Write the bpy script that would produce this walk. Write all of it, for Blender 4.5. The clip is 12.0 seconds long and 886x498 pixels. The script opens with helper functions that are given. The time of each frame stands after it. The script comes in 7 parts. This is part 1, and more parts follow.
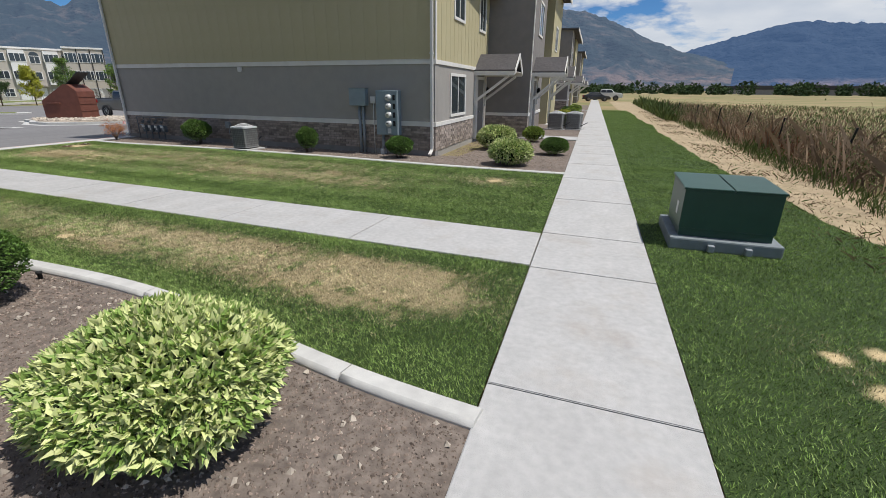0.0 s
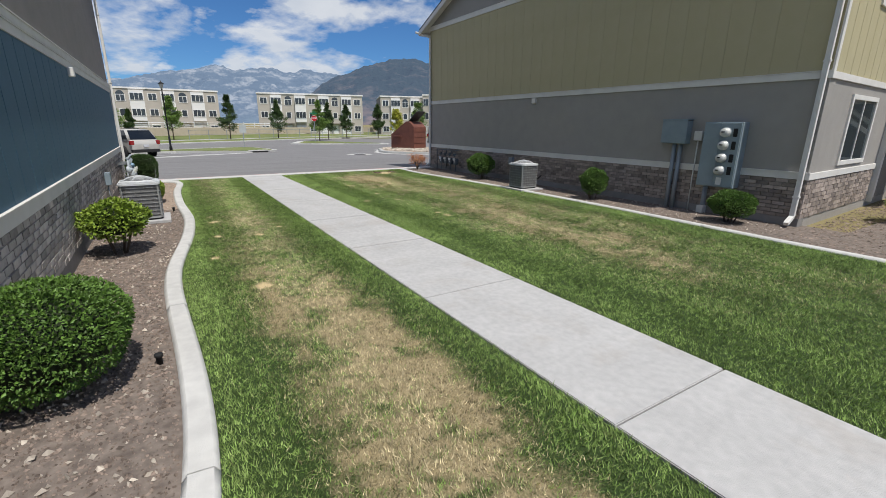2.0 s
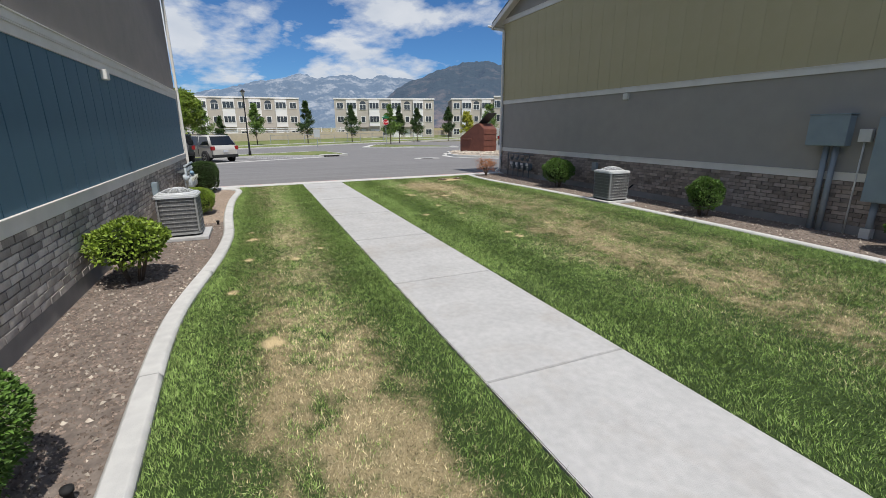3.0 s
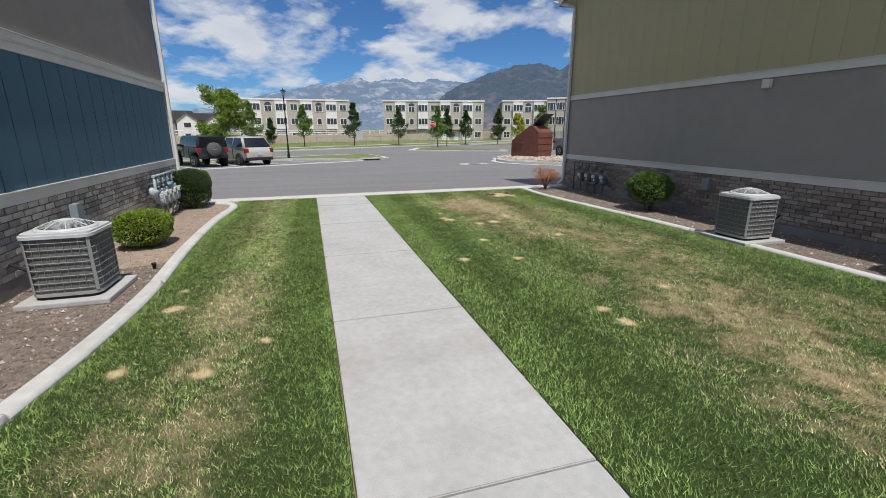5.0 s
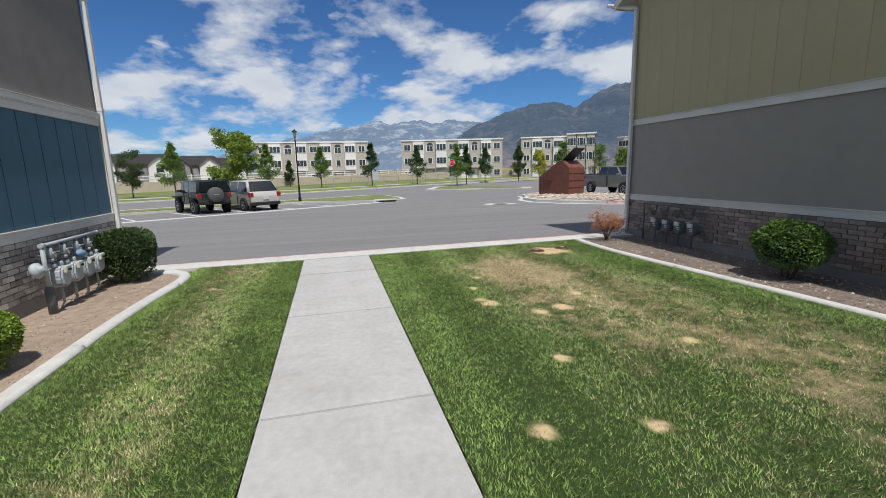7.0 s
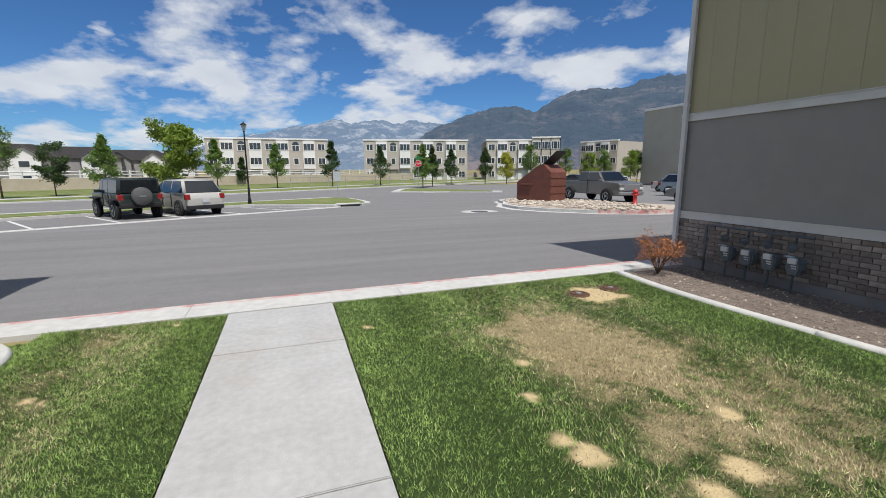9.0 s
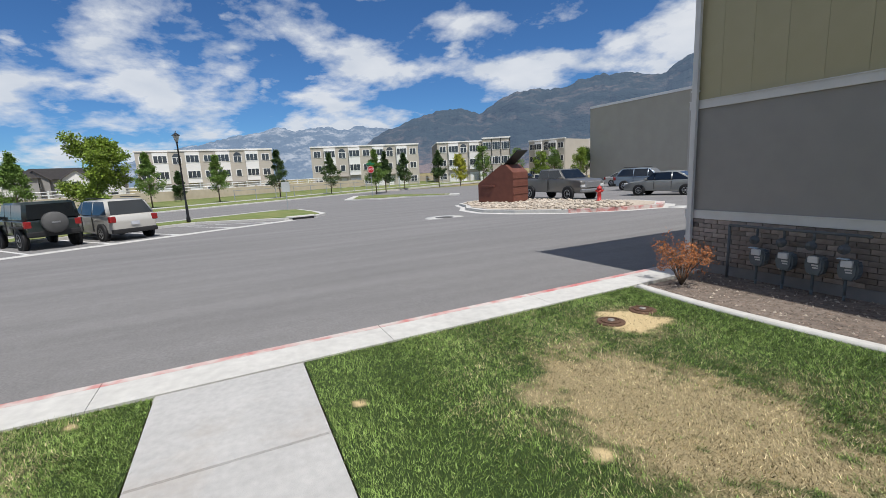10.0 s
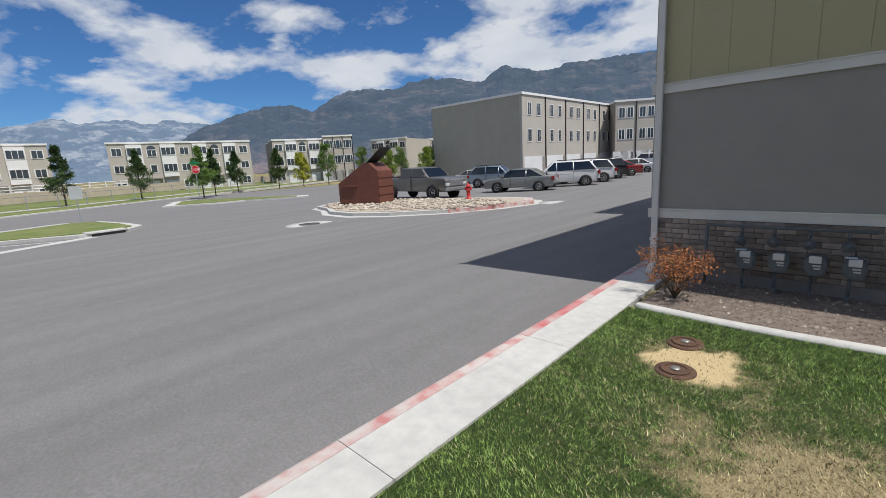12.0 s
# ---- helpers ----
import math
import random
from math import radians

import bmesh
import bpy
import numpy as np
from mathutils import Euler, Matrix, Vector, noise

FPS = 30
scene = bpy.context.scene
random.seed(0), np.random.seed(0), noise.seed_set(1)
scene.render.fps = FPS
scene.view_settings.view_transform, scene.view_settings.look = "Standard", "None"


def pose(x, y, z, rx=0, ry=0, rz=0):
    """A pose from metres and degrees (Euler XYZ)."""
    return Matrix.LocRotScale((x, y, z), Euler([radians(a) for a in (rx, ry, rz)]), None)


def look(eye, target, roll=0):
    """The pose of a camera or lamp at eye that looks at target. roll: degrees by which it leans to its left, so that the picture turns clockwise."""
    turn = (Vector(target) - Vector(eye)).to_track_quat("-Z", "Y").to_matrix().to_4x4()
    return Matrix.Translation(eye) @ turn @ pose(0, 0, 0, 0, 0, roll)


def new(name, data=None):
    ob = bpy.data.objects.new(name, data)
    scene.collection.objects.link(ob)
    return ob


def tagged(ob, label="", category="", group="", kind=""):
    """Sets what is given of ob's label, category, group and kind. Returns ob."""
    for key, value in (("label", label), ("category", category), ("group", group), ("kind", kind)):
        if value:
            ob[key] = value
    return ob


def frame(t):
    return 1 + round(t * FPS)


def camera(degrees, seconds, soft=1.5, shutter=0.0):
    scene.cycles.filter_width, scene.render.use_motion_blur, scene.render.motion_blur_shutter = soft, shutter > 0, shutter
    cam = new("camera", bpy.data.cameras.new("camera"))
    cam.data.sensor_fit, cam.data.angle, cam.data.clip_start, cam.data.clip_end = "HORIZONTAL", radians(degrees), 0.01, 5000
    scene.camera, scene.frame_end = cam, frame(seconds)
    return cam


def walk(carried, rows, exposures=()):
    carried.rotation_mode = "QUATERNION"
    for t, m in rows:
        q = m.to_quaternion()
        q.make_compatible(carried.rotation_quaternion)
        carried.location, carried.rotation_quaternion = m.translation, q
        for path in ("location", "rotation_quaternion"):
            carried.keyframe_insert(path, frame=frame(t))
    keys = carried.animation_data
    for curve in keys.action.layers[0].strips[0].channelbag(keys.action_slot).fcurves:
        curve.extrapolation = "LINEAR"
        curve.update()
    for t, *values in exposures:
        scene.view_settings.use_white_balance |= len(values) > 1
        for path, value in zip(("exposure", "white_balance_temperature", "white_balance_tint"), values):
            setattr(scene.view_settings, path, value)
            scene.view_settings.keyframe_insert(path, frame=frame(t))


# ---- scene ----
cam = camera(90.7, 12.0, 0.6)
PATH = [
    (0, (1.28, -0.461, 1.824), (0.592, 1.287, 1.136), 0.4),
    (0.5, (1.113, 0.267, 1.779), (0.271, 1.941, 1.081), 0.1),
    (1, (0.759, 0.97, 1.755), (-0.307, 2.533, 1.106), 1.5),
    (1.5, (0.281, 1.553, 1.735), (-1.054, 2.915, 1.134), -0.3),
    (2, (-0.517, 2.062, 1.671), (-2.15, 3.08, 1.126), 0.5),
    (2.5, (-1.172, 2.371, 1.691), (-2.926, 3.163, 1.145), -1.0),
    (3, (-1.785, 2.797, 1.667), (-3.562, 3.543, 1.131), -0.4),
    (4.8, (-4.329, 3.871, 1.587), (-6.16, 4.469, 1.048), 1.0),
    (5, (-4.622, 3.978, 1.625), (-6.471, 4.53, 1.102), -0.1),
    (5.5, (-5.412, 4.212, 1.644), (-7.309, 4.637, 1.174), -0.3),
    (6, (-6.169, 4.352, 1.665), (-8.086, 4.747, 1.254), -0.9),
    (6.5, (-6.956, 4.514, 1.642), (-8.89, 4.873, 1.279), -0.4),
    (7, (-7.573, 4.639, 1.607), (-9.481, 5.118, 1.248), -1.5),
    (8.8, (-10.165, 4.841, 1.678), (-12.046, 5.418, 1.319), -0.1),
    (9, (-10.469, 4.832, 1.668), (-12.327, 5.481, 1.311), -0.3),
    (9.5, (-11.13, 4.861, 1.708), (-12.924, 5.672, 1.355), -3.2),
    (10, (-11.88, 4.846, 1.719), (-13.661, 5.686, 1.372), -2.9),
    (10.5, (-12.51, 4.846, 1.722), (-14.263, 5.742, 1.369), -3.9),
    (11, (-13.207, 4.886, 1.726), (-14.894, 5.897, 1.363), -2.6),
    (11.5, (-13.71, 4.836, 1.734), (-15.194, 6.122, 1.356), -4.4),
    (12, (-14.321, 4.898, 1.722), (-15.69, 6.304, 1.336), -3.2),
]
walk(cam, [(t, look(eye, target, roll)) for t, eye, target, roll in PATH], [(0, -0.21), (3, -0.18), (5, -0.22), (9, -0.14), (10.5, -0.12), (12, -0.21)])

# ---- world, sun ----
SUN_DIR = Vector((0.445, 0.040, 0.895)).normalized()
world = bpy.data.worlds.new("sky")
scene.world = world
world.use_nodes = True
wn, wl = world.node_tree.nodes, world.node_tree.links
wn.clear()


def wnode(kind, **kw):
    n = wn.new(kind)
    for k, v in kw.items():
        n.inputs[k.replace("_", " ")].default_value = v
    return n


def wmath(op, a, b=None):
    n = wn.new("ShaderNodeMath")
    n.operation = op
    for i, v in enumerate((a, b)):
        if v is None:
            continue
        if isinstance(v, (int, float)):
            n.inputs[i].default_value = v
        else:
            wl.new(v, n.inputs[i])
    return n.outputs[0]


sky = wn.new("ShaderNodeTexSky")
sky.sky_type, sky.sun_disc = "NISHITA", False
sky.sun_elevation, sky.sun_rotation = math.asin(SUN_DIR.z), radians(90)
sky.altitude, sky.air_density, sky.dust_density, sky.ozone_density = 1400, 1.0, 0.3, 2.0
sky_bg = wnode("ShaderNodeBackground", Strength=0.082)
tint = wn.new("ShaderNodeMix")
tint.data_type, tint.blend_type = "RGBA", "MULTIPLY"
tint.inputs["Factor"].default_value, tint.inputs["B"].default_value = 1.0, (0.50, 0.87, 1.27, 1)
wl.new(sky.outputs[0], tint.inputs["A"])
wl.new(tint.outputs["Result"], sky_bg.inputs[0])
tc = wn.new("ShaderNodeTexCoord")
sep = wn.new("ShaderNodeSeparateXYZ")
wl.new(tc.outputs["Generated"], sep.inputs[0])
zz = wmath("ADD", wmath("MAXIMUM", sep.outputs[2], 0.0), 0.26)
comb = wn.new("ShaderNodeCombineXYZ")
wl.new(wmath("DIVIDE", sep.outputs[0], zz), comb.inputs[0])
wl.new(wmath("DIVIDE", sep.outputs[1], zz), comb.inputs[1])
comb.inputs[2].default_value = 3.7
n1 = wnode("ShaderNodeTexNoise", Scale=2.5, Detail=10.0, Roughness=0.56, Distortion=0.1)
n2 = wnode("ShaderNodeTexNoise", Scale=0.62, Detail=2.0)
n3 = wnode("ShaderNodeTexNoise", Scale=3.5, Detail=7.0)
for n in (n1, n2, n3):
    wl.new(comb.outputs[0], n.inputs["Vector"])
cover = wmath("ADD", n1.outputs["Fac"], wmath("MULTIPLY", wmath("SUBTRACT", n2.outputs["Fac"], 0.5), 0.45))
n4 = wnode("ShaderNodeTexNoise", Scale=4.2, Detail=8.0, Roughness=0.55)
wl.new(comb.outputs[0], n4.inputs["Vector"])
cover = wmath("MAXIMUM", cover, wmath("SUBTRACT", n4.outputs["Fac"], 0.145))
# a thicker bank stands over the mountains to the north
bank_dir = wmath("ADD", wmath("MULTIPLY", sep.outputs[0], 0.30), wmath("MULTIPLY", sep.outputs[1], 0.954))
cover = wmath("ADD", cover, wmath("MULTIPLY", wmath("MAXIMUM", wmath("SUBTRACT", bank_dir, 0.72), 0.0), 0.55))
ramp = wn.new("ShaderNodeMapRange")
ramp.inputs["From Min"].default_value, ramp.inputs["From Max"].default_value = 0.468, 0.60
wl.new(cover, ramp.inputs["Value"])
cshade = wn.new("ShaderNodeMix")
cshade.data_type = "RGBA"
cshade.inputs["A"].default_value, cshade.inputs["B"].default_value = (0.48, 0.56, 0.68, 1), (1.0, 1.0, 1.0, 1)
wl.new(n3.outputs["Fac"], cshade.inputs["Factor"])
cloud_bg = wnode("ShaderNodeBackground", Strength=1.02)
wl.new(cshade.outputs["Result"], cloud_bg.inputs[0])
mixw = wn.new("ShaderNodeMixShader")
wl.new(wmath("MULTIPLY", ramp.outputs[0], 0.92), mixw.inputs[0])
wl.new(sky_bg.outputs[0], mixw.inputs[1])
wl.new(cloud_bg.outputs[0], mixw.inputs[2])
wout = wn.new("ShaderNodeOutputWorld")
wl.new(mixw.outputs[0], wout.inputs[0])

sun = new("sun", bpy.data.lights.new("sun", "SUN"))
sun.data.energy, sun.data.angle, sun.data.color = 5.15, radians(0.53), (1.0, 0.965, 0.91)
sun.matrix_world = look(SUN_DIR * 100, (0, 0, 0))


# ---- materials ----
MATS = {}


def mat(name, c1, c2=None, scale=4.0, rough=0.8, bump=0.0, bscale=80.0, metal=0.0, island=0.0, big=0.15, spec=0.35, objrand=0.0, stain=None, streak=None):
    """A surface of two tones mixed by noise at two sizes, with fine relief."""
    if name in MATS:
        return MATS[name]
    m = bpy.data.materials.new(name)
    m.use_nodes = True
    nt = m.node_tree
    N, L = nt.nodes, nt.links
    bsdf = N["Principled BSDF"]
    bsdf.inputs["Roughness"].default_value, bsdf.inputs["Metallic"].default_value = rough, metal
    bsdf.inputs["Specular IOR Level"].default_value = spec
    c2 = c2 or tuple(v * 0.8 for v in c1)
    co = N.new("ShaderNodeTexCoord")
    fine, wide = N.new("ShaderNodeTexNoise"), N.new("ShaderNodeTexNoise")
    fine.inputs["Scale"].default_value, fine.inputs["Detail"].default_value = scale, 6
    wide.inputs["Scale"].default_value, wide.inputs["Detail"].default_value = scale * 0.13, 3
    mix = N.new("ShaderNodeMix")
    mix.data_type = "RGBA"
    mix.inputs["A"].default_value, mix.inputs["B"].default_value = (*c1, 1), (*c2, 1)
    for n in (fine, wide):
        L.new(co.outputs["Object"], n.inputs["Vector"])
    mr = N.new("ShaderNodeMapRange")
    mr.inputs["From Min"].default_value, mr.inputs["From Max"].default_value = 0.3, 0.7
    L.new(fine.outputs["Fac"], mr.inputs["Value"])
    L.new(mr.outputs[0], mix.inputs["Factor"])
    hsv = N.new("ShaderNodeHueSaturation")
    L.new(mix.outputs["Result"], hsv.inputs["Color"])
    val = N.new("ShaderNodeMath")
    val.operation = "MULTIPLY_ADD"
    val.inputs[1].default_value, val.inputs[2].default_value = 2 * big, 1 - big
    L.new(wide.outputs["Fac"], val.inputs[0])
    last = val.outputs[0]
    if island or objrand:
        if island:
            r = N.new("ShaderNodeNewGeometry").outputs["Random Per Island"]
        else:
            r = N.new("ShaderNodeObjectInfo").outputs["Random"]
        k = island or objrand
        ri = N.new("ShaderNodeMath")
        ri.operation = "MULTIPLY_ADD"
        ri.inputs[1].default_value, ri.inputs[2].default_value = 2 * k, 1 - k
        L.new(r, ri.inputs[0])
        mu = N.new("ShaderNodeMath")
        mu.operation = "MULTIPLY"
        L.new(last, mu.inputs[0])
        L.new(ri.outputs[0], mu.inputs[1])
        last = mu.outputs[0]
    if streak:
        # long faint streaks, as wheels and brooms leave them
        mp, sn, sm = N.new("ShaderNodeMapping"), N.new("ShaderNodeTexNoise"), N.new("ShaderNodeMath")
        mp.inputs["Scale"].default_value = streak[0]
        sn.inputs["Scale"].default_value, sn.inputs["Detail"].default_value = 1.0, 5
        L.new(co.outputs["Object"], mp.inputs["Vector"])
        L.new(mp.outputs[0], sn.inputs["Vector"])
        sm.operation = "MULTIPLY_ADD"
        sm.inputs[1].default_value, sm.inputs[2].default_value = 2 * streak[1], 1 - streak[1]
        L.new(sn.outputs["Fac"], sm.inputs[0])
        mu2 = N.new("ShaderNodeMath")
        mu2.operation = "MULTIPLY"
        L.new(last, mu2.inputs[0])
        L.new(sm.outputs[0], mu2.inputs[1])
        last = mu2.outputs[0]
    L.new(last, hsv.inputs["Value"])
    out = hsv.outputs[0]
    if stain:
        # uneven stains with a shape of their own
        tn, tr, tm = N.new("ShaderNodeTexNoise"), N.new("ShaderNodeMapRange"), N.new("ShaderNodeMix")
        tn.inputs["Scale"].default_value, tn.inputs["Detail"].default_value, tn.inputs["Roughness"].default_value = stain[1], 8, 0.68
        tr.inputs["From Min"].default_value, tr.inputs["From Max"].default_value, tr.inputs["To Max"].default_value = stain[2], stain[2] + 0.16, stain[3]
        tm.data_type = "RGBA"
        tm.inputs["B"].default_value = (*stain[0], 1)
        L.new(co.outputs["Object"], tn.inputs["Vector"])
        L.new(tn.outputs["Fac"], tr.inputs["Value"])
        L.new(tr.outputs[0], tm.inputs["Factor"])
        L.new(out, tm.inputs["A"])
        out = tm.outputs["Result"]
    L.new(out, bsdf.inputs["Base Color"])
    if bump:
        bn = N.new("ShaderNodeTexNoise")
        bn.inputs["Scale"].default_value, bn.inputs["Detail"].default_value = bscale, 4
        L.new(co.outputs["Object"], bn.inputs["Vector"])
        bu = N.new("ShaderNodeBump")
        bu.inputs["Strength"].default_value, bu.inputs["Distance"].default_value = bump, 0.01
        L.new(bn.outputs["Fac"], bu.inputs["Height"])
        L.new(bu.outputs[0], bsdf.inputs["Normal"])
    MATS[name] = m
    return m


CONCRETE = mat("concrete", (0.455, 0.447, 0.437), (0.385, 0.38, 0.372), 16, 0.85, 0.35, 150, big=0.13, stain=((0.33, 0.285, 0.24), 1.1, 0.52, 0.45), streak=((5.0, 1.2, 1.0), 0.10))
CURB = mat("curb_concrete", (0.55, 0.54, 0.51), (0.46, 0.45, 0.43), 9, 0.85, 0.25, 120)
KERB_RED = mat("red_kerb_paint", (0.47, 0.20, 0.185), (0.53, 0.47, 0.44), 4, 0.7, 0.15, 90)
_n = KERB_RED.node_tree.nodes
_f = [n for n in _n if n.bl_idname == "ShaderNodeMapRange"][0]
_f.inputs["From Min"].default_value, _f.inputs["From Max"].default_value = 0.36, 0.58
KERB_FRESH = mat("fresh_red_kerb_paint", (0.50, 0.10, 0.10), (0.53, 0.47, 0.44), 3.2, 0.7, 0.15, 90)
ASPHALT = mat("asphalt", (0.212, 0.206, 0.204), (0.160, 0.155, 0.154), 42, 0.9, 0.5, 190, big=0.10, streak=((1.6, 0.13, 1.0), 0.26), stain=((0.16, 0.155, 0.15), 2.3, 0.60, 0.5))
LINE = mat("road_paint", (0.70, 0.70, 0.68), (0.52, 0.52, 0.50), 9, 0.7)
SOIL = mat("bed_soil", (0.225, 0.185, 0.155), (0.115, 0.092, 0.077), 14, 0.95, 0.9, 40, big=0.3)
FIELD = mat("dry_field", (0.33, 0.24, 0.13), (0.15, 0.165, 0.055), 0.10, 0.95, 0.5, 3, big=0.3)
DIRT = mat("dirt_track", (0.44, 0.345, 0.22), (0.29, 0.225, 0.14), 5.0, 0.95, 0.8, 25, big=0.2, stain=((0.20, 0.17, 0.085), 1.6, 0.53, 0.7))
TAUPE = mat("taupe_stucco", (0.335, 0.315, 0.288), (0.305, 0.288, 0.265), 3, 0.9, 0.35, 220, big=0.06)
OLIVE = mat("olive_siding", (0.455, 0.405, 0.250), (0.425, 0.375, 0.225), 2, 0.75, 0.12, 90, big=0.08)
BLUE = mat("blue_siding", (0.072, 0.155, 0.215), (0.060, 0.130, 0.185), 2, 0.7, 0.12, 90, big=0.08)
DKTAUPE = mat("dark_taupe_stucco", (0.235, 0.215, 0.20), (0.205, 0.19, 0.178), 3, 0.9, 0.35, 220, big=0.06)
TRIM = mat("white_trim", (0.72, 0.70, 0.66), (0.64, 0.62, 0.58), 3, 0.6, 0.06, 60, big=0.06)
BRICK = mat("brick_face", (0.37, 0.31, 0.265), (0.23, 0.19, 0.165), 9, 0.9, 0.6, 60, objrand=0.36)
BRICK_FAR = mat("brick_face_joined", (0.37, 0.31, 0.265), (0.23, 0.19, 0.165), 9, 0.9, 0.6, 60, island=0.36)
# grey brick, its tone raised for the light bounced onto this wall
BRICK_GREY_LIFTED = mat("grey_brick_bounce_lit", (0.52, 0.475, 0.43), (0.34, 0.305, 0.275), 9, 0.9, 0.6, 60, objrand=0.36)
BRICK_GREY_LIFTED_FAR = mat("grey_brick_bounce_lit_joined", (0.52, 0.475, 0.43), (0.34, 0.305, 0.275), 9, 0.9, 0.6, 60, island=0.36)
MORTAR = mat("mortar", (0.26, 0.23, 0.20), (0.18, 0.158, 0.14), 20, 0.95, 0.5, 120)
FOUND = mat("foundation_concrete", (0.27, 0.255, 0.24), (0.22, 0.21, 0.20), 5, 0.9, 0.4, 90)
SHINGLE = mat("roof_shingle", (0.105, 0.098, 0.098), (0.065, 0.06, 0.062), 14, 0.9, 0.7, 60, island=0.2)
GLASS = mat("window_glass", (0.035, 0.05, 0.055), (0.025, 0.035, 0.04), 1.0, 0.06, big=0.05, spec=0.9)
METAL_GREY = mat("grey_metal", (0.30, 0.33, 0.35), (0.26, 0.29, 0.31), 6, 0.5, 0.05, 50, metal=0.15)
# near-black for black parts, and for deep shade in gaps and openings
DARK = mat("black_and_deep_shade", (0.02, 0.02, 0.02), (0.014, 0.014, 0.014), 5, 0.8)


# ---- mesh helpers ----
def box(bm, x0, x1, y0, y1, z0, z1, bevel=0.0):
    vs = [bm.verts.new((x, y, z)) for z in (z0, z1) for x, y in ((x0, y0), (x1, y0), (x1, y1), (x0, y1))]
    fs = [bm.faces.new([vs[i] for i in q]) for q in ((3, 2, 1, 0), (4, 5, 6, 7), (0, 1, 5, 4), (1, 2, 6, 5), (2, 3, 7, 6), (3, 0, 4, 7))]
    if bevel:
        bmesh.ops.bevel(bm, geom=list({e for f in fs for e in f.edges}), offset=bevel, segments=2, affect="EDGES", profile=0.6)
    return bm


def bx(x0, x1, y0, y1, z0, z1, bevel=0.0):
    return box(bmesh.new(), x0, x1, y0, y1, z0, z1, bevel)


def rod(bm, p, q, r0, r1=None, seg=10):
    p, q = Vector(p), Vector(q)
    r1 = r0 if r1 is None else r1
    turn = (q - p).to_track_quat("Z", "Y").to_matrix()
    rings = []
    for c, r in ((p, r0), (q, r1)):
        rings.append([bm.verts.new(c + turn @ Vector((r * math.cos(a), r * math.sin(a), 0))) for a in (2 * math.pi * i / seg for i in range(seg))])
    for i in range(seg):
        f = bm.faces.new((rings[0][i], rings[0][(i + 1) % seg], rings[1][(i + 1) % seg], rings[1][i]))
        f.smooth = True
    bm.faces.new(rings[0][::-1])
    bm.faces.new(rings[1])
    return bm


def pipe(points, r, seg=10, bm=None):
    bm = bm or bmesh.new()
    for p, q in zip(points, points[1:]):
        rod(bm, p, q, r, r, seg)
    for p in points[1:-1]:
        bmesh.ops.create_uvsphere(bm, u_segments=seg, v_segments=6, radius=r, matrix=Matrix.Translation(p))
    return bm


def lathe(profile, seg=20, bm=None, m=None):
    """Turns (radius, z) pairs round the z axis."""
    bm = bm or bmesh.new()
    m = m or Matrix()
    rings = [[bm.verts.new(m @ Vector((max(r, 1e-4) * math.cos(a), max(r, 1e-4) * math.sin(a), z))) for a in (2 * math.pi * i / seg for i in range(seg))] for r, z in profile]
    for a, b in zip(rings, rings[1:]):
        for i in range(seg):
            f = bm.faces.new((a[i], a[(i + 1) % seg], b[(i + 1) % seg], b[i]))
            f.smooth = True
    bm.faces.new(rings[0][::-1])
    bm.faces.new(rings[-1])
    return bm


def prism(outline, z0, z1, bm=None, bevel=0.0):
    """An upright slab over a closed outline of (x, y)."""
    bm = bm or bmesh.new()
    lo, hi = [bm.verts.new((x, y, z0)) for x, y in outline], [bm.verts.new((x, y, z1)) for x, y in outline]
    n = len(outline)
    fs = [bm.faces.new(hi), bm.faces.new(lo[::-1])]
    fs += [bm.faces.new((lo[i], lo[(i + 1) % n], hi[(i + 1) % n], hi[i])) for i in range(n)]
    bmesh.ops.recalc_face_normals(bm, faces=fs)
    if bevel:
        bmesh.ops.bevel(bm, geom=list(fs[0].edges), offset=bevel, segments=2, affect="EDGES")
    return bm


def profile_y(outline, y0, y1, bm=None, bevel=0.0):
    """A slab with an outline in (x, z), drawn out from y0 to y1."""
    bm2 = prism(outline, 0, 1)
    for v in bm2.verts:
        x, z, k = v.co
        v.co = (x, y0 + (y1 - y0) * k, z)
    bmesh.ops.recalc_face_normals(bm2, faces=bm2.faces)
    if bevel:
        bmesh.ops.bevel(bm2, geom=list(bm2.edges), offset=bevel, segments=2, affect="EDGES")
    if bm is None:
        return bm2
    tmp = bpy.data.meshes.new("tmp")
    bm2.to_mesh(tmp)
    bm.from_mesh(tmp)
    bpy.data.meshes.remove(tmp)
    return bm


def part(name, bm, material, parent=None, label="", m=None):
    me = bpy.data.meshes.new(name)
    bm.normal_update()
    bm.to_mesh(me)
    bm.free()
    me.materials.append(material)
    ob = new(name, me)
    if parent is not None:
        ob.parent = parent
    if m is not None:
        ob.matrix_basis = m
    if label:
        ob["label"] = label
    return ob


def mesh_np(name, V, F, material, parent=None):
    me = bpy.data.meshes.new(name)
    me.from_pydata(np.asarray(V).tolist(), [], np.asarray(F).tolist())
    me.materials.append(material)
    ob = new(name, me)
    if parent is not None:
        ob.parent = parent
    return ob


def thing(name, label, category, m=None, group="", kind=""):
    ob = tagged(new(name), label, category, group, kind)
    ob.empty_display_size = 0.1
    if m is not None:
        ob.matrix_basis = m
    return ob


def structure(name, bm, material, label, category=""):
    return tagged(part(name, bm, material), label, category or name.split("_")[0], kind="structure")


RNG = np.random.default_rng(7)
LAT = RNG.random((256, 256))


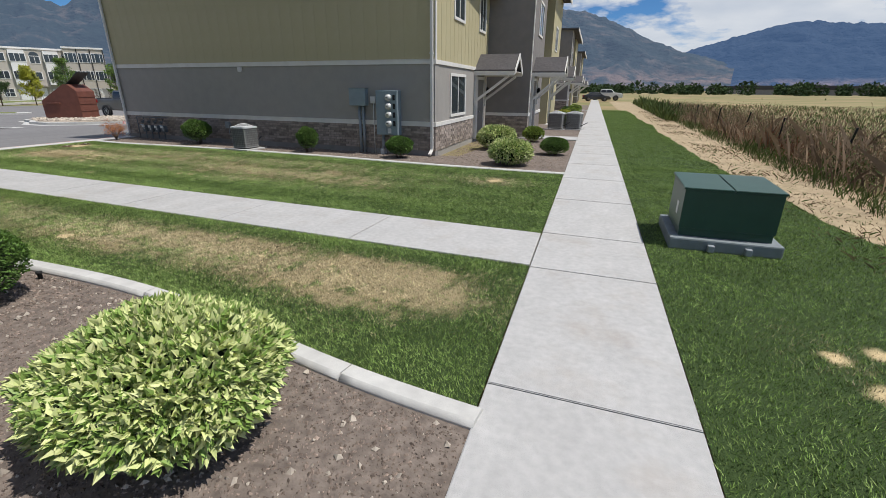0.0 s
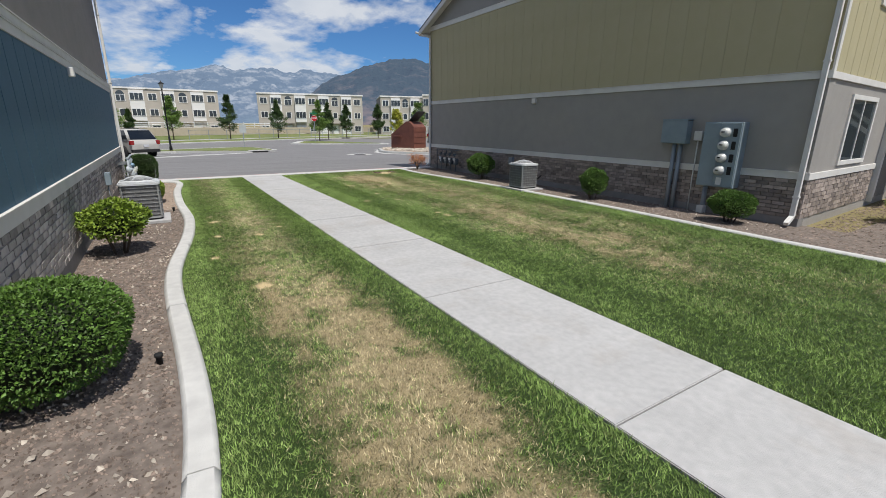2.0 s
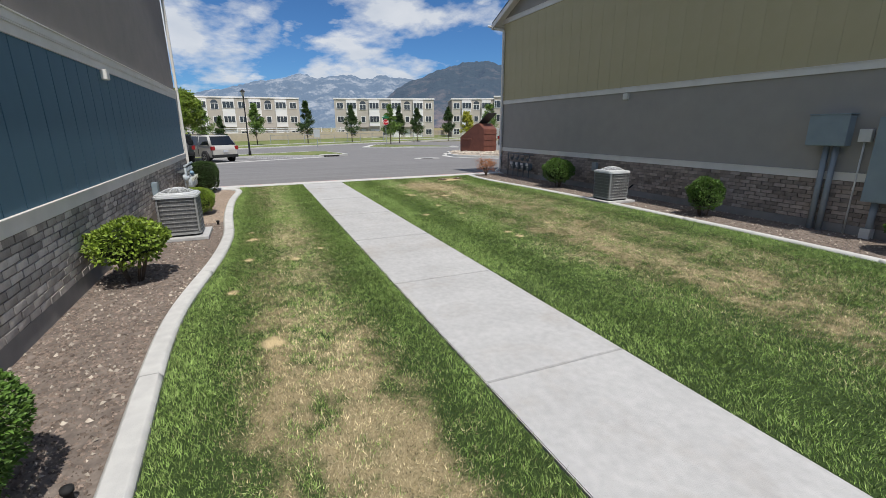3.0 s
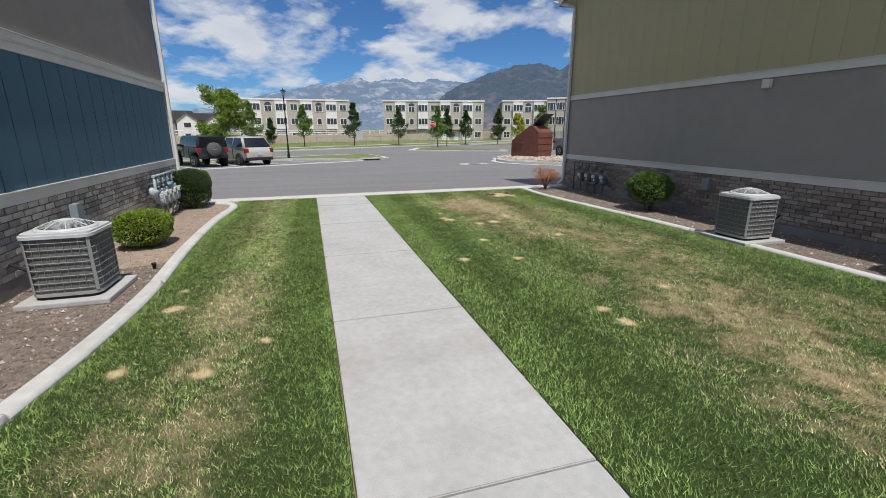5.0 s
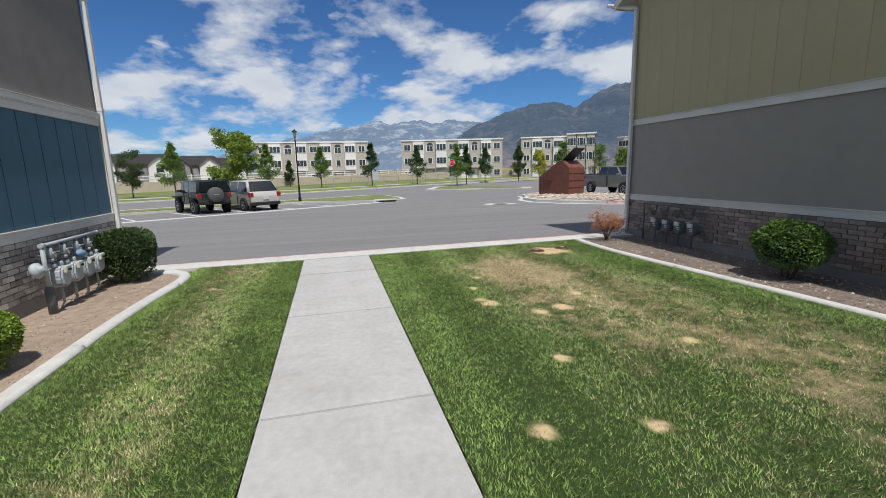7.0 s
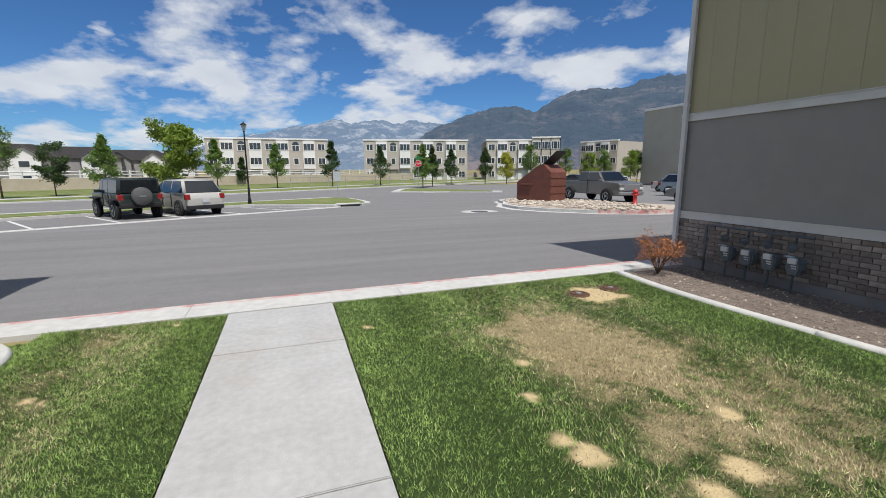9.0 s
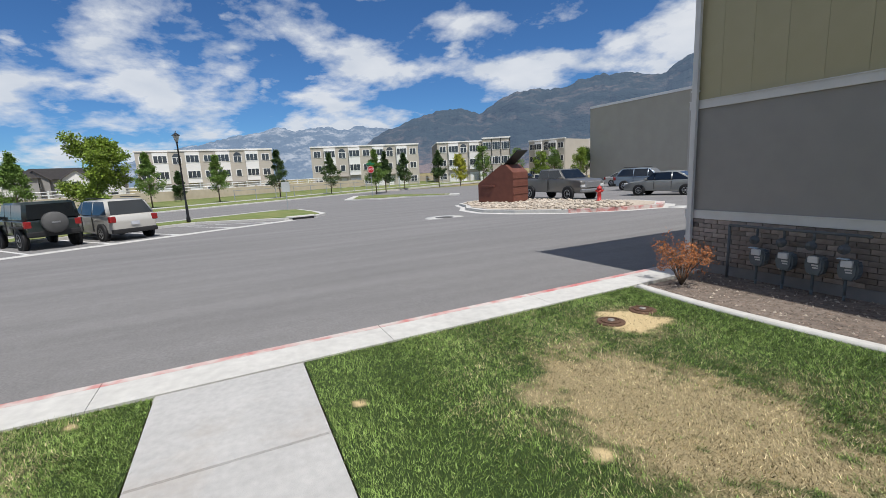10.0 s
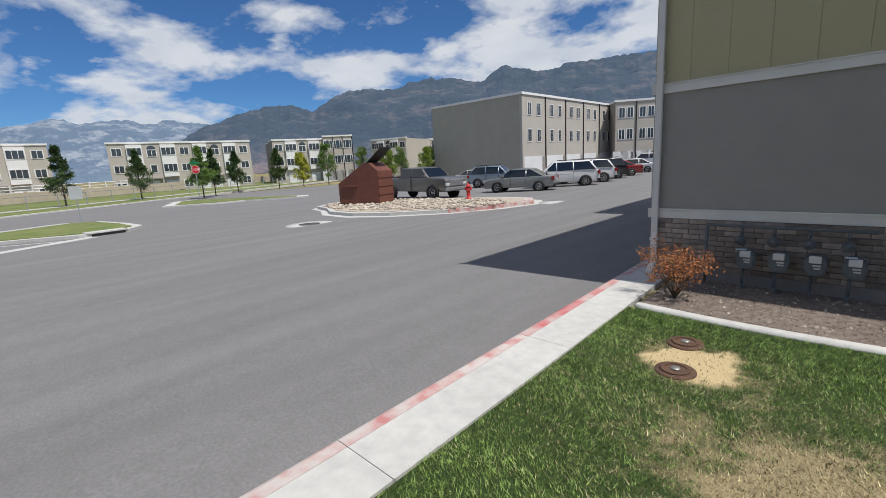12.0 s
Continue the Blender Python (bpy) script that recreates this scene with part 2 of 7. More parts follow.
def vnoise(x, y, s):
    x, y = np.asarray(x) * s + 40, np.asarray(y) * s + 40
    i, j = np.floor(x).astype(int), np.floor(y).astype(int)
    u, v = x - i, y - j
    u, v = u * u * (3 - 2 * u), v * v * (3 - 2 * v)
    a, b, c, d = LAT[i % 256, j % 256], LAT[(i + 1) % 256, j % 256], LAT[i % 256, (j + 1) % 256], LAT[(i + 1) % 256, (j + 1) % 256]
    return (a * (1 - u) + b * u) * (1 - v) + (c * (1 - u) + d * u) * v


def fbm(x, y, s):
    return (vnoise(x, y, s) + 0.5 * vnoise(x, y, 2.1 * s) + 0.25 * vnoise(x, y, 4.3 * s) + 0.12 * vnoise(x, y, 9.1 * s)) / 1.87


# ---- lie of the land ----
SLOPE = -0.062


def road_z(x):
    return np.interp(x, [-60.0, -45.0, -36.0, -30.0, -16.6], [-0.85, -0.63, -0.45, -0.35, -0.06])


def main_left(y):
    return 0.79 + SLOPE * y


def main_right(y):
    return 2.06 + SLOPE * y


xs = [-4600, -1500, -400, -130, -80, -60, -45, -30, -16.95, -16.7, 5, 30, 120, 500, 1500, 4600]
zs = [-1.2, -1.2, -1.2, -1.2, -1.1, -1.0, -0.8, -0.5, -0.2, -0.06, -0.06, -0.06, -0.06, -0.06, -0.06, -0.06]
ys = [-4600, -1500, -400, -100, -40, -10, 0, 10, 20, 40, 100, 400, 1500, 4600]
V = [(x, y, z) for y in ys for x, z in zip(xs, zs)]
F = [(j * 16 + i, j * 16 + i + 1, (j + 1) * 16 + i + 1, (j + 1) * 16 + i) for j in range(len(ys) - 1) for i in range(15)]
tagged(mesh_np("ground", V, F, FIELD), "dry tan and green field ground reaching the horizon", "ground", kind="structure")

# the parking lot and street, one asphalt sheet
bm = bmesh.new()
grid = [[bm.verts.new((x if x < -20 else -16.15 - 0.026 * y, y, float(road_z(x)))) for x in (-78, -60, -45, -36, -30, -16.3)] for y in (-60, 0, 8, 60, 140)]
for a, b in zip(grid, grid[1:]):
    for i in range(5):
        bm.faces.new((a[i], a[i + 1], b[i + 1], b[i]))
structure("road", bm, ASPHALT, "worn grey asphalt of the parking lot and street", "road")


def kerb_x(y):
    return -15.75 - 0.026 * y


def slab_row(name, label, quads, material):
    """Walk slabs, each a part of its own, with a recessed joint between."""
    top = thing(name, label, "pavement", kind="structure")
    for q in quads:
        part("slab", prism(q, -0.10, 0.0, bevel=0.006), material, top)
    return top


# main walk
cuts = [-6.5, -4.37, -2.24, -0.11, 1.9, 4.02, 5.31, 7.4, 9.5, 11.6, 13.7, 15.8, 17.9, 20.0, 24, 28, 32, 36, 40, 46, 52, 60, 70, 80, 95]
quads = []
for a, b in zip(cuts, cuts[1:]):
    a2, b2 = a + 0.006, b - 0.006
    quads.append([(main_left(a2), a2), (main_right(a2), a2 + 0.03), (main_right(b2), b2 + 0.03), (main_left(b2), b2)])
slab_row("pavement_main", "pale concrete walk of joined slabs along the row houses", quads, CONCRETE)
# cross walk
cuts = [-16.0, -14.72, -12.6, -10.45, -8.3, -6.2, -4.08, -1.82, 0.49]
quads = []
for a, b in zip(cuts, cuts[1:]):
    a2, b2 = a + 0.006, b - 0.006
    end = 0.04 if b == 0.49 else 0.0
    quads.append([(a2, 4.07), (b2 + end, 4.07), (b2 - end, 5.27), (a2 - 0.03 * (a == -16.0), 5.27)])
slab_row("pavement_cross", "pale concrete walk of joined slabs between two lawns", quads, CONCRETE)

# ---- kerb strip at the lot ----
kerb = thing("kerb_strip", "pale concrete kerb strip with worn red paint on its edge", "kerb", kind="structure")
cuts = [-30, -20, -12, -6, -2.4, 0.6, 3.6, 6.2, 8.35, 10.4, 13.4, 16.4, 20, 26, 34, 44]
for a, b in zip(cuts, cuts[1:]):
    a2, b2 = a + 0.0025, b - 0.0025
    for name, sec, material in (("kerb_stone", [(0.0, -0.2), (0.0, 0.004), (-0.45, 0.004), (-0.45, -0.2)], CURB),
                                ("painted_edge", [(-0.453, -0.2), (-0.453, 0.004), (-0.55, 0.002), (-0.585, -0.012), (-0.60, -0.2)], KERB_RED)):
        bm = bmesh.new()
        r0, r1 = ([bm.verts.new((kerb_x(y) - 0.16 + dx, y, z)) for dx, z in sec] for y in (a2, b2))
        n = len(sec)
        for i in range(n):
            bm.faces.new((r0[i], r0[(i + 1) % n], r1[(i + 1) % n], r1[i]))
        bm.faces.new(r0[::-1]), bm.faces.new(r1)
        bmesh.ops.recalc_face_normals(bm, faces=bm.faces)
        part(name, bm, KERB_FRESH if material is KERB_RED and 8.3 < a < 10.3 else material, kerb, "worn red kerb paint" if name == "painted_edge" else "")

# ---- bed edging ----
LX = np.array([-15.3, -14.6, -13.9, -12.9, -11.3, -9.5, -8.0, -7.0, -6.4, -5.8, -5.0, -4.05, -3.2, -2.4, -1.23, -0.58, 0.0, 0.73])
LY = np.array([2.44, 2.36, 2.28, 2.25, 2.26, 2.37, 2.27, 2.12, 2.03, 2.01, 2.04, 2.09, 2.12, 2.08, 1.90, 1.76, 1.67, 1.63])
RX = np.array([-16.1, -15.2, -14.3, -12.0, -10.0, -6.5, -3.0, 0.2])
RY = np.array([9.79, 9.68, 9.69, 9.88, 9.99, 9.97, 9.80, 9.86])


def smooth_line(px, py):
    """A softened line through a few places."""
    t = np.concatenate(([0], np.cumsum(np.hypot(np.diff(px), np.diff(py)))))
    u = np.linspace(0, t[-1], int(t[-1] / 0.12))
    x, y = np.interp(u, t, px), np.interp(u, t, py)
    for _ in range(30):
        x[1:-1], y[1:-1] = (x[:-2] + 2 * x[1:-1] + x[2:]) / 4, (y[:-2] + 2 * y[1:-1] + y[2:]) / 4
    return x, y


left_x, left_y = smooth_line(np.concatenate(([-15.95, -15.93, -15.85, -15.65], LX)), np.concatenate(([0.98, 1.7, 2.15, 2.38], LY)))
right_x, right_y = smooth_line(RX, RY)
_order = np.argsort(left_x)


def left_edge(x):
    return np.interp(x, left_x[_order], left_y[_order])


def right_edge(x):
    return np.interp(x, right_x, right_y)


def edging(name, label, px, py, width, height, seam):
    """A poured kerb along a line, its top rounded, cast in lengths with a seam between. The line is its lawn side."""
    top = thing(name, label, "garden edging", kind="structure")
    n = len(px)
    tx, ty = np.gradient(px), np.gradient(py)
    ln = np.hypot(tx, ty)
    nx, ny = ty / ln, -tx / ln
    if name == "edging_right":
        nx, ny = -nx, -ny
    sec = [(0.0, -0.12), (0.0, height - 0.03), (0.025, height), (width - 0.03, height), (width, height - 0.035), (width, -0.12)]
    step = max(int(seam / 0.12), 2)
    for i0 in range(0, n - 1, step):
        i1 = min(i0 + step, n - 1)
        bm = bmesh.new()
        rings = []
        for k in range(i0, i1 + 1):
            e = 0.005 * ((k == i0) - (k == i1))
            rings.append([bm.verts.new((px[k] + nx[k] * d + tx[k] / ln[k] * e, py[k] + ny[k] * d + ty[k] / ln[k] * e, z)) for d, z in sec])
        for a, b in zip(rings, rings[1:]):
            for j in range(5):
                f = bm.faces.new((a[j], a[j + 1], b[j + 1], b[j]))
                f.smooth = j in (1, 3)
        bm.faces.new(rings[0][::-1]), bm.faces.new(rings[-1])
        bmesh.ops.recalc_face_normals(bm, faces=bm.faces)
        part("edging_length", bm, CURB, top)
    return top


edging("edging_left", "winding poured concrete edging between lawn and planting bed", left_x, left_y, 0.17, 0.035, 2.4)
edging("edging_right", "straight poured concrete edging between lawn and planting bed", right_x, right_y, 0.14, 0.025, 2.9)

# ---- planting beds ----
BARE_SOIL = mat("bare_tan_soil", (0.36, 0.28, 0.21), (0.25, 0.19, 0.145), 7, 0.95, 0.8, 40, big=0.2)
bed_l = [(x, y - 0.05) for x, y in zip(left_x[::4].tolist(), left_y[::4].tolist())] + [(0.79, 1.55), (1.1, -6.5), (-16.0, -6.5)]
structure("bed_left", prism(bed_l, -0.09, -0.015), SOIL, "brown mulch and soil of a planting bed", "planting bed")
bed_r = [(x, y + 0.05) for x, y in zip(right_x[::4].tolist(), right_y[::4].tolist())] + [(main_left(9.95) - 0.01, 9.95), (main_left(17.3) - 0.01, 17.3), (-3.0, 17.3), (-3.0, 11.6), (-16.1, 11.6)]
structure("bed_bare_soil", prism([(x, y - 0.10) for x, y in zip(left_x.tolist(), left_y.tolist()) if y > 1.2 and x < -10.4][::5] + [(-10.4, 1.0), (-15.9, 1.0)], -0.05, -0.009), BARE_SOIL, "bare tan soil of a planting bed", "planting bed")
structure("bed_right", prism(bed_r, -0.09, -0.012), SOIL, "brown mulch and soil of a planting bed", "planting bed")

# ---- lawns: a sheet with dry places, and blades on it ----
DRY = [(-4.2, 3.05, 3.6, 0.75, 0.26), (-11.0, 3.1, 3.2, 0.45, 0.15), (-8.0, 8.2, 5.0, 0.9, 0.16), (-0.9, 3.05, 0.85, 0.5, 2.3), (-2.2, 3.3, 1.0, 0.5, 0.9), (-3.3, 3.3, 1.2, 0.5, 0.45), (-4.8, 3.0, 1.6, 0.5, 0.3), (-0.7, 2.4, 0.6, 0.35, 0.5), (-1.1, 8.5, 0.75, 0.4, 1.5),
       (-5.0, 7.5, 1.6, 0.7, 0.55), (-3.4, 7.3, 1.2, 0.6, 0.35), (-6.9, 7.5, 1.3, 0.6, 0.4), (-8.2, 7.6, 1.2, 0.7, 0.35), (-9.8, 9.3, 1.5, 0.5, 0.5), (-14.15, 7.35, 0.8, 0.55, 2.6), (-13.3, 7.6, 1.1, 0.6, 0.9),
       (-12.3, 7.6, 1.2, 0.7, 0.4), (-15.2, 8.7, 0.6, 0.45, 1.0), (-14.4, 6.2, 0.5, 0.2, 0.4), (-14.0, 3.1, 1.6, 0.4, 0.35), (-9.0, 3.2, 1.5, 0.35, 0.35), (3.1, 2.9, 0.45, 0.5, 0.7), (2.8, 3.4, 0.5, 0.5, 0.3),
       (-11.0, 8.4, 1.6, 0.8, 0.35), (-15.6, 2.9, 0.6, 0.3, 0.4), (-6.0, 9.0, 1.8, 0.4, 0.3), (3.4, 8.2, 0.4, 1.2, 0.4)]
BARE = [(-5.3, 2.77, 0.13), (-6.67, 2.43, 0.10), (-7.88, 2.57, 0.09), (-9.05, 2.64, 0.13), (-7.88, 6.54, 0.10), (-7.57, 6.54, 0.12), (-10.75, 6.47, 0.10), (-9.67, 6.52, 0.10), (-10.73, 7.78, 0.11), (-9.82, 5.82, 0.12),
        (-12.57, 6.36, 0.10), (-8.13, 3.53, 0.08), (-7.7, 3.14, 0.11), (-8.21, 7.55, 0.10), (-12.39, 6.41, 0.17), (-12.02, 7.16, 0.16), (-13.65, 6.68, 0.09), (-13.11, 6.45, 0.09), (-12.45, 7.62, 0.12), (-14.32, 2.9, 0.08),
        (-14.25, 3.0, 0.06), (-15.79, 3.55, 0.07), (-15.01, 5.54, 0.07), (-11.9, 6.85, 0.12), (-15.22, 8.72, 0.40), (3.2, 2.72, 0.24), (2.95, 3.15, 0.12), (3.3, 3.3, 0.15), (-9.57, 2.61, 0.07), (-1.1, 8.55, 0.2)]


def dryness(x, y):
    """The share of straw among the blades."""
    south = (y < 4.6) & (x < 0.8)
    north = (y > 4.6) & (x < 0.8)
    # the middle of each lawn is dry, its watered edges green
    d = np.where(south, np.interp(x, [-16, -11, -8, -5, -1.5, 0.5], [0.16, 0.19, 0.24, 0.36, 0.36, 0.14]) * np.exp(-((y - 3.1 - 0.04 * x * (x > -2)) / 0.62) ** 4), 0.0)
    d = d + np.where(north, np.interp(x, [-16, -13, -9, -5, -2, 0.5], [0.12, 0.27, 0.26, 0.30, 0.12, 0.04]) * np.exp(-((y - 7.75) / 1.5) ** 4), 0.0)
    d = d * np.clip(0.1 + 1.9 * fbm(x, y, 1.1), 0, 1.6)
    for cx, cy, sx, sy, k in DRY:
        d = d + 0.36 * k * np.exp(-(((x - cx) / sx) ** 2 + ((y - cy) / sy) ** 2)) * (0.45 + 1.1 * fbm(x + 7, y + 3, 2.2))
    edge = np.minimum(np.abs(y - 4.07), np.abs(y - 5.27))
    d = d * np.clip(0.25 + edge * 1.5, 0.2, 1)
    mott = (fbm(x + 3, y + 9, 4.5) - 0.5) * 1.3 + (fbm(x, y, 13.0) - 0.5) * 1.3
    return np.clip(d * (1 + mott) + 0.05 * mott * (d > 0.08), 0, 0.82)


def bareness(x, y):
    b = np.zeros_like(x)
    wob = 0.25 + 0.75 * fbm(x, y, 5.0) + 0.8 * fbm(x + 4, y, 17.0)
    for cx, cy, r in BARE:
        d = np.hypot(x - cx, (y - cy) * 1.15) / (r * (0.72 if r < 0.3 else 0.95) * wob)
        b = np.maximum(b, np.clip((1.15 - d) * 2.8, 0, 1))
    return np.clip(b, 0, 1)


def lawn_material(name, blades):
    m = bpy.data.materials.new(name)
    m.use_nodes = True
    N, L = m.node_tree.nodes, m.node_tree.links
    b = N["Principled BSDF"]
    b.inputs["Roughness"].default_value, b.inputs["Specular IOR Level"].default_value = 0.75, 0.2

    def mixer(fac, a, c):
        n = N.new("ShaderNodeMix")
        n.data_type = "RGBA"
        for key, v in (("A", a), ("B", c)):
            if isinstance(v, tuple):
                n.inputs[key].default_value = (*v, 1)
            else:
                L.new(v, n.inputs[key])
        if isinstance(fac, float):
            n.inputs["Factor"].default_value = fac
        else:
            L.new(fac, n.inputs["Factor"])
        return n.outputs["Result"]

    at = N.new("ShaderNodeAttribute")
    at.attribute_name = "wear"
    sp = N.new("ShaderNodeSeparateColor")
    L.new(at.outputs["Color"], sp.inputs[0])
    co = N.new("ShaderNodeTexCoord")
    no = N.new("ShaderNodeTexNoise")
    no.inputs["Scale"].default_value, no.inputs["Detail"].default_value = (2.5, 3) if blades else (60, 6)
    L.new(co.outputs["Object"], no.inputs["Vector"])
    if blades:
        rnd = N.new("ShaderNodeNewGeometry").outputs["Random Per Island"]
        green = mixer(rnd, (0.145, 0.230, 0.052), (0.360, 0.455, 0.165))
        green = mixer(0.25, green, (0.150, 0.260, 0.048))
        straw = mixer(rnd, (0.70, 0.595, 0.38), (0.29, 0.24, 0.135))
        col = mixer(sp.outputs[0], green, straw)
        hs = N.new("ShaderNodeHueSaturation")
        L.new(col, hs.inputs["Color"])
        ma = N.new("ShaderNodeMath")
        ma.operation = "MULTIPLY_ADD"
        ma.inputs[1].default_value, ma.inputs[2].default_value = 1.3, 0.35
        L.new(sp.outputs[2], ma.inputs[0])
        L.new(ma.outputs[0], hs.inputs["Value"])
        col = hs.outputs[0]
    else:
        # sheet tones darkened to stand for the shade between the blades
        green = mixer(no.outputs["Fac"], (0.018, 0.034, 0.009), (0.052, 0.085, 0.022))
        straw = mixer(no.outputs["Fac"], (0.16, 0.125, 0.065), (0.44, 0.36, 0.21))
        clump = N.new("ShaderNodeTexNoise")
        clump.inputs["Scale"].default_value, clump.inputs["Detail"].default_value, clump.inputs["Roughness"].default_value = 70, 5, 0.75
        L.new(co.outputs["Object"], clump.inputs["Vector"])
        dif = N.new("ShaderNodeMath")
        dif.operation = "SUBTRACT"
        L.new(sp.outputs[0], dif.inputs[0])
        L.new(clump.outputs["Fac"], dif.inputs[1])
        step_ = N.new("ShaderNodeMath")
        step_.operation, step_.use_clamp = "MULTIPLY_ADD", True
        step_.inputs[1].default_value, step_.inputs[2].default_value = 2.2, 0.42
        L.new(dif.outputs[0], step_.inputs[0])
        col = mixer(step_.outputs[0], green, straw)
        col = mixer(sp.outputs[1], col, mixer(no.outputs["Fac"], (0.47, 0.355, 0.185), (0.65, 0.52, 0.305)))
        bu = N.new("ShaderNodeBump")
        bu.inputs["Strength"].default_value, bu.inputs["Distance"].default_value = 0.9, 0.02
        L.new(no.outputs["Fac"], bu.inputs["Height"])
        L.new(bu.outputs[0], b.inputs["Normal"])
    L.new(col, b.inputs["Base Color"])
    return m


LAWN, BLADE = lawn_material("lawn_ground", False), lawn_material("grass_blade", True)


def set_wear(me, x, y, dry, bare, tone=0.5):
    col = np.zeros((len(x), 4), dtype=np.float32)
    col[:, 0], col[:, 1], col[:, 2], col[:, 3] = dry, bare, tone, 1
    a = me.attributes.new("wear", "FLOAT_COLOR", "POINT")
    a.data.foreach_set("color", col.ravel())


def lawn(name, label, x0, x1, y0, y1, density, lo, hi, step=0.05):
    """A lawn sheet between lo(x, y) and hi limits, with upright blades where it is not bare."""
    nx, ny = int((x1 - x0) / step) + 1, int((y1 - y0) / step) + 1
    gx, gy = np.meshgrid(np.linspace(0, 1, nx), np.linspace(0, 1, ny), indexing="ij")
    x, y = lo(gx, gy), hi(gx, gy)
    zz2 = -0.018 + 0.012 * fbm(x, y, 1.3)
    V2 = np.stack((x.ravel(), y.ravel(), zz2.ravel()), 1)
    ii, jj = np.meshgrid(np.arange(nx - 1), np.arange(ny - 1), indexing="ij")
    k = (ii * ny + jj).ravel()
    F2 = np.stack((k, k + ny, k + ny + 1, k + 1), 1)
    sheet = tagged(mesh_np(name, V2, F2, LAWN), label, "lawn", kind="structure")
    set_wear(sheet.data, V2[:, 0], V2[:, 1], dryness(V2[:, 0], V2[:, 1]), bareness(V2[:, 0], V2[:, 1]))
    n = int(density * (x1 - x0) * (y1 - y0))
    u, v = RNG.random(n), RNG.random(n)
    px, py = lo(u, v), hi(u, v)
    dry, bare = dryness(px, py), bareness(px, py)
    tuft = 0.5 * vnoise(px + 2, py, 38.0) + 0.5 * vnoise(px, py + 6, 75.0)
    keep = (RNG.random(n) < 0.25 + 1.5 * np.clip(tuft - 0.18, 0, 1)) & (RNG.random(n) > np.clip(bare * 1.15, 0, 0.88)) & (RNG.random(n) > 0.35 * np.clip(dry - 0.5, 0, 1))
    px, py, dry, bare = px[keep], py[keep], dry[keep], bare[keep]
    n = len(px)
    a, lean, h = RNG.random(n) * 2 * np.pi, RNG.normal(0, 0.5, (2, n)), 0.015 + 0.016 * RNG.random(n) + 0.010 * fbm(px, py, 2.0)
    h = h * (1 - 0.3 * dry)
    # the mower lays alternate stripes opposite ways
    lean[0] += 0.24 * np.tanh(3 * np.sin((py + 0.02 * px) * 2 * np.pi / 1.1))
    w = (0.0022 + 0.0017 * RNG.random(n)) * (1.7 if density < 4000 else 1.0)
    base = np.stack((px, py, np.full(n, -0.016)), 1)
    side = np.stack((np.cos(a) * w, np.sin(a) * w, np.zeros(n)), 1)
    tip = base + np.stack((lean[0] * h, lean[1] * h, h), 1)
    VB = np.empty((n, 3, 3))
    VB[:, 0], VB[:, 1], VB[:, 2] = base - side, base + side, tip
    FB = np.arange(n * 3).reshape(n, 3)
    gr = tagged(mesh_np("grass", VB.reshape(-1, 3), FB, BLADE), "mown green grass with dry straw patches", "grass", kind="stuff")
    dd = np.clip((dry * 1.05 + 0.03 - 0.2 * vnoise(px, py, 34.0) - 0.8 * RNG.random(n)) * 7.0 + 0.5, 0, 1)
    dd = np.maximum(dd, bare)
    tone = np.clip(0.47 + 1.5 * (0.5 * vnoise(px + 9, py + 4, 34.0) + 0.5 * vnoise(px, py + 8, 80.0) - 0.5) + 0.5 * (fbm(px, py + 20, 3.0) - 0.5) + 0.45 * (RNG.random(n) - 0.5), 0, 1)
    set_wear(gr.data, np.repeat(px, 3), np.repeat(py, 3), np.repeat(dd, 3), np.repeat(bare, 3), np.repeat(tone, 3))


def between(a, b, t):
    return a + (b - a) * t


lawn("lawn_south", "mown lawn, green with dry straw patches, beside the walk", -15.7, 0.5, 2.1, 4.05, 15000,
     lambda u, v: between(-15.99, main_left(between(1.65, 4.05, v)) - 0.012, u), lambda u, v: between(np.where(u < 0.018, 2.3, left_edge(between(-15.99, 0.68, u))) + 0.003, 4.058, v))
lawn("lawn_north", "mown lawn, green with dry straw patches and bare spots", -16.0, 0.4, 5.27, 9.8, 10500,
     lambda u, v: between(kerb_x(between(5.28, 9.8, v)) - 0.155, main_left(between(5.28, 9.8, v)) - 0.012, u), lambda u, v: between(5.282, right_edge(between(-16.1, 0.3, u)) - 0.003, v))
lawn("lawn_east", "mown green lawn strip beside the walk and dirt track", 1.9, 4.2, -1.5, 12.0, 9000,
     lambda u, v: main_right(between(-1.5, 12.0, v)) + 0.012 + u * (np.interp(v, [0, 0.55, 1], [3.3, 2.95, 2.4]) + 0.5 * (fbm(between(-1.5, 12.0, v), 0 * v, 0.55) - 0.5)), lambda u, v: between(-1.5, 12.0, v))
lawn("lawn_east_far", "mown green lawn strip farther along the walk", 1.3, 4.0, 12.0, 46.0, 2600,
     lambda u, v: main_right(between(12.0, 46.0, v)) + 0.012 + u * (2.4 - 0.2 * v + 0.5 * (fbm(between(12.0, 46.0, v), 0 * v, 0.55) - 0.5)), lambda u, v: between(12.0, 46.0, v), 0.25)
bm = bmesh.new()
rows_ = [[bm.verts.new((main_right(y) + off, y, -0.03)) for off in (1.6, 4.7 + 0.4 * math.sin(y * 0.4))] for y in (-8, -4, 0, 3, 6, 9, 12, 16, 20, 26, 34, 44, 60, 80)]
for a, b in zip(rows_, rows_[1:]):
    bm.faces.new((a[0], a[1], b[1], b[0]))
structure("dirt_track", bm, DIRT, "dry tan dirt track between lawn and field", "dirt track")

# ---- walls ----
X0, X1, YS = -16.48, -3.64, 11.36
LW, LE = -16.34, -3.3


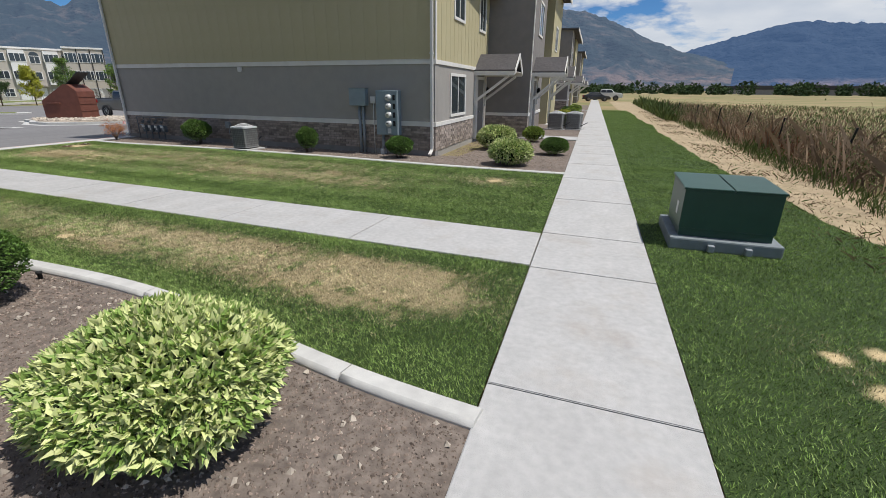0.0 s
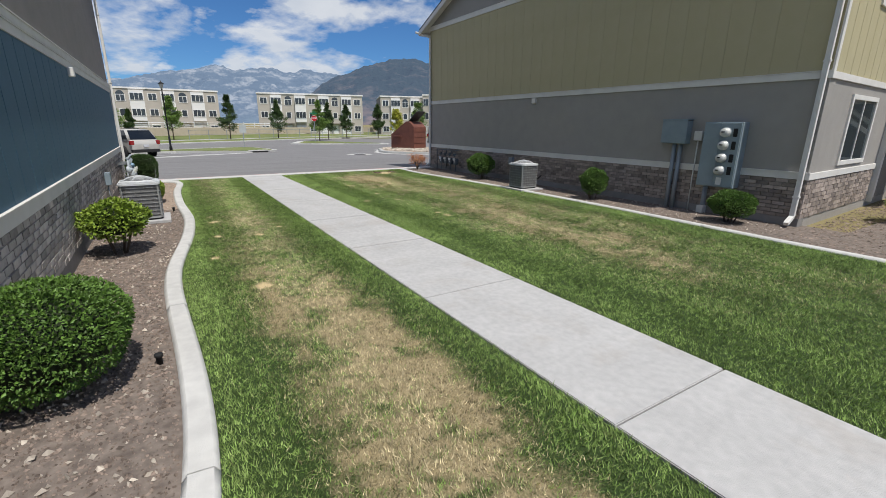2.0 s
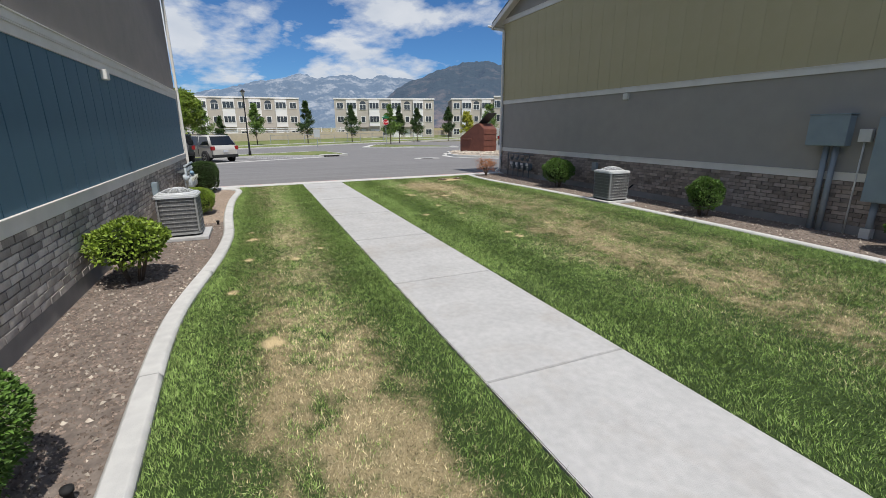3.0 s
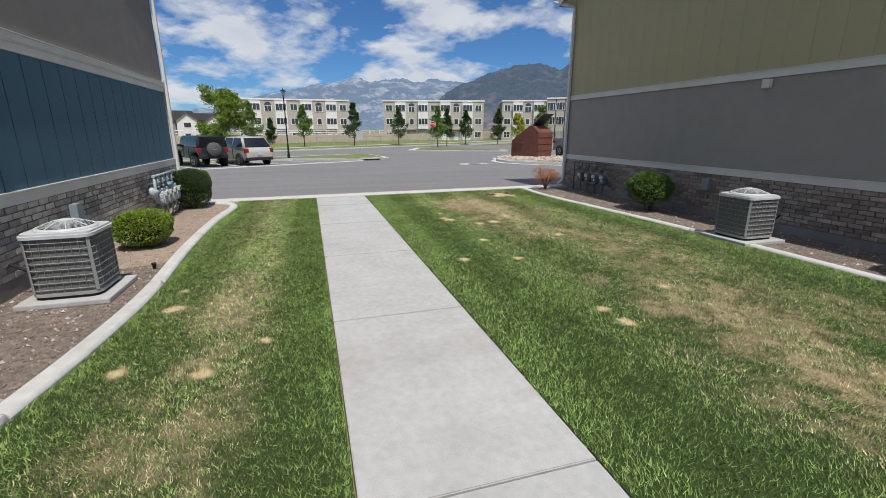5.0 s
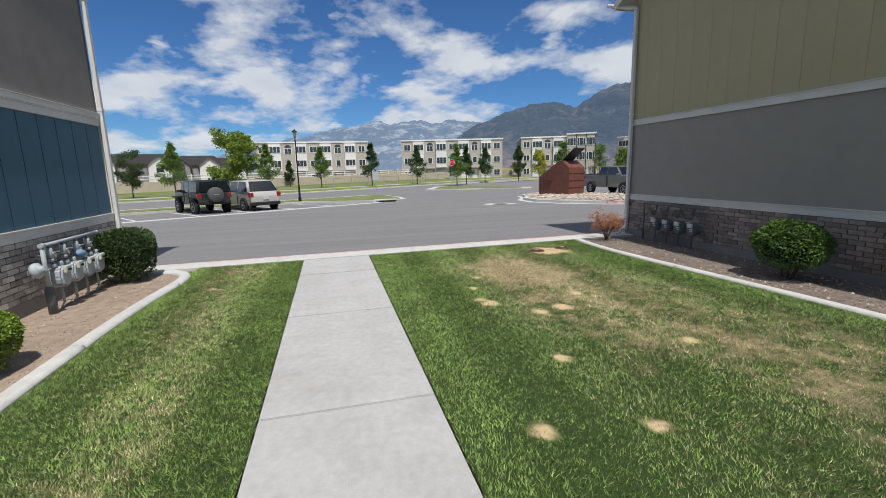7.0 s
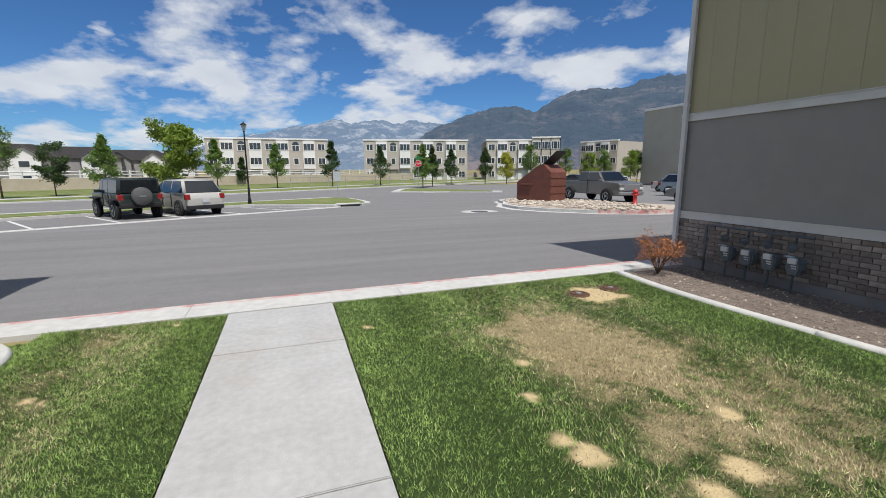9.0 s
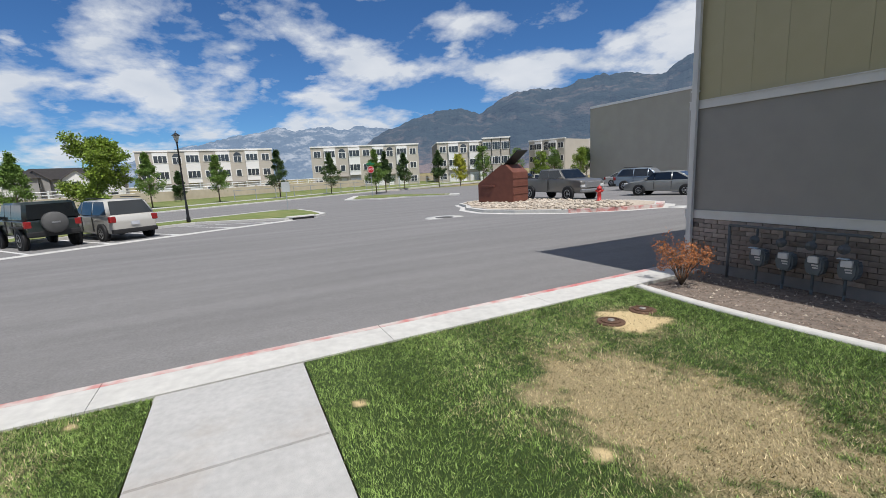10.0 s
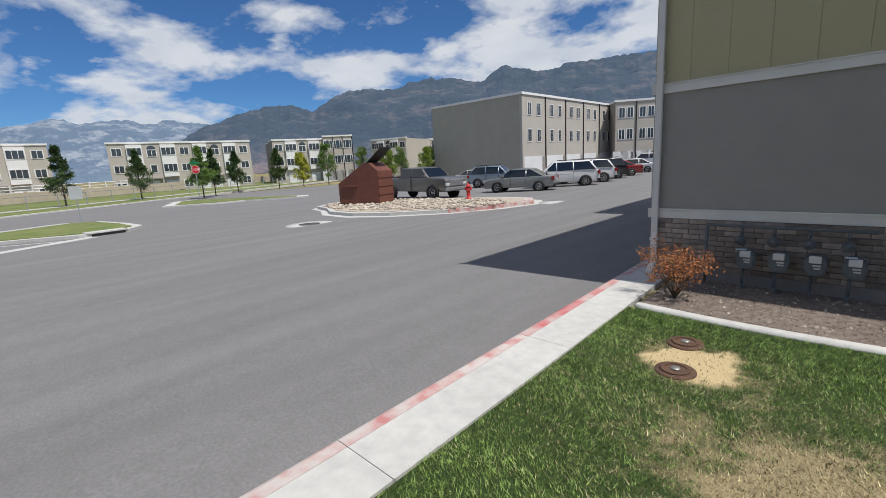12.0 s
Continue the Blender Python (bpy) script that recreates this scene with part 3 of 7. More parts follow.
def brick_wall(name, label, x0, x1, y, out, z0, z1, near, courses=10, L=0.205, face=BRICK, rest=BRICK_FAR):
    """A wall's brick skirt: a mortar core with bricks proud of it; the bricks in the stretch 'near' are parts, the rest are joined."""
    core = structure(name, bx(x0, x1, min(y, y - out * 0.25), max(y, y - out * 0.25), z0 - 0.02, z1), MORTAR, label, "wall")
    part("foundation", bx(x0 - 0.012, x1 + 0.012, min(y + out * 0.012, y - out * 0.2), max(y + out * 0.012, y - out * 0.2), -0.25, z0), FOUND, core, "bare grey foundation concrete")
    hgt = (z1 - z0) / courses
    shared = []
    for k in range(5):
        ln = L - 0.012
        bm = bx(-ln / 2, ln / 2, -0.006, 0.016 + 0.003 * (k % 3), -(hgt - 0.011) / 2, (hgt - 0.011) / 2)
        for v in bm.verts:
            v.co += Vector((random.uniform(-1, 1) * 0.003, random.uniform(-1, 1) * 0.003, random.uniform(-1, 1) * 0.002))
        if out < 0:
            for v in bm.verts:
                v.co.y *= -1
            bmesh.ops.reverse_faces(bm, faces=bm.faces)
        me = bpy.data.meshes.new("brick")
        bm.normal_update()
        bm.to_mesh(me)
        bm.free()
        me.materials.append(face)
        shared.append(me)
    joined = bmesh.new()
    count = 0
    for r in range(courses):
        x = x0 + L / 2 - (L / 2 if r % 2 else 0) + random.uniform(-0.02, 0.02)
        while x - L / 2 < x1:
            a, b = max(x - L / 2 + 0.006, x0), min(x + L / 2 - 0.006, x1)
            zc = z0 + (r + 0.5) * hgt
            if b - a > 0.04:
                whole = b - a > L - 0.02
                if whole and near[0] < x < near[1] and count < 300:
                    ob = new("brick", random.choice(shared))
                    ob.parent = core
                    ob.matrix_basis = pose(x, y, zc)
                    count += 1
                else:
                    d = 0.016 + random.choice((0, 0.003, 0.006))
                    box(joined, a, b, min(y - out * 0.006, y + out * d), max(y - out * 0.006, y + out * d), zc - hgt / 2 + 0.0055, zc + hgt / 2 - 0.0055)
            x += L
    tagged(part("brickwork", joined, rest, core), "weathered brickwork", kind="stuff")
    return core


def boards(wall, material, x0, x1, y, out, z0, z1, pitch, depth=0.012, gap=0.012):
    """Upright boards proud of a wall with a groove between, parts of the wall."""
    n = round((x1 - x0) / pitch)
    w = (x1 - x0) / n
    me = None
    for i in range(n):
        xc = x0 + (i + 0.5) * w
        if me is None:
            ob = part("board", bx(-w / 2 + gap / 2, w / 2 - gap / 2, min(0, out * depth), max(0, out * depth), z0, z1, 0.003), material, wall)
            me = ob.data
        else:
            ob = new("board", me)
            ob.parent = wall
        ob.matrix_basis = pose(xc, y, 0)


def band(name, label, x0, x1, y, out, z0, z1, depth=0.03):
    ob = structure(name, bx(x0, x1, min(y, y + out * depth), max(y, y + out * depth), z0, z1, 0.004), TRIM, label, "trim")
    lip = part("drip_cap", bx(x0, x1, min(y, y + out * (depth + 0.014)), max(y, y + out * (depth + 0.014)), z1, z1 + 0.014), TRIM, ob)
    return ob

# building on the walk's far side
Z_B1, Z_B2, Z_EAVE = (0.81, 0.925), (2.455, 2.565), 5.12
structure("wall_south_stucco", bx(X0, X1, YS, YS + 0.25, Z_B1[1] + 0.002, Z_B2[0]), TAUPE, "taupe stucco wall over a brick skirt", "wall")
wall_o = structure("wall_south_siding", bx(X0, X1, YS, YS + 0.25, Z_B2[0] + 0.002, Z_EAVE), OLIVE, "olive grooved siding wall above a white band", "wall")
boards(wall_o, OLIVE, X0 + 0.01, X1 - 0.09, YS, -1, Z_B2[1] + 0.016, Z_EAVE - 0.002, 0.406, 0.004, 0.003)
band("trim_south_low", "white trim band above the brick skirt", X0 - 0.03, X1 + 0.03, YS, -1, *Z_B1)
band("trim_south_high", "white trim band between stucco and olive siding", X0 - 0.03, X1 + 0.03, YS, -1, *Z_B2)
band("trim_gable", "white trim board under the gable", X0 - 0.1, X1 + 0.1, YS, -1, Z_EAVE, Z_EAVE + 0.13)
mid = (X0 + X1) / 2
RISE = 0.42
structure("wall_gable", profile_y([(X0, Z_EAVE + 0.145), (X1, Z_EAVE + 0.145), (mid, Z_EAVE + 0.145 + RISE * (X1 - X0) / 2)], YS, YS + 0.25), TAUPE, "taupe gable wall", "wall")


def gable_roof(name, label, x0, x1, y0, y1, zeave, rise, over_x, over_y):
    """Two pitched shingled slopes with white fascia and rake boards."""
    top = thing(name, label, "roof", kind="structure")
    m = (x0 + x1) / 2
    a, b = x0 - over_x, x1 + over_x
    z0 = zeave - over_x * rise + 0.17
    zr = z0 + rise * (m - a)
    for p, q, s in ((a, m, 1), (m, b, -1)):
        zp, zq = (z0, zr) if s > 0 else (zr, z0)
        part("roof_slope", profile_y([(p, zp), (q, zq), (q, zq + 0.08), (p, zp + 0.08)], y0 - over_y, y1 + over_y), SHINGLE, top, "dark grey shingles")
        part("rake_board", profile_y([(p, zp - 0.16), (q, zq - 0.16), (q, zq - 0.003), (p, zp - 0.003)], y0 - over_y - 0.03, y0 - over_y), TRIM, top, "white rake board")
        part("soffit", profile_y([(p, zp - 0.03), (q, zq - 0.03), (q, zq - 0.004), (p, zp - 0.004)], y0 - over_y + 0.002, y1 + over_y), TRIM, top, "white soffit")
    for x, s in ((a, -1), (b, 1)):
        part("fascia", bx(min(x, x + s * 0.025), max(x, x + s * 0.025), y0 - over_y, y1 + over_y, z0 - 0.16, z0 + 0.02), TRIM, top, "white fascia")
        part("gutter", profile_y([(x + s * 0.03, z0 - 0.10), (x + s * 0.11, z0 - 0.10), (x + s * 0.14, z0 + 0.01), (x + s * 0.03, z0 + 0.01)], y0 - over_y, y1 + over_y), TRIM, top, "white metal gutter")
    return top


gable_roof("roof_row_house", "pitched shingled roof with white fascia", X0, X1 - 0.35, YS, YS + 20, Z_EAVE, RISE, 0.34, 0.30)
structure("wall_west_bay", bx(X0 - 1.0, X0 - 0.002, YS + 7.6, YS + 20, -0.2, Z_EAVE), TAUPE, "taupe stucco bay facing the lot", "wall")
gable_roof("roof_west_bay", "pitched shingled roof with white fascia", X0 - 1.05, X1 - 0.35, YS + 7.6, YS + 20, Z_EAVE, RISE, 0.34, 0.30)
structure("wall_west", bx(X0, X0 + 0.25, YS + 0.252, YS + 20, -0.2, Z_EAVE), TAUPE, "taupe stucco side wall facing the lot", "wall")


def downspout(label, x, y, z_top, group, out=(0, -1), kick=0.22):
    t = thing("downspout", label, "downspout", pose(x, y, 0), group)
    ox, oy = out
    part("pipe", bx(-0.04, 0.04, -0.03, 0.03, 0.16, z_top, 0.008), TRIM, t)
    bm = bx(-0.04, 0.04, -0.03, 0.03, 0, kick, 0.008)
    mm = Matrix.Translation((0, 0, 0.17)) @ Vector((0, 0, 1)).rotation_difference(Vector((ox * 0.9, oy * 0.9, -0.55))).to_matrix().to_4x4()
    bm.transform(mm)
    part("outlet", bm, TRIM, t)
    for z in (0.5, 2.7, 4.4):
        if z < z_top:
            part("strap", bx(-0.05, 0.05, -0.036, 0.036, z, z + 0.03), TRIM, t)
    return t


downspout("white metal downspout at the stucco corner", -16.40, YS - 0.066, 4.9, "downspouts", (0.0, -1))
bm = bmesh.new()
rod(bm, (0, 0, 0), (-0.62, -0.28, 0.24), 0.04)
part("elbow", bm, TRIM, bpy.data.objects["downspout"], "", pose(0, 0, 4.9))
downspout("white metal downspout at the stucco corner", X1 - 0.07, YS - 0.068, 5.0, "downspouts", (0.0, -1))

# building on the near side, blue
LB1, LB2 = (0.875, 1.0), (2.455, 2.64)
wall_b = structure("wall_blue_siding", bx(LW, LE, 0.71, 0.96, LB1[0] + 0.002, LB2[0]), BLUE, "dark blue grooved siding wall above a brick skirt", "wall")
boards(wall_b, BLUE, LW + 0.08, LE, 0.96, 1, LB1[1] + 0.016, LB2[0] - 0.002, 0.405, 0.014, 0.016)
structure("wall_blue_stucco", bx(LW, LE, 0.71, 0.96, LB2[0] + 0.002, 5.6), DKTAUPE, "dark taupe stucco wall above blue siding", "wall")
band("trim_blue_low", "white trim band above the brick skirt", LW - 0.03, LE, 0.96, 1, *LB1)
band("trim_blue_high", "double white trim band between siding and stucco", LW - 0.03, LE, 0.96, 1, LB2[0], LB2[0] + 0.10, 0.028)
band("trim_blue_upper", "narrow white trim board on the band", LW - 0.03, LE, 0.96, 1, LB2[0] + 0.117, LB2[1] + 0.01, 0.045)
structure("trim_blue_corner", bx(LW - 0.03, LW + 0.07, 0.96, 0.99, LB1[1] + 0.016, LB2[0] - 0.002), TRIM, "white corner board", "trim")
structure("wall_blue_west", bx(LW, LW + 0.25, -14, 0.708, -0.2, 5.6), DKTAUPE, "dark taupe side wall facing the lot", "wall")
structure("wall_blue_east", bx(LE - 0.25, LE, -14, 0.708, -0.2, 5.6), DKTAUPE, "dark taupe end wall", "wall")
gable_roof("roof_blue_house", "pitched shingled roof with white fascia", LW, LE, -14, 0.96, 5.6, RISE, 0.42, 0.14)
downspout("white metal downspout at the blue house corner", LW + 0.02, 0.96 + 0.066, 5.5, "downspouts", (0, 1))


# ---- the row's lit front ----
ROW = Matrix.Translation((X1, YS, 0)) @ Matrix.Rotation(math.atan(-SLOPE), 4, "Z")


def rbox(name, s0, s1, o0, o1, z0, z1, material, label, cat="wall", bevel=0.0):
    """A body in the row's own axes: s along the row, o outwards."""
    ob = structure(name, bx(o0, o1, s0, s1, z0, z1, bevel), material, label, cat)
    ob.matrix_basis = ROW
    return ob


def front_window(s0, s1, o, z0, z1, label):
    w = thing("window", label, "window", ROW @ pose(o, 0, 0), "windows of the row", "structure")
    f = 0.085
    for a, b, c, d in ((s0, s1, z1 - f, z1), (s0, s1, z0, z0 + f), (s0, s0 + f, z0 + f, z1 - f), (s1 - f, s1, z0 + f, z1 - f)):
        part("window_frame", bx(0.0, 0.035, a, b, c, d, 0.004), TRIM, w)
    m_ = (s0 + s1) / 2
    part("mullion", bx(0.003, 0.022, m_ - 0.022, m_ + 0.022, z0 + f, z1 - f), TRIM, w)
    for a, b in ((s0 + f, m_ - 0.022), (m_ + 0.022, s1 - f)):
        part("pane", bx(0.004, 0.010, a, b, z0 + f, z1 - f), GLASS, w)
    return w


def awning(s0, s1, o, reach, z_eave, z_ridge, label):
    """A small gabled door roof on two white diagonal brackets."""
    t = thing("door_canopy", label, "canopy", ROW @ pose(o, 0, 0), "door canopies of the row")
    m_ = (s0 + s1) / 2
    for sa, za, sb, zb in ((s0, z_eave, m_, z_ridge), (m_, z_ridge, s1, z_eave)):
        bm = bmesh.new()
        vs = [bm.verts.new(p) for p in ((0, sa, za), (reach, sa, za), (reach, sb, zb), (0, sb, zb), (0, sa, za + 0.05), (reach, sa, za + 0.05), (reach, sb, zb + 0.05), (0, sb, zb + 0.05))]
        for q in ((0, 1, 2, 3), (7, 6, 5, 4), (0, 4, 5, 1), (1, 5, 6, 2), (2, 6, 7, 3), (3, 7, 4, 0)):
            bm.faces.new([vs[i] for i in q])
        bmesh.ops.recalc_face_normals(bm, faces=bm.faces)
        part("canopy_roof", bm, SHINGLE, t, "dark grey shingles")
    for sa, za, sb, zb in ((s0 - 0.02, z_eave, m_, z_ridge + 0.02), (m_, z_ridge + 0.02, s1 + 0.02, z_eave)):
        bm = bmesh.new()
        vs = [bm.verts.new(p) for x in (reach + 0.002, reach + 0.032) for p in ((x, sa, za - 0.11), (x, sb, zb - 0.11), (x, sb, zb + 0.05), (x, sa, za + 0.05))]
        for q in ((0, 1, 2, 3), (7, 6, 5, 4), (0, 4, 5, 1), (1, 5, 6, 2), (2, 6, 7, 3), (3, 7, 4, 0)):
            bm.faces.new([vs[i] for i in q])
        bmesh.ops.recalc_face_normals(bm, faces=bm.faces)
        part("rake_board", bm, TRIM, t)
    for s in (s0, s1):
        part("eave_beam", bx(0.0, reach, s - 0.03, s + 0.03, z_eave - 0.14, z_eave - 0.005), TRIM, t)
        part("wall_post", bx(0.0, 0.09, s + (0.07 if s == s0 else -0.16), s + (0.16 if s == s0 else -0.07), 0.05 if s == s0 else 1.2, z_eave - 0.14), TRIM, t)
        bm = bx(-0.04, 0.04, -0.04, 0.04, 0, math.hypot(reach * 0.8, 0.85))
        mm = Matrix.Translation((0.07, s + (0.1 if s == s0 else -0.1), z_eave - 1.0)) @ Vector((0, 0, 1)).rotation_difference(Vector((reach * 0.8, 0, 0.85))).to_matrix().to_4x4()
        bm.transform(mm)
        part("bracket", bm, TRIM, t)
    part("soffit", bx(0.0, reach, s0, s1, z_eave - 0.02, z_eave), TRIM, t)
    return t


def front_door(s0, o, label):
    d = thing("door", label, "door", ROW @ pose(o, 0, 0), "doors of the row", "structure")
    part("door_leaf", bx(0.0, 0.04, s0, s0 + 0.92, 0.12, 2.15, 0.004), DKTAUPE, d)
    for a, b, c, e in ((s0 - 0.1, s0, 0.12, 2.25), (s0 + 0.92, s0 + 1.02, 0.12, 2.25), (s0, s0 + 0.92, 2.15, 2.25)):
        part("door_frame", bx(0.0, 0.05, a, b, c, e), TRIM, d)
    part("handle", bx(0.04, 0.10, s0 + 0.08, s0 + 0.2, 1.0, 1.04, 0.005), METAL_GREY, d)
    lamp = thing("wall_lamp", "small black lantern beside the front door", "wall lamp", ROW @ pose(o, s0 + 1.25, 1.75), "wall lamps of the row")
    part("back_plate", bx(0.0, 0.03, -0.05, 0.05, -0.1, 0.12), DARK, lamp)
    part("lantern", lathe([(0.03, -0.14), (0.06, -0.10), (0.075, 0.08), (0.02, 0.15)], 10, m=Matrix.Translation((0.12, 0, 0))), DARK, lamp)
    return d


def row_house(s, first):
    """One house of the row: a flush bay, a door under a canopy, and a bay that stands out."""
    up, lo = (OLIVE, TAUPE)
    rbox("wall_bay_low", s + (0.25 if first else 0), s + 6.4, -0.25, 0, -0.2, Z_B2[0], lo, "taupe stucco front wall over a brick skirt")
    w = rbox("wall_bay_high", s + (0.25 if first else 0), s + 6.4, -0.25, 0, Z_B2[0] + 0.002, 6.4, up, "olive grooved siding front wall")
    n = 15
    for i in range(n):
        part("board", bx(0.0, 0.012, s + 0.1 + i * 0.41, s + 0.1 + i * 0.41 + 0.395, Z_B2[1] + 0.004, 6.3), up, w)
    rbox("trim_bay_corner", s - 0.03, s + 0.08, 0, 0.03, Z_B2[1], 6.3, TRIM, "white corner board", "trim")
    rbox("trim_bay_high", s - 0.03, s + 6.4, 0, 0.035, *Z_B2, TRIM, "white trim band", "trim", 0.004)
    rbox("trim_bay_low", s - 0.03, s + 4.25, 0, 0.035, *Z_B1, TRIM, "white trim band", "trim", 0.004)
    front_window(s + 1.38, s + 3.1, 0.0, 1.0, 2.27, "white-framed sliding window in taupe stucco")
    front_window(s + 1.65, s + 2.85, 0.012, 3.75, 5.0, "white-framed sliding window in olive siding")
    front_window(s + 4.75, s + 5.75, 0.012, 3.75, 5.0, "white-framed sliding window in olive siding")
    front_door(s + 4.75, 0.0, "dark taupe front door in a white frame")
    awning(s + 4.3, s + 6.0, 0.0, 1.45, 2.42, 2.98, "small gabled shingle canopy on white timber brackets")
    # bay that stands out
    rbox("wall_out_bay", s + 6.4, s + 10.6, -0.25, 1.72, Z_B1[1], 6.9, DKTAUPE, "taupe stucco wall of a bay that stands out")
    rbox("wall_out_base", s + 6.4, s + 10.6, -0.25, 1.72, -0.2, Z_B1[1] - 0.002, MORTAR, "brick skirt of a bay that stands out")
    rbox("trim_out_side", s + 6.37, s + 6.4, 0.0, 1.75, *Z_B1, TRIM, "white trim band", "trim")
    rbox("trim_out_front", s + 6.37, s + 10.6, 1.72, 1.755, *Z_B1, TRIM, "white trim band", "trim")
    rbox("trim_out_corner", s + 6.38, s + 6.5, 1.72, 1.75, Z_B1[1], 6.8, TRIM, "white corner board", "trim")
    bm = bmesh.new()
    for r in range(9):
        for k in range(8):
            a = -0.02 + k * 0.24 - (r % 2) * 0.12
            box(bm, max(a, 0.0), min(a + 0.228, 1.72), s + 6.4 - 0.018, s + 6.41, 0.02 + r * 0.085, 0.095 + r * 0.085)
    ob = tagged(part("brickwork", bm, BRICK_FAR), "brown brickwork of the bay", "brick", kind="stuff")
    ob.matrix_basis = ROW
    front_window(s + 8.0, s + 9.4, 1.72, 3.9, 5.2, "white-framed window in taupe stucco")
    awning(s + 6.9, s + 8.7, 1.72, 1.25, 2.45, 3.02, "small gabled shingle canopy on white timber brackets")
    front_door(s + 7.3, 1.72, "dark taupe front door in a white frame")
    # two more bays behind
    rbox("wall_mid_bay", s + 10.6, s + 14.4, -0.25, 0.95, -0.2, 6.4, DKTAUPE, "dark taupe stucco bay")
    rbox("wall_far_bay", s + 14.4, s + 19.6, -0.25, 1.72, -0.2, 6.9, up, "olive siding bay")
    front_window(s + 16.0, s + 17.4, 1.72, 3.9, 5.2, "white-framed window in olive siding")
    awning(s + 14.9, s + 16.7, 1.72, 1.25, 2.45, 3.02, "small gabled shingle canopy on white timber brackets")
    rbox("wall_row_body", s + 0.9, s + 19.6, -6.0, -0.26, -0.2, 6.4, lo, "body of the row house")
    r = rbox("roof_row_front", s + 6.1, s + 19.9, -0.3, 2.2, 6.92, 7.05, SHINGLE, "dark shingled roof edge", "roof")
    rbox("trim_row_eave", s + 6.1, s + 19.9, 2.2, 2.24, 6.8, 7.06, TRIM, "white eave board", "trim")


row_house(0.0, True)
row_house(27.0, False)
row_house(54.0, False)
bm = bmesh.new()
for r in range(8):
    for k in range(19):
        a = -0.02 + k * 0.24 - (r % 2) * 0.12
        if min(a + 0.228, 4.2) > max(a, 0.0):
            box(bm, -0.006, 0.016 + 0.003 * (k % 3), max(a, 0.0), min(a + 0.228, 4.2), 0.13 + r * 0.085 + 0.005, 0.13 + (r + 1) * 0.085 - 0.005)
ob = tagged(part("brickwork", bm, BRICK_FAR), "brown brickwork under the window", "brick", kind="stuff")
ob.matrix_basis = ROW
# entry paths off the main walk
for s in (6.2, 13.6, 33.2):
    y = YS + s
    structure("pavement_entry", prism([(-2.2 + SLOPE * s if s < 7 else -1.9 + SLOPE * s, y), (main_left(y) - 0.01, y), (main_left(y + 1.2) - 0.01, y + 1.2), (-2.0 + SLOPE * s, y + 1.2)], -0.1, 0.0, bevel=0.006), CONCRETE, "pale concrete path to a front door", "pavement")
structure("bed_row", prism([(-3.4, 18.8), (main_left(18.8) - 0.01, 18.8), (main_left(60) - 0.01, 60), (-7.2, 60)], -0.09, -0.02), SOIL, "brown mulch of the planting beds along the row", "planting bed")

# ---- leaves and bushes ----
def leaf_mat(name, a, b, island=0.3):
    return mat(name, a, b, 18, 0.55, island=island, big=0.1, spec=0.35)


LEAF_VAR = leaf_mat("variegated_leaf", (0.25, 0.36, 0.09), (0.18, 0.28, 0.06), 0.25)
LEAF_CREAM = leaf_mat("cream_leaf_edge", (0.60, 0.62, 0.30), (0.50, 0.56, 0.22), 0.2)
LEAF_BOX = leaf_mat("boxwood_leaf", (0.105, 0.190, 0.030), (0.060, 0.120, 0.020), 0.4)
LEAF_LIME = leaf_mat("lime_leaf", (0.24, 0.32, 0.035), (0.11, 0.18, 0.022), 0.4)
LEAF_DARK = leaf_mat("dark_leaf", (0.060, 0.105, 0.026), (0.034, 0.066, 0.016), 0.4)
LEAF_YELLOW = leaf_mat("yellow_leaf", (0.45, 0.42, 0.04), (0.30, 0.34, 0.04), 0.3)
LEAF_DEAD = leaf_mat("dead_leaf", (0.50, 0.21, 0.075), (0.33, 0.12, 0.045), 0.35)
LEAF_TREE = leaf_mat("tree_leaf", (0.16, 0.25, 0.045), (0.085, 0.155, 0.028), 0.4)
TWIG = mat("twig_bark", (0.13, 0.095, 0.07), (0.08, 0.06, 0.045), 20, 0.9)
SHADE_CORE = mat("bush_inner_shade", (0.020, 0.030, 0.010), (0.012, 0.018, 0.007), 12, 0.95)


def leaves(centers, normals, length, width, rng, fold=0.25, spread=0.7):
    """Pointed, folded leaves: six corners, four triangles each, along jittered normals."""
    n = len(centers)
    d = normals + rng.normal(0, spread, (n, 3))
    d /= np.linalg.norm(d, axis=1, keepdims=True) + 1e-9
    r = rng.normal(0, 1, (n, 3))
    s = np.cross(d, r)
    s /= np.linalg.norm(s, axis=1, keepdims=True) + 1e-9
    up = np.cross(s, d)
    ln = (length * (0.7 + 0.6 * rng.random(n)))[:, None]
    w = (width * (0.7 + 0.6 * rng.random(n)))[:, None]
    V = np.empty((n, 4, 3))
    V[:, 0] = centers
    V[:, 1] = centers + d * ln * 0.45 + s * w + up * w * fold
    V[:, 2] = centers + d * ln + up * ln * -0.18
    V[:, 3] = centers + d * ln * 0.45 - s * w + up * w * fold
    k = np.arange(n)[:, None] * 4
    F = np.concatenate((k + [0, 1, 2], k + [0, 2, 3]), 0)
    return V.reshape(-1, 3), F


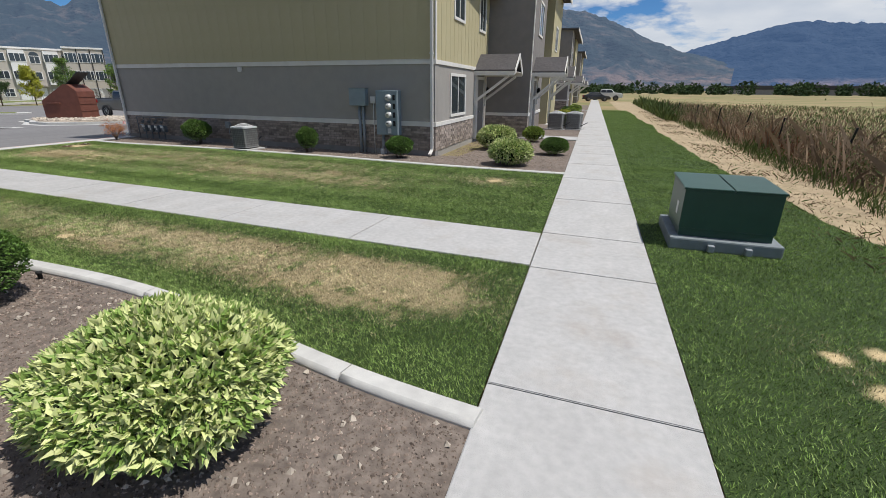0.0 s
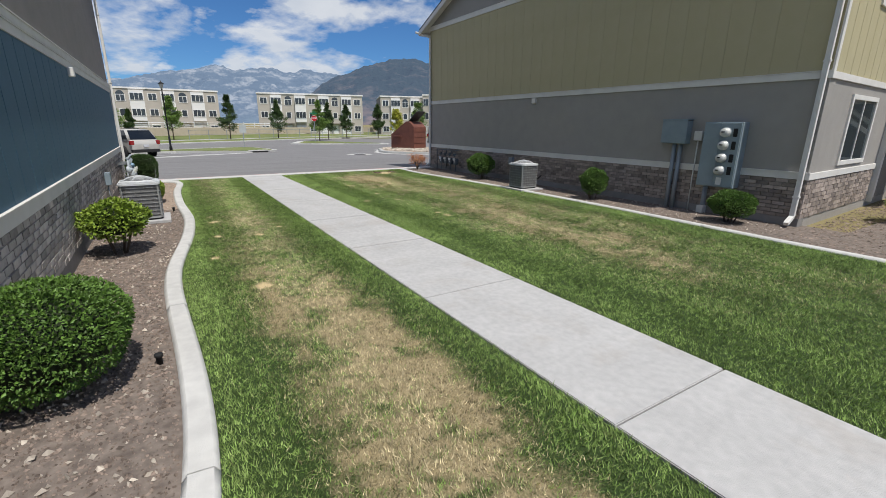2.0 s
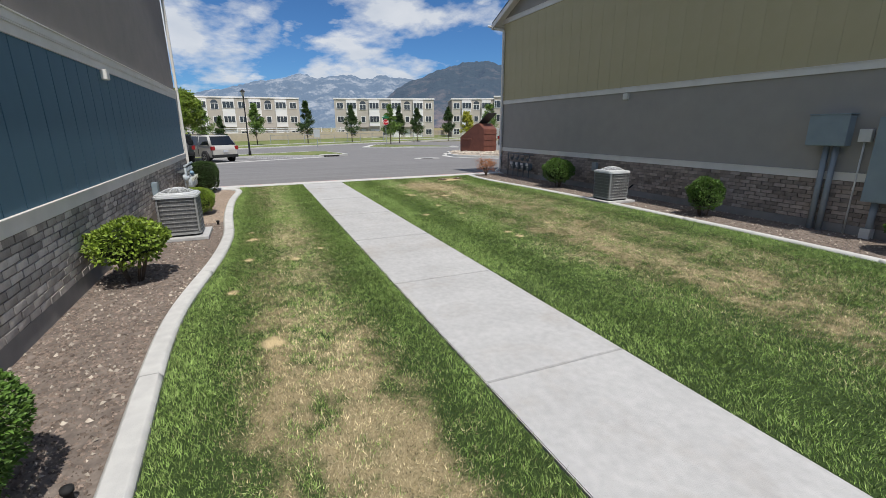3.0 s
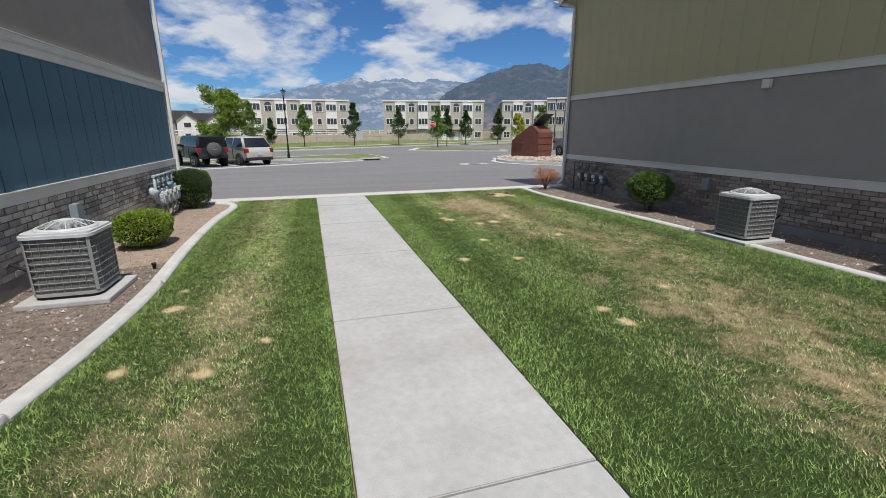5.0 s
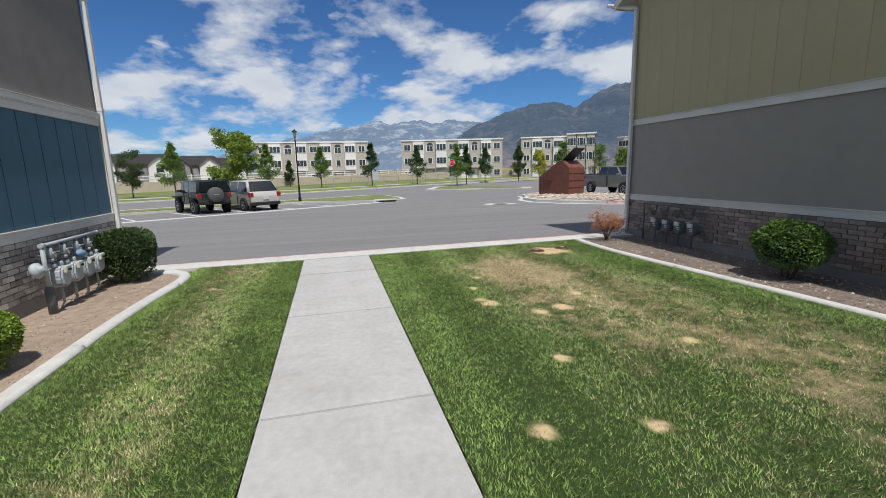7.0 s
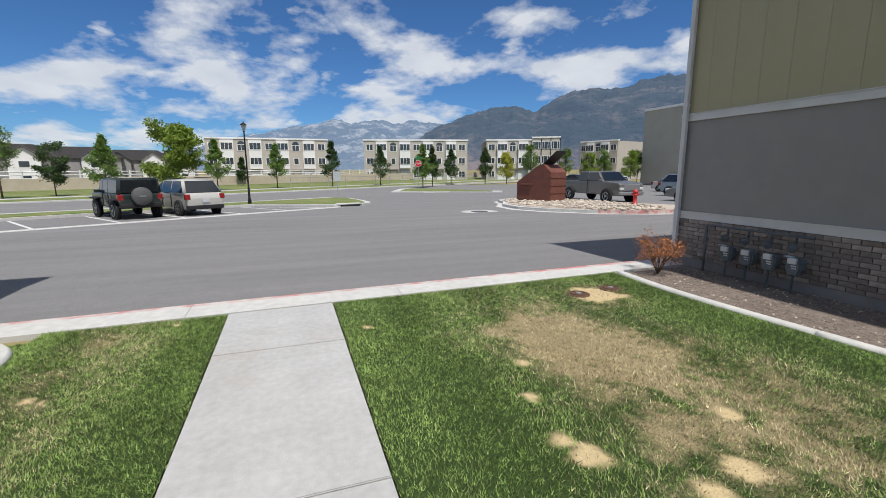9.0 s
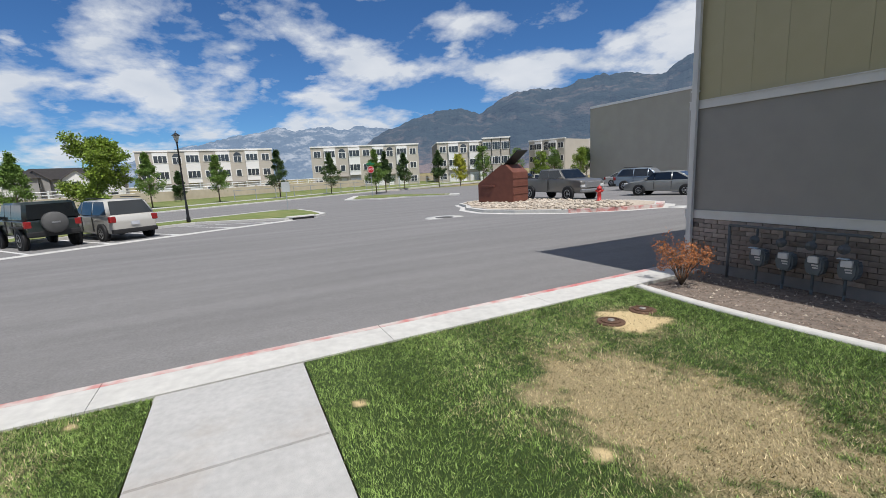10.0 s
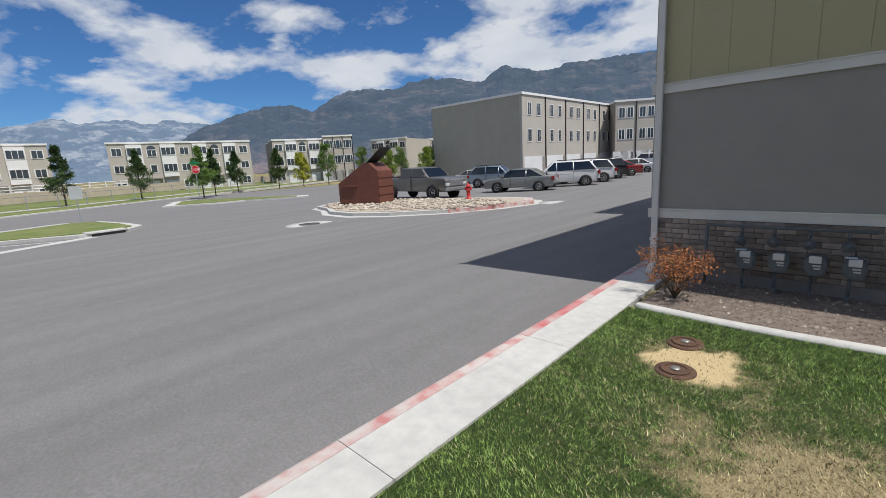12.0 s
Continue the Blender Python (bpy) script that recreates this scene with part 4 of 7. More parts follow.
def shell_points(n, rx, ry, h, rng, square=2.0, lumps=0.12, low=0.06, deep=0.12):
    """Places near the skin of a clipped bush, with lumps and a flat foot."""
    d = rng.normal(0, 1, (n, 3))
    d[:, 2] = np.abs(d[:, 2]) * np.where(rng.random(n) < 0.25, -0.7, 1)
    d /= np.linalg.norm(d, axis=1, keepdims=True)
    k = (np.abs(d) ** square).sum(1) ** (-1 / square)
    lump = 1 + lumps * (2 * fbm(d[:, 0] * 3 + 11, d[:, 1] * 3 + d[:, 2] * 4, 1.0) - 1)
    rr = k * lump * (1 - deep * rng.random(n) ** 2)
    p = d * rr[:, None]
    return np.stack((p[:, 0] * rx, p[:, 1] * ry, low + (h - low) * 0.5 * (1 + p[:, 2])), 1), d


BUSH_SEED = [100]


def bush(label, x, y, rx, ry, h, kind, n=5000, leaf=0.03, square=2.0, stems=4, group="", low=0.06, lumps=0.12, z=0.0):
    BUSH_SEED[0] += 1
    rng = np.random.default_rng(BUSH_SEED[0])
    t = thing("bush", label, "bush", pose(x, y, z - 0.02), group)
    bm = bmesh.new()
    for i in range(stems + 3):
        a = rng.random() * 6.28
        e = (0.55 * rx * math.cos(a), 0.55 * ry * math.sin(a), h * 0.6)
        rod(bm, (0.06 * math.cos(a), 0.06 * math.sin(a), -0.02), e, 0.012, 0.006, 6)
    part("woody_stem", bm, TWIG, t, "thin brown stems")
    # near-black solid body stands for the shade behind the leaves
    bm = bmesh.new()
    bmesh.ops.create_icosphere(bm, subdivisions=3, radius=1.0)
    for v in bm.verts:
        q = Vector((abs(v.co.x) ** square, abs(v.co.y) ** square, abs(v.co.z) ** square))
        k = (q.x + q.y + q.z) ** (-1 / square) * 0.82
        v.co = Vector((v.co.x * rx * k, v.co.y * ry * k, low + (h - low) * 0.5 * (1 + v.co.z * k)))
    part("inner_growth", bm, SHADE_CORE, t, "near-black core painted as shade inside the bush")
    P, D = shell_points(n, rx, ry, h, rng, square, lumps, low)
    Vv, Ff = leaves(P, D, leaf, leaf * 0.22 if kind is LEAF_VAR else leaf * 0.36, rng, spread=0.75)
    mesh_np("foliage", Vv, Ff, kind, t)
    if kind is LEAF_VAR:
        # cream margins: a second, slightly larger leaf under each
        rng = np.random.default_rng(BUSH_SEED[0] + 500)
        P, D = shell_points(int(n * 1.1), rx, ry, h, rng, square, lumps, low)
        Vv, Ff = leaves(P, D, leaf * 1.05, leaf * 0.3, rng, spread=0.75)
        mesh_np("cream_foliage", Vv, Ff, LEAF_CREAM, t)["label"] = "cream leaf margins"
    return t


bush("rounded shrub with cream-edged green leaves in mulch", -0.93, 0.90, 0.60, 0.57, 0.62, LEAF_VAR, 5600, 0.064, 2.3, group="variegated shrubs", lumps=0.16)
bush("clipped dark green boxwood dome beside the brick wall", -3.98, 1.24, 0.50, 0.46, 0.70, LEAF_BOX, 12000, 0.026, 2.4)
bush("loose yellow-green shrub on bare stems in mulch", -7.55, 1.38, 0.40, 0.36, 0.70, LEAF_LIME, 3200, 0.045, 2.0, 7, low=0.22, lumps=0.3)
bush("low clipped bright green shrub in bare soil", -11.85, 1.58, 0.36, 0.34, 0.52, LEAF_LIME, 8000, 0.03, 3.0)
bush("square clipped dark green hedge shrub by the gas meters", -15.35, 1.45, 0.37, 0.36, 0.82, LEAF_DARK, 9000, 0.03, 4.0)
bush("rounded green shrub in the shade of a brick wall", -12.15, 10.72, 0.43, 0.40, 0.80, LEAF_BOX, 6500, 0.034, 2.2, low=0.15, lumps=0.2)
bush("small upright green shrub beside a brick wall", -7.5, 10.62, 0.28, 0.27, 0.72, LEAF_BOX, 4500, 0.034, 2.4, lumps=0.25, low=0.14)
bush("clipped green shrub under the electric meters", -4.45, 10.72, 0.36, 0.34, 0.58, LEAF_BOX, 6500, 0.03, 2.2, low=0.12, lumps=0.2)
bush("rounded shrub with cream-edged leaves in mulch", -1.3, 10.78, 0.52, 0.45, 0.62, LEAF_VAR, 1800, 0.075, 2.3, group="variegated shrubs")
bush("rounded shrub with cream-edged leaves in mulch", -2.45, 13.7, 0.58, 0.55, 0.72, LEAF_VAR, 1700, 0.08, 2.3, group="variegated shrubs")
bush("yellow-green rounded shrub in mulch near a door", -1.75, 16.3, 0.38, 0.36, 0.55, LEAF_LIME, 2500, 0.045, 2.0)
bush("clipped dark green shrub in mulch beside the walk", -0.52, 13.1, 0.40, 0.38, 0.50, LEAF_BOX, 5500, 0.034, 2.2)
for s, off, k in ((24.5, -0.9, LEAF_LIME), (27.5, -1.1, LEAF_YELLOW), (30.5, -0.8, LEAF_LIME), (33.0, -1.2, LEAF_BOX), (38.0, -0.9, LEAF_LIME)):
    bush("rounded yellow-green shrub in mulch along the row", main_left(s) + off, s, 0.5, 0.48, 0.7, k, 1200, 0.07, 2.2, group="far shrubs of the row")

# dead shrub at the lot corner
dead = thing("dead_shrub", "dead rust-brown shrub with dry leaves at the house corner", "shrub", pose(-15.85, 10.40, -0.02))
rng = np.random.default_rng(61)
bm = bmesh.new()
tips = []
for i in range(16):
    a, r = rng.random() * 6.28, 0.10 + 0.24 * rng.random()
    midp = (0.4 * r * math.cos(a), 0.4 * r * math.sin(a), 0.18 + 0.06 * rng.random())
    tip = (r * math.cos(a), r * math.sin(a), 0.26 + 0.26 * rng.random())
    rod(bm, (0, 0, 0), midp, 0.011, 0.008, 6)
    rod(bm, midp, tip, 0.007, 0.003, 5)
    for j in range(5):
        q = tuple(c + rng.normal(0, 0.07) for c in tip)
        rod(bm, tip, q, 0.003, 0.002, 4)
        tips.append(q)
part("woody_growth", bm, TWIG, dead)
P = np.repeat(np.array(tips), 22, 0) + rng.normal(0, 0.04, (len(tips) * 22, 3))
Vv, Ff = leaves(P, rng.normal(0, 1, P.shape), 0.035, 0.008, rng)
mesh_np("dry_leaves", Vv, Ff, LEAF_DEAD, dead)

# ---- mulch, stones ----
CHIP = mat("mulch_chip", (0.27, 0.21, 0.17), (0.13, 0.10, 0.08), 10, 0.95, island=0.5)
STONE = mat("pale_stone", (0.50, 0.44, 0.36), (0.34, 0.29, 0.24), 12, 0.9, 0.3, 60, island=0.35)


def chips(label, n, place, material, size, flat=0.25):
    """Loose angular pieces lying on a bed."""
    rng = np.random.default_rng(n)
    x, y = place(rng, n)
    s = size * (0.4 + 1.2 * rng.random(n) ** 2)
    a = rng.random(n) * 6.28
    el = 0.35 + 0.6 * rng.random(n)
    V = np.empty((n, 5, 3))
    for k, ang in enumerate((0, 1.5, 3.1, 4.7)):
        dx, dy = s * np.cos(ang), s * el * np.sin(ang)
        V[:, k, 0], V[:, k, 1] = x + dx * np.cos(a) - dy * np.sin(a), y + dx * np.sin(a) + dy * np.cos(a)
        V[:, k, 2] = -0.016 + s * flat * rng.normal(0.2, 0.5, n).clip(0, 1)
    V[:, 4, 0], V[:, 4, 1], V[:, 4, 2] = x + s * rng.normal(0, 0.2, n), y + s * rng.normal(0, 0.2, n), -0.01 + s * flat * 1.4
    k = np.arange(n)[:, None] * 5
    F = np.concatenate([k + q for q in ([0, 1, 4], [1, 2, 4], [2, 3, 4], [3, 0, 4])], 0)
    return tagged(mesh_np("mulch" if material is CHIP else "stones", V.reshape(-1, 3), F, material), label, "mulch" if material is CHIP else "stones", kind="stuff")


def place_left(rng, n):
    x = -15.8 + 16.3 * rng.random(n) ** 0.75
    hi = left_edge(x) - 0.19
    lo = np.where(x > LE, -2.0, 0.98)
    return x, lo + (hi - lo) * rng.random(n)


def place_near(rng, n):
    x = -3.3 + 4.0 * rng.random(n)
    hi = left_edge(x) - 0.19
    return x, -0.8 + (hi + 0.8) * rng.random(n)


def place_right(rng, n):
    x = -16.0 + 12.4 * rng.random(n)
    lo = right_edge(x) + 0.16
    return x, lo + (YS - 0.02 - lo) * rng.random(n)


def place_front(rng, n):
    y = 10.0 + 7.2 * rng.random(n)
    lo, hi = -3.5 + SLOPE * (y - YS), main_left(y) - 0.06
    return lo + (hi - lo) * rng.random(n), y


chips("brown and grey bark mulch on the bed", 24000, place_left, CHIP, 0.014)
chips("brown and grey bark mulch on the bed", 16000, place_near, CHIP, 0.0095)
chips("brown and grey bark mulch on the bed", 18000, place_right, CHIP, 0.015)
chips("brown and grey bark mulch on the bed", 9000, place_front, CHIP, 0.022)
chips("small pale stones scattered on soil", 1500, place_left, STONE, 0.016, 0.6)
chips("small pale stones scattered on soil", 1100, place_right, STONE, 0.018, 0.6)
chips("small pale stones scattered on soil", 500, place_near, STONE, 0.02, 0.6)

# ---- cooling units ----
AC_GREY = mat("ac_grey_paint", (0.32, 0.32, 0.31), (0.27, 0.27, 0.26), 8, 0.5, 0.05, 60, spec=0.4)
AC_TOP = mat("ac_top_paint", (0.56, 0.57, 0.57), (0.48, 0.49, 0.49), 8, 0.42, 0.05, 60, spec=0.5)
AC_BAR = mat("ac_bar_paint", (0.36, 0.36, 0.35), (0.30, 0.30, 0.29), 8, 0.5)
AC_WIRE = mat("ac_grille_wire", (0.24, 0.24, 0.235), (0.20, 0.20, 0.195), 8, 0.55)
AC_FIN = mat("ac_fins", (0.23, 0.23, 0.225), (0.17, 0.17, 0.167), 40, 0.6, 0.4, 200, metal=0.4)


def round_square(a, r, n=6):
    """The outline of a square of half width a with corners of radius r."""
    pts = []
    for k, (cx, cy) in enumerate(((a - r, a - r), (r - a, a - r), (r - a, r - a), (a - r, r - a))):
        for i in range(n + 1):
            q = math.pi / 2 * (k + i / n)
            pts.append((cx + r * math.cos(q), cy + r * math.sin(q)))
    return pts


def ac_unit(x, y, turn, w=0.58, h=0.71, label="grey louvred air conditioner unit on a concrete pad"):
    t = thing("air_conditioner", label, "air conditioner", pose(x, y, -0.015, 0, 0, turn), "air conditioners")
    part("pad", bx(-w / 2 - 0.1, w / 2 + 0.1, -w / 2 - 0.1, w / 2 + 0.1, 0, 0.055, 0.012), CONCRETE, t, "grey concrete pad")
    a, r = w / 2, 0.10
    # black strip stands for the shade between pad and base pan
    part("base_gap", prism(round_square(a - 0.012, r), 0.056, 0.085), DARK, t, "dark strip painted as the shaded gap")
    part("base_pan", prism(round_square(a, r), 0.086, 0.118, bevel=0.006), AC_GREY, t)
    part("coil", prism(round_square(a - 0.014, r - 0.01), 0.117, h - 0.05), AC_FIN, t, "dark finned coil")
    ring, hole = round_square(a + 0.003, r), round_square(a - 0.006, r - 0.008)
    n = len(ring)
    for i in range(8):
        z = 0.155 + i * (h - 0.25) / 7
        bm = bmesh.new()
        loops = [[bm.verts.new((px, py, zz4)) for px, py in q] for q, zz4 in ((ring, z), (ring, z + 0.0045), (hole, z + 0.0045), (hole, z))]
        for j in range(4):
            p, q = loops[j], loops[(j + 1) % 4]
            for k in range(n):
                bm.faces.new((p[k], p[(k + 1) % n], q[(k + 1) % n], q[k]))
        bmesh.ops.recalc_face_normals(bm, faces=bm.faces)
        part("louvre_bar", bm, AC_BAR, t)
    for k in range(4):
        for i in range(7):
            c = -a + r + i * (w - 2 * r) / 6
            bm = bx(a - 0.004, a + 0.0015, c - 0.0014, c + 0.0014, 0.118, h - 0.05)
            bm.transform(Matrix.Rotation(k * math.pi / 2, 4, "Z"))
            part("grille_wire", bm, AC_WIRE, t)
        c = a - r + r * 0.7071
        bm = bx(c - 0.004, c + 0.006, -0.016, 0.016, 0.118, h - 0.05, 0.002)
        bm.transform(Matrix.Rotation(k * math.pi / 2, 4, "Z") @ Matrix.Translation((c, c, 0)) @ Matrix.Rotation(math.pi / 4, 4, "Z") @ Matrix.Translation((-c, 0, 0)))
        part("corner_post", bm, AC_GREY, t)
    top = part("top_cover", prism(round_square(a + 0.014, r), h - 0.05, h, bevel=0.02), AC_TOP, t, "pale grey top cover")
    # the cover is closed; a black disc stands for the shaded opening
    part("fan_opening", lathe([(0.80 * a, h + 0.001), (0.78 * a, h + 0.010), (0.02, h + 0.014)], 28), DARK, top, "black disc painted as the shaded fan opening")
    part("fan_ring", lathe([(0.90 * a, h - 0.004), (0.90 * a, h + 0.006), (0.86 * a, h + 0.022), (0.80 * a, h + 0.024), (0.79 * a, h + 0.004)], 32), AC_TOP, top)
    bm = bmesh.new()
    for i in range(12):
        f = 0.78 - i * 0.055
        z = 0.066 * (1 - (f / 0.82) ** 2) + 0.016
        q = [(f * a * math.cos(6.2832 * j / 28), f * a * math.sin(6.2832 * j / 28), h + z) for j in range(29)]
        for p0, p1 in zip(q, q[1:]):
            rod(bm, p0, p1, 0.0032, seg=4)
    part("fan_guard", bm, AC_TOP, top, "domed wire fan guard")
    for i in range(8):
        c, d = math.cos(i * 0.7854 + 0.39), math.sin(i * 0.7854 + 0.39)
        bm = bmesh.new()
        pts = [(f * a * c, f * a * d, h + 0.066 * (1 - (f / 0.82) ** 2) + 0.018) for f in (0.14, 0.35, 0.55, 0.70, 0.80)]
        for p0, p1 in zip(pts, pts[1:]):
            rod(bm, p0, p1, 0.007, seg=5)
        part("guard_rib", bm, AC_TOP, top)
    part("fan_hub", lathe([(0.13 * a + 0.02, h + 0.07), (0.13 * a + 0.02, h + 0.084), (0.04, h + 0.09), (0.0, h + 0.091)], 18), AC_TOP, top)
    part("refrigerant_line", pipe([(-a * 0.3, -a - 0.3, 0.35), (-a * 0.3, -a - 0.08, 0.22), (-a * 0.3, -a + 0.03, 0.2)], 0.016), DARK, t, "black insulated line")
    return t


ac_unit(-9.80, 1.60, 0)
ac_unit(-9.62, 10.30, 180)
ac_unit(-1.75, 22.3, 86, 0.72, 0.78)
ac_unit(-0.95, 22.6, 86, 0.72, 0.78)


PANEL = mat("panel_grey_blue", (0.27, 0.33, 0.36), (0.23, 0.285, 0.315), 5, 0.45, 0.04, 40, metal=0.1, spec=0.4)


def wall_box(label, x, y, out, z, w=0.1, h=0.16, d=0.08, conduit=None, material=None, category="junction box"):
    t = thing("junction_box", label, category, pose(x, y, z))
    part("box", bx(-w / 2, w / 2, min(0, out * d), max(0, out * d), 0, h, 0.008), material or METAL_GREY, t)
    part("cover", bx(-w / 2 - 0.004, w / 2 + 0.004, min(out * d, out * (d + 0.006)), max(out * d, out * (d + 0.006)), 0.01, h + 0.004, 0.002), material or METAL_GREY, t)
    if conduit is not None:
        part("conduit", pipe([(0, out * 0.03, 0), (0, out * 0.03, conduit)], 0.012), METAL_GREY, t)
    return t


wall_box("grey electrical disconnect box on a brick wall", -11.35, 0.985, 1, 0.48, 0.15, 0.24, 0.09, -0.35, PANEL)
wall_box("grey electrical disconnect box on a brick wall", -11.3, YS - 0.022, -1, 0.50, 0.15, 0.22, 0.09, -0.3)
wall_box("white wall light sensor box under a trim band", -10.457, YS - 0.002, -1, 2.29, 0.13, 0.14, 0.07, None, TRIM, "wall fixture")
wall_box("white wall light sensor box under a trim band", -9.56, 0.975, 1, 2.33, 0.13, 0.13, 0.07, None, TRIM, "wall fixture")

# ---- electric service ----
WHITE_PL = mat("white_plastic", (0.68, 0.68, 0.66), (0.60, 0.60, 0.58), 8, 0.45)
GLASS_DOME = mat("meter_glass", (0.58, 0.58, 0.54), (0.48, 0.48, 0.45), 12, 0.2, spec=0.7)
t = thing("disconnect_cabinet", "grey-blue electrical cabinet on the stucco wall with two conduits", "electrical cabinet", pose(0, YS, 0))
part("body", bx(-6.27, -5.76, -0.20, 0.0, 1.34, 1.80, 0.012), PANEL, t)
part("cover", bx(-6.285, -5.745, -0.212, -0.2, 1.35, 1.815, 0.004), PANEL, t)
part("rain_hood", bx(-6.29, -5.74, -0.225, 0.0, 1.815, 1.83, 0.004), PANEL, t)
for x in (-6.03, -5.90):
    part("conduit", pipe([(x, -0.09, 1.34), (x, -0.09, -0.05)], 0.042, 12), METAL_GREY, t, "grey steel conduit")
t = thing("cable_box", "small white cable box with a thin white conduit", "junction box", pose(0, YS, 0))
part("box", bx(-5.66, -5.50, -0.075, 0.0, 1.41, 1.60, 0.01), WHITE_PL, t)
part("conduit", pipe([(-5.585, -0.03, 1.41), (-5.585, -0.03, -0.03)], 0.013), WHITE_PL, t)
t = thing("meter_panel", "grey-blue electric panel with four round glass meters", "electric meter panel", pose(0, YS, 0))
part("cabinet", bx(-5.38, -4.69, -0.24, -0.0, 0.55, 1.77, 0.012), PANEL, t)
part("side_door", bx(-5.365, -5.06, -0.252, -0.24, 0.57, 1.75, 0.004), PANEL, t)
part("meter_door", bx(-5.05, -4.705, -0.258, -0.24, 0.57, 1.75, 0.004), PANEL, t)
for i in range(4):
    z = 1.58 - i * 0.235
    m = Matrix.Translation((-4.955, -0.256, z)) @ Matrix.Rotation(radians(90), 4, "X")
    mt = part("meter", lathe([(0.088, 0.0), (0.088, 0.03), (0.078, 0.035), (0.076, 0.10), (0.06, 0.12), (0.0, 0.124)], 22, m=m), GLASS_DOME, t, "round glass electric meter")
    part("meter_ring", lathe([(0.095, -0.002), (0.097, 0.012), (0.09, 0.016)], 22, m=m), METAL_GREY, mt)
    part("dial", bx(-4.985, -4.925, -0.3835, -0.3815, z + 0.0, z + 0.02), DARK, mt)
    part("breaker", bx(-4.83, -4.755, -0.264, -0.258, z - 0.075, z + 0.075, 0.003), DARK, t, "black breaker window")
part("label_plate", bx(-5.0, -4.9, -0.262, -0.258, 0.60, 0.74), WHITE_PL, t, "white label plate")
part("riser", pipe([(-5.25, -0.1, 0.55), (-5.25, -0.1, -0.03)], 0.045, 12), METAL_GREY, t)
part("riser_foot", bx(-5.33, -5.20, -0.17, -0.03, -0.03, 0.14, 0.01), WHITE_PL, t, "pale conduit cover")
part("ground_wire", pipe([(-4.8, -0.12, 0.55), (-4.8, -0.10, 0.2), (-4.95, -0.05, -0.03)], 0.012), METAL_GREY, t)

# ---- gas meters ----
# one paint in two tones: dark for the shaded bank, pale for sunlit meters
GAS_SHADED = mat("shaded_gas_paint", (0.15, 0.175, 0.185), (0.115, 0.135, 0.145), 10, 0.5, 0.05, 50)
GAS_SUNLIT = mat("sunlit_gas_paint", (0.42, 0.46, 0.48), (0.32, 0.36, 0.38), 10, 0.5)
GAS_DK = mat("gas_pipe_paint", (0.135, 0.145, 0.15), (0.10, 0.11, 0.115), 10, 0.55)


def gas_meters(label, place, n, pitch, light):
    """A header pipe with a drop, a regulator, a meter and a house line for each dwelling; x along the wall, y out of it."""
    t = thing("gas_meter_bank", label, "gas meters", place)
    body = GAS_SUNLIT if light else GAS_SHADED
    pm = GAS_SUNLIT if light else GAS_DK
    z = 0.84 if light else 0.76
    part("header_pipe", pipe([(-0.15, 0.10, z), (n * pitch + 0.12, 0.10, z)], 0.019, 12), pm, t)
    part("supply_riser", pipe([(n * pitch + 0.12, 0.10, z), (n * pitch + 0.12, 0.10, -0.04)], 0.019, 12), pm, t)
    zm = z if light else 0.68
    for i in range(n):
        x = i * pitch
        part("drop_pipe", pipe([(x + 0.07, 0.10, z), (x + 0.07, 0.10, z - 0.10), (x + 0.07, 0.14, z - 0.18)], 0.016), pm, t)
        part("regulator", lathe([(0.03, -0.035), (0.06, -0.02), (0.06, 0.0), (0.03, 0.03), (0.018, 0.06)], 14, m=Matrix.Translation((x + 0.07, 0.17, z - 0.16)) @ Matrix.Rotation(radians(-70), 4, "X")), pm, t)
        mt = part("meter", profile_y([(x - 0.10, zm - 0.36), (x - 0.07, zm - 0.43), (x + 0.06, zm - 0.43), (x + 0.10, zm - 0.36), (x + 0.10, zm - 0.24), (x + 0.07, zm - 0.20), (x - 0.07, zm - 0.20), (x - 0.10, zm - 0.24)], 0.08, 0.22, bevel=0.02), body, t, "grey gas meter")
        part("index_box", bx(x - 0.055, x + 0.055, 0.21, 0.255, zm - 0.275, zm - 0.195, 0.012), WHITE_PL, mt, "pale dial cover")
        part("badge", bx(x - 0.05, x + 0.02, 0.221, 0.224, zm - 0.315, zm - 0.295), WHITE_PL, mt, "pale printed badge")
        part("badge", bx(x - 0.05, x + 0.01, 0.221, 0.224, zm - 0.345, zm - 0.328), WHITE_PL, mt, "pale printed badge")
        if i in (0, 3):
            part("tag", bx(x - 0.01, x + 0.09, 0.20, 0.26, zm - 0.185, zm - 0.175), mat("tag_blue", (0.35, 0.48, 0.62), (0.6, 0.65, 0.7), 20, 0.5), mt, "folded pale blue tag")
        part("house_pipe", pipe([(x - 0.06, 0.14, zm - 0.43), (x - 0.06, 0.14, zm - 0.56), (x - 0.06, 0.02, zm - 0.60)] if light else [(x + 0.03, 0.14, zm - 0.43), (x + 0.03, 0.14, 0.05), (x + 0.03, 0.14, -0.04)], 0.016), pm if light else GAS_SHADED, t)
    return t


gas_meters("bank of four grey gas meters on a shaded brick wall", Matrix.Translation((-14.32, YS - 0.02, 0)) @ Matrix.Rotation(math.pi, 4, "Z"), 4, 0.325, False)


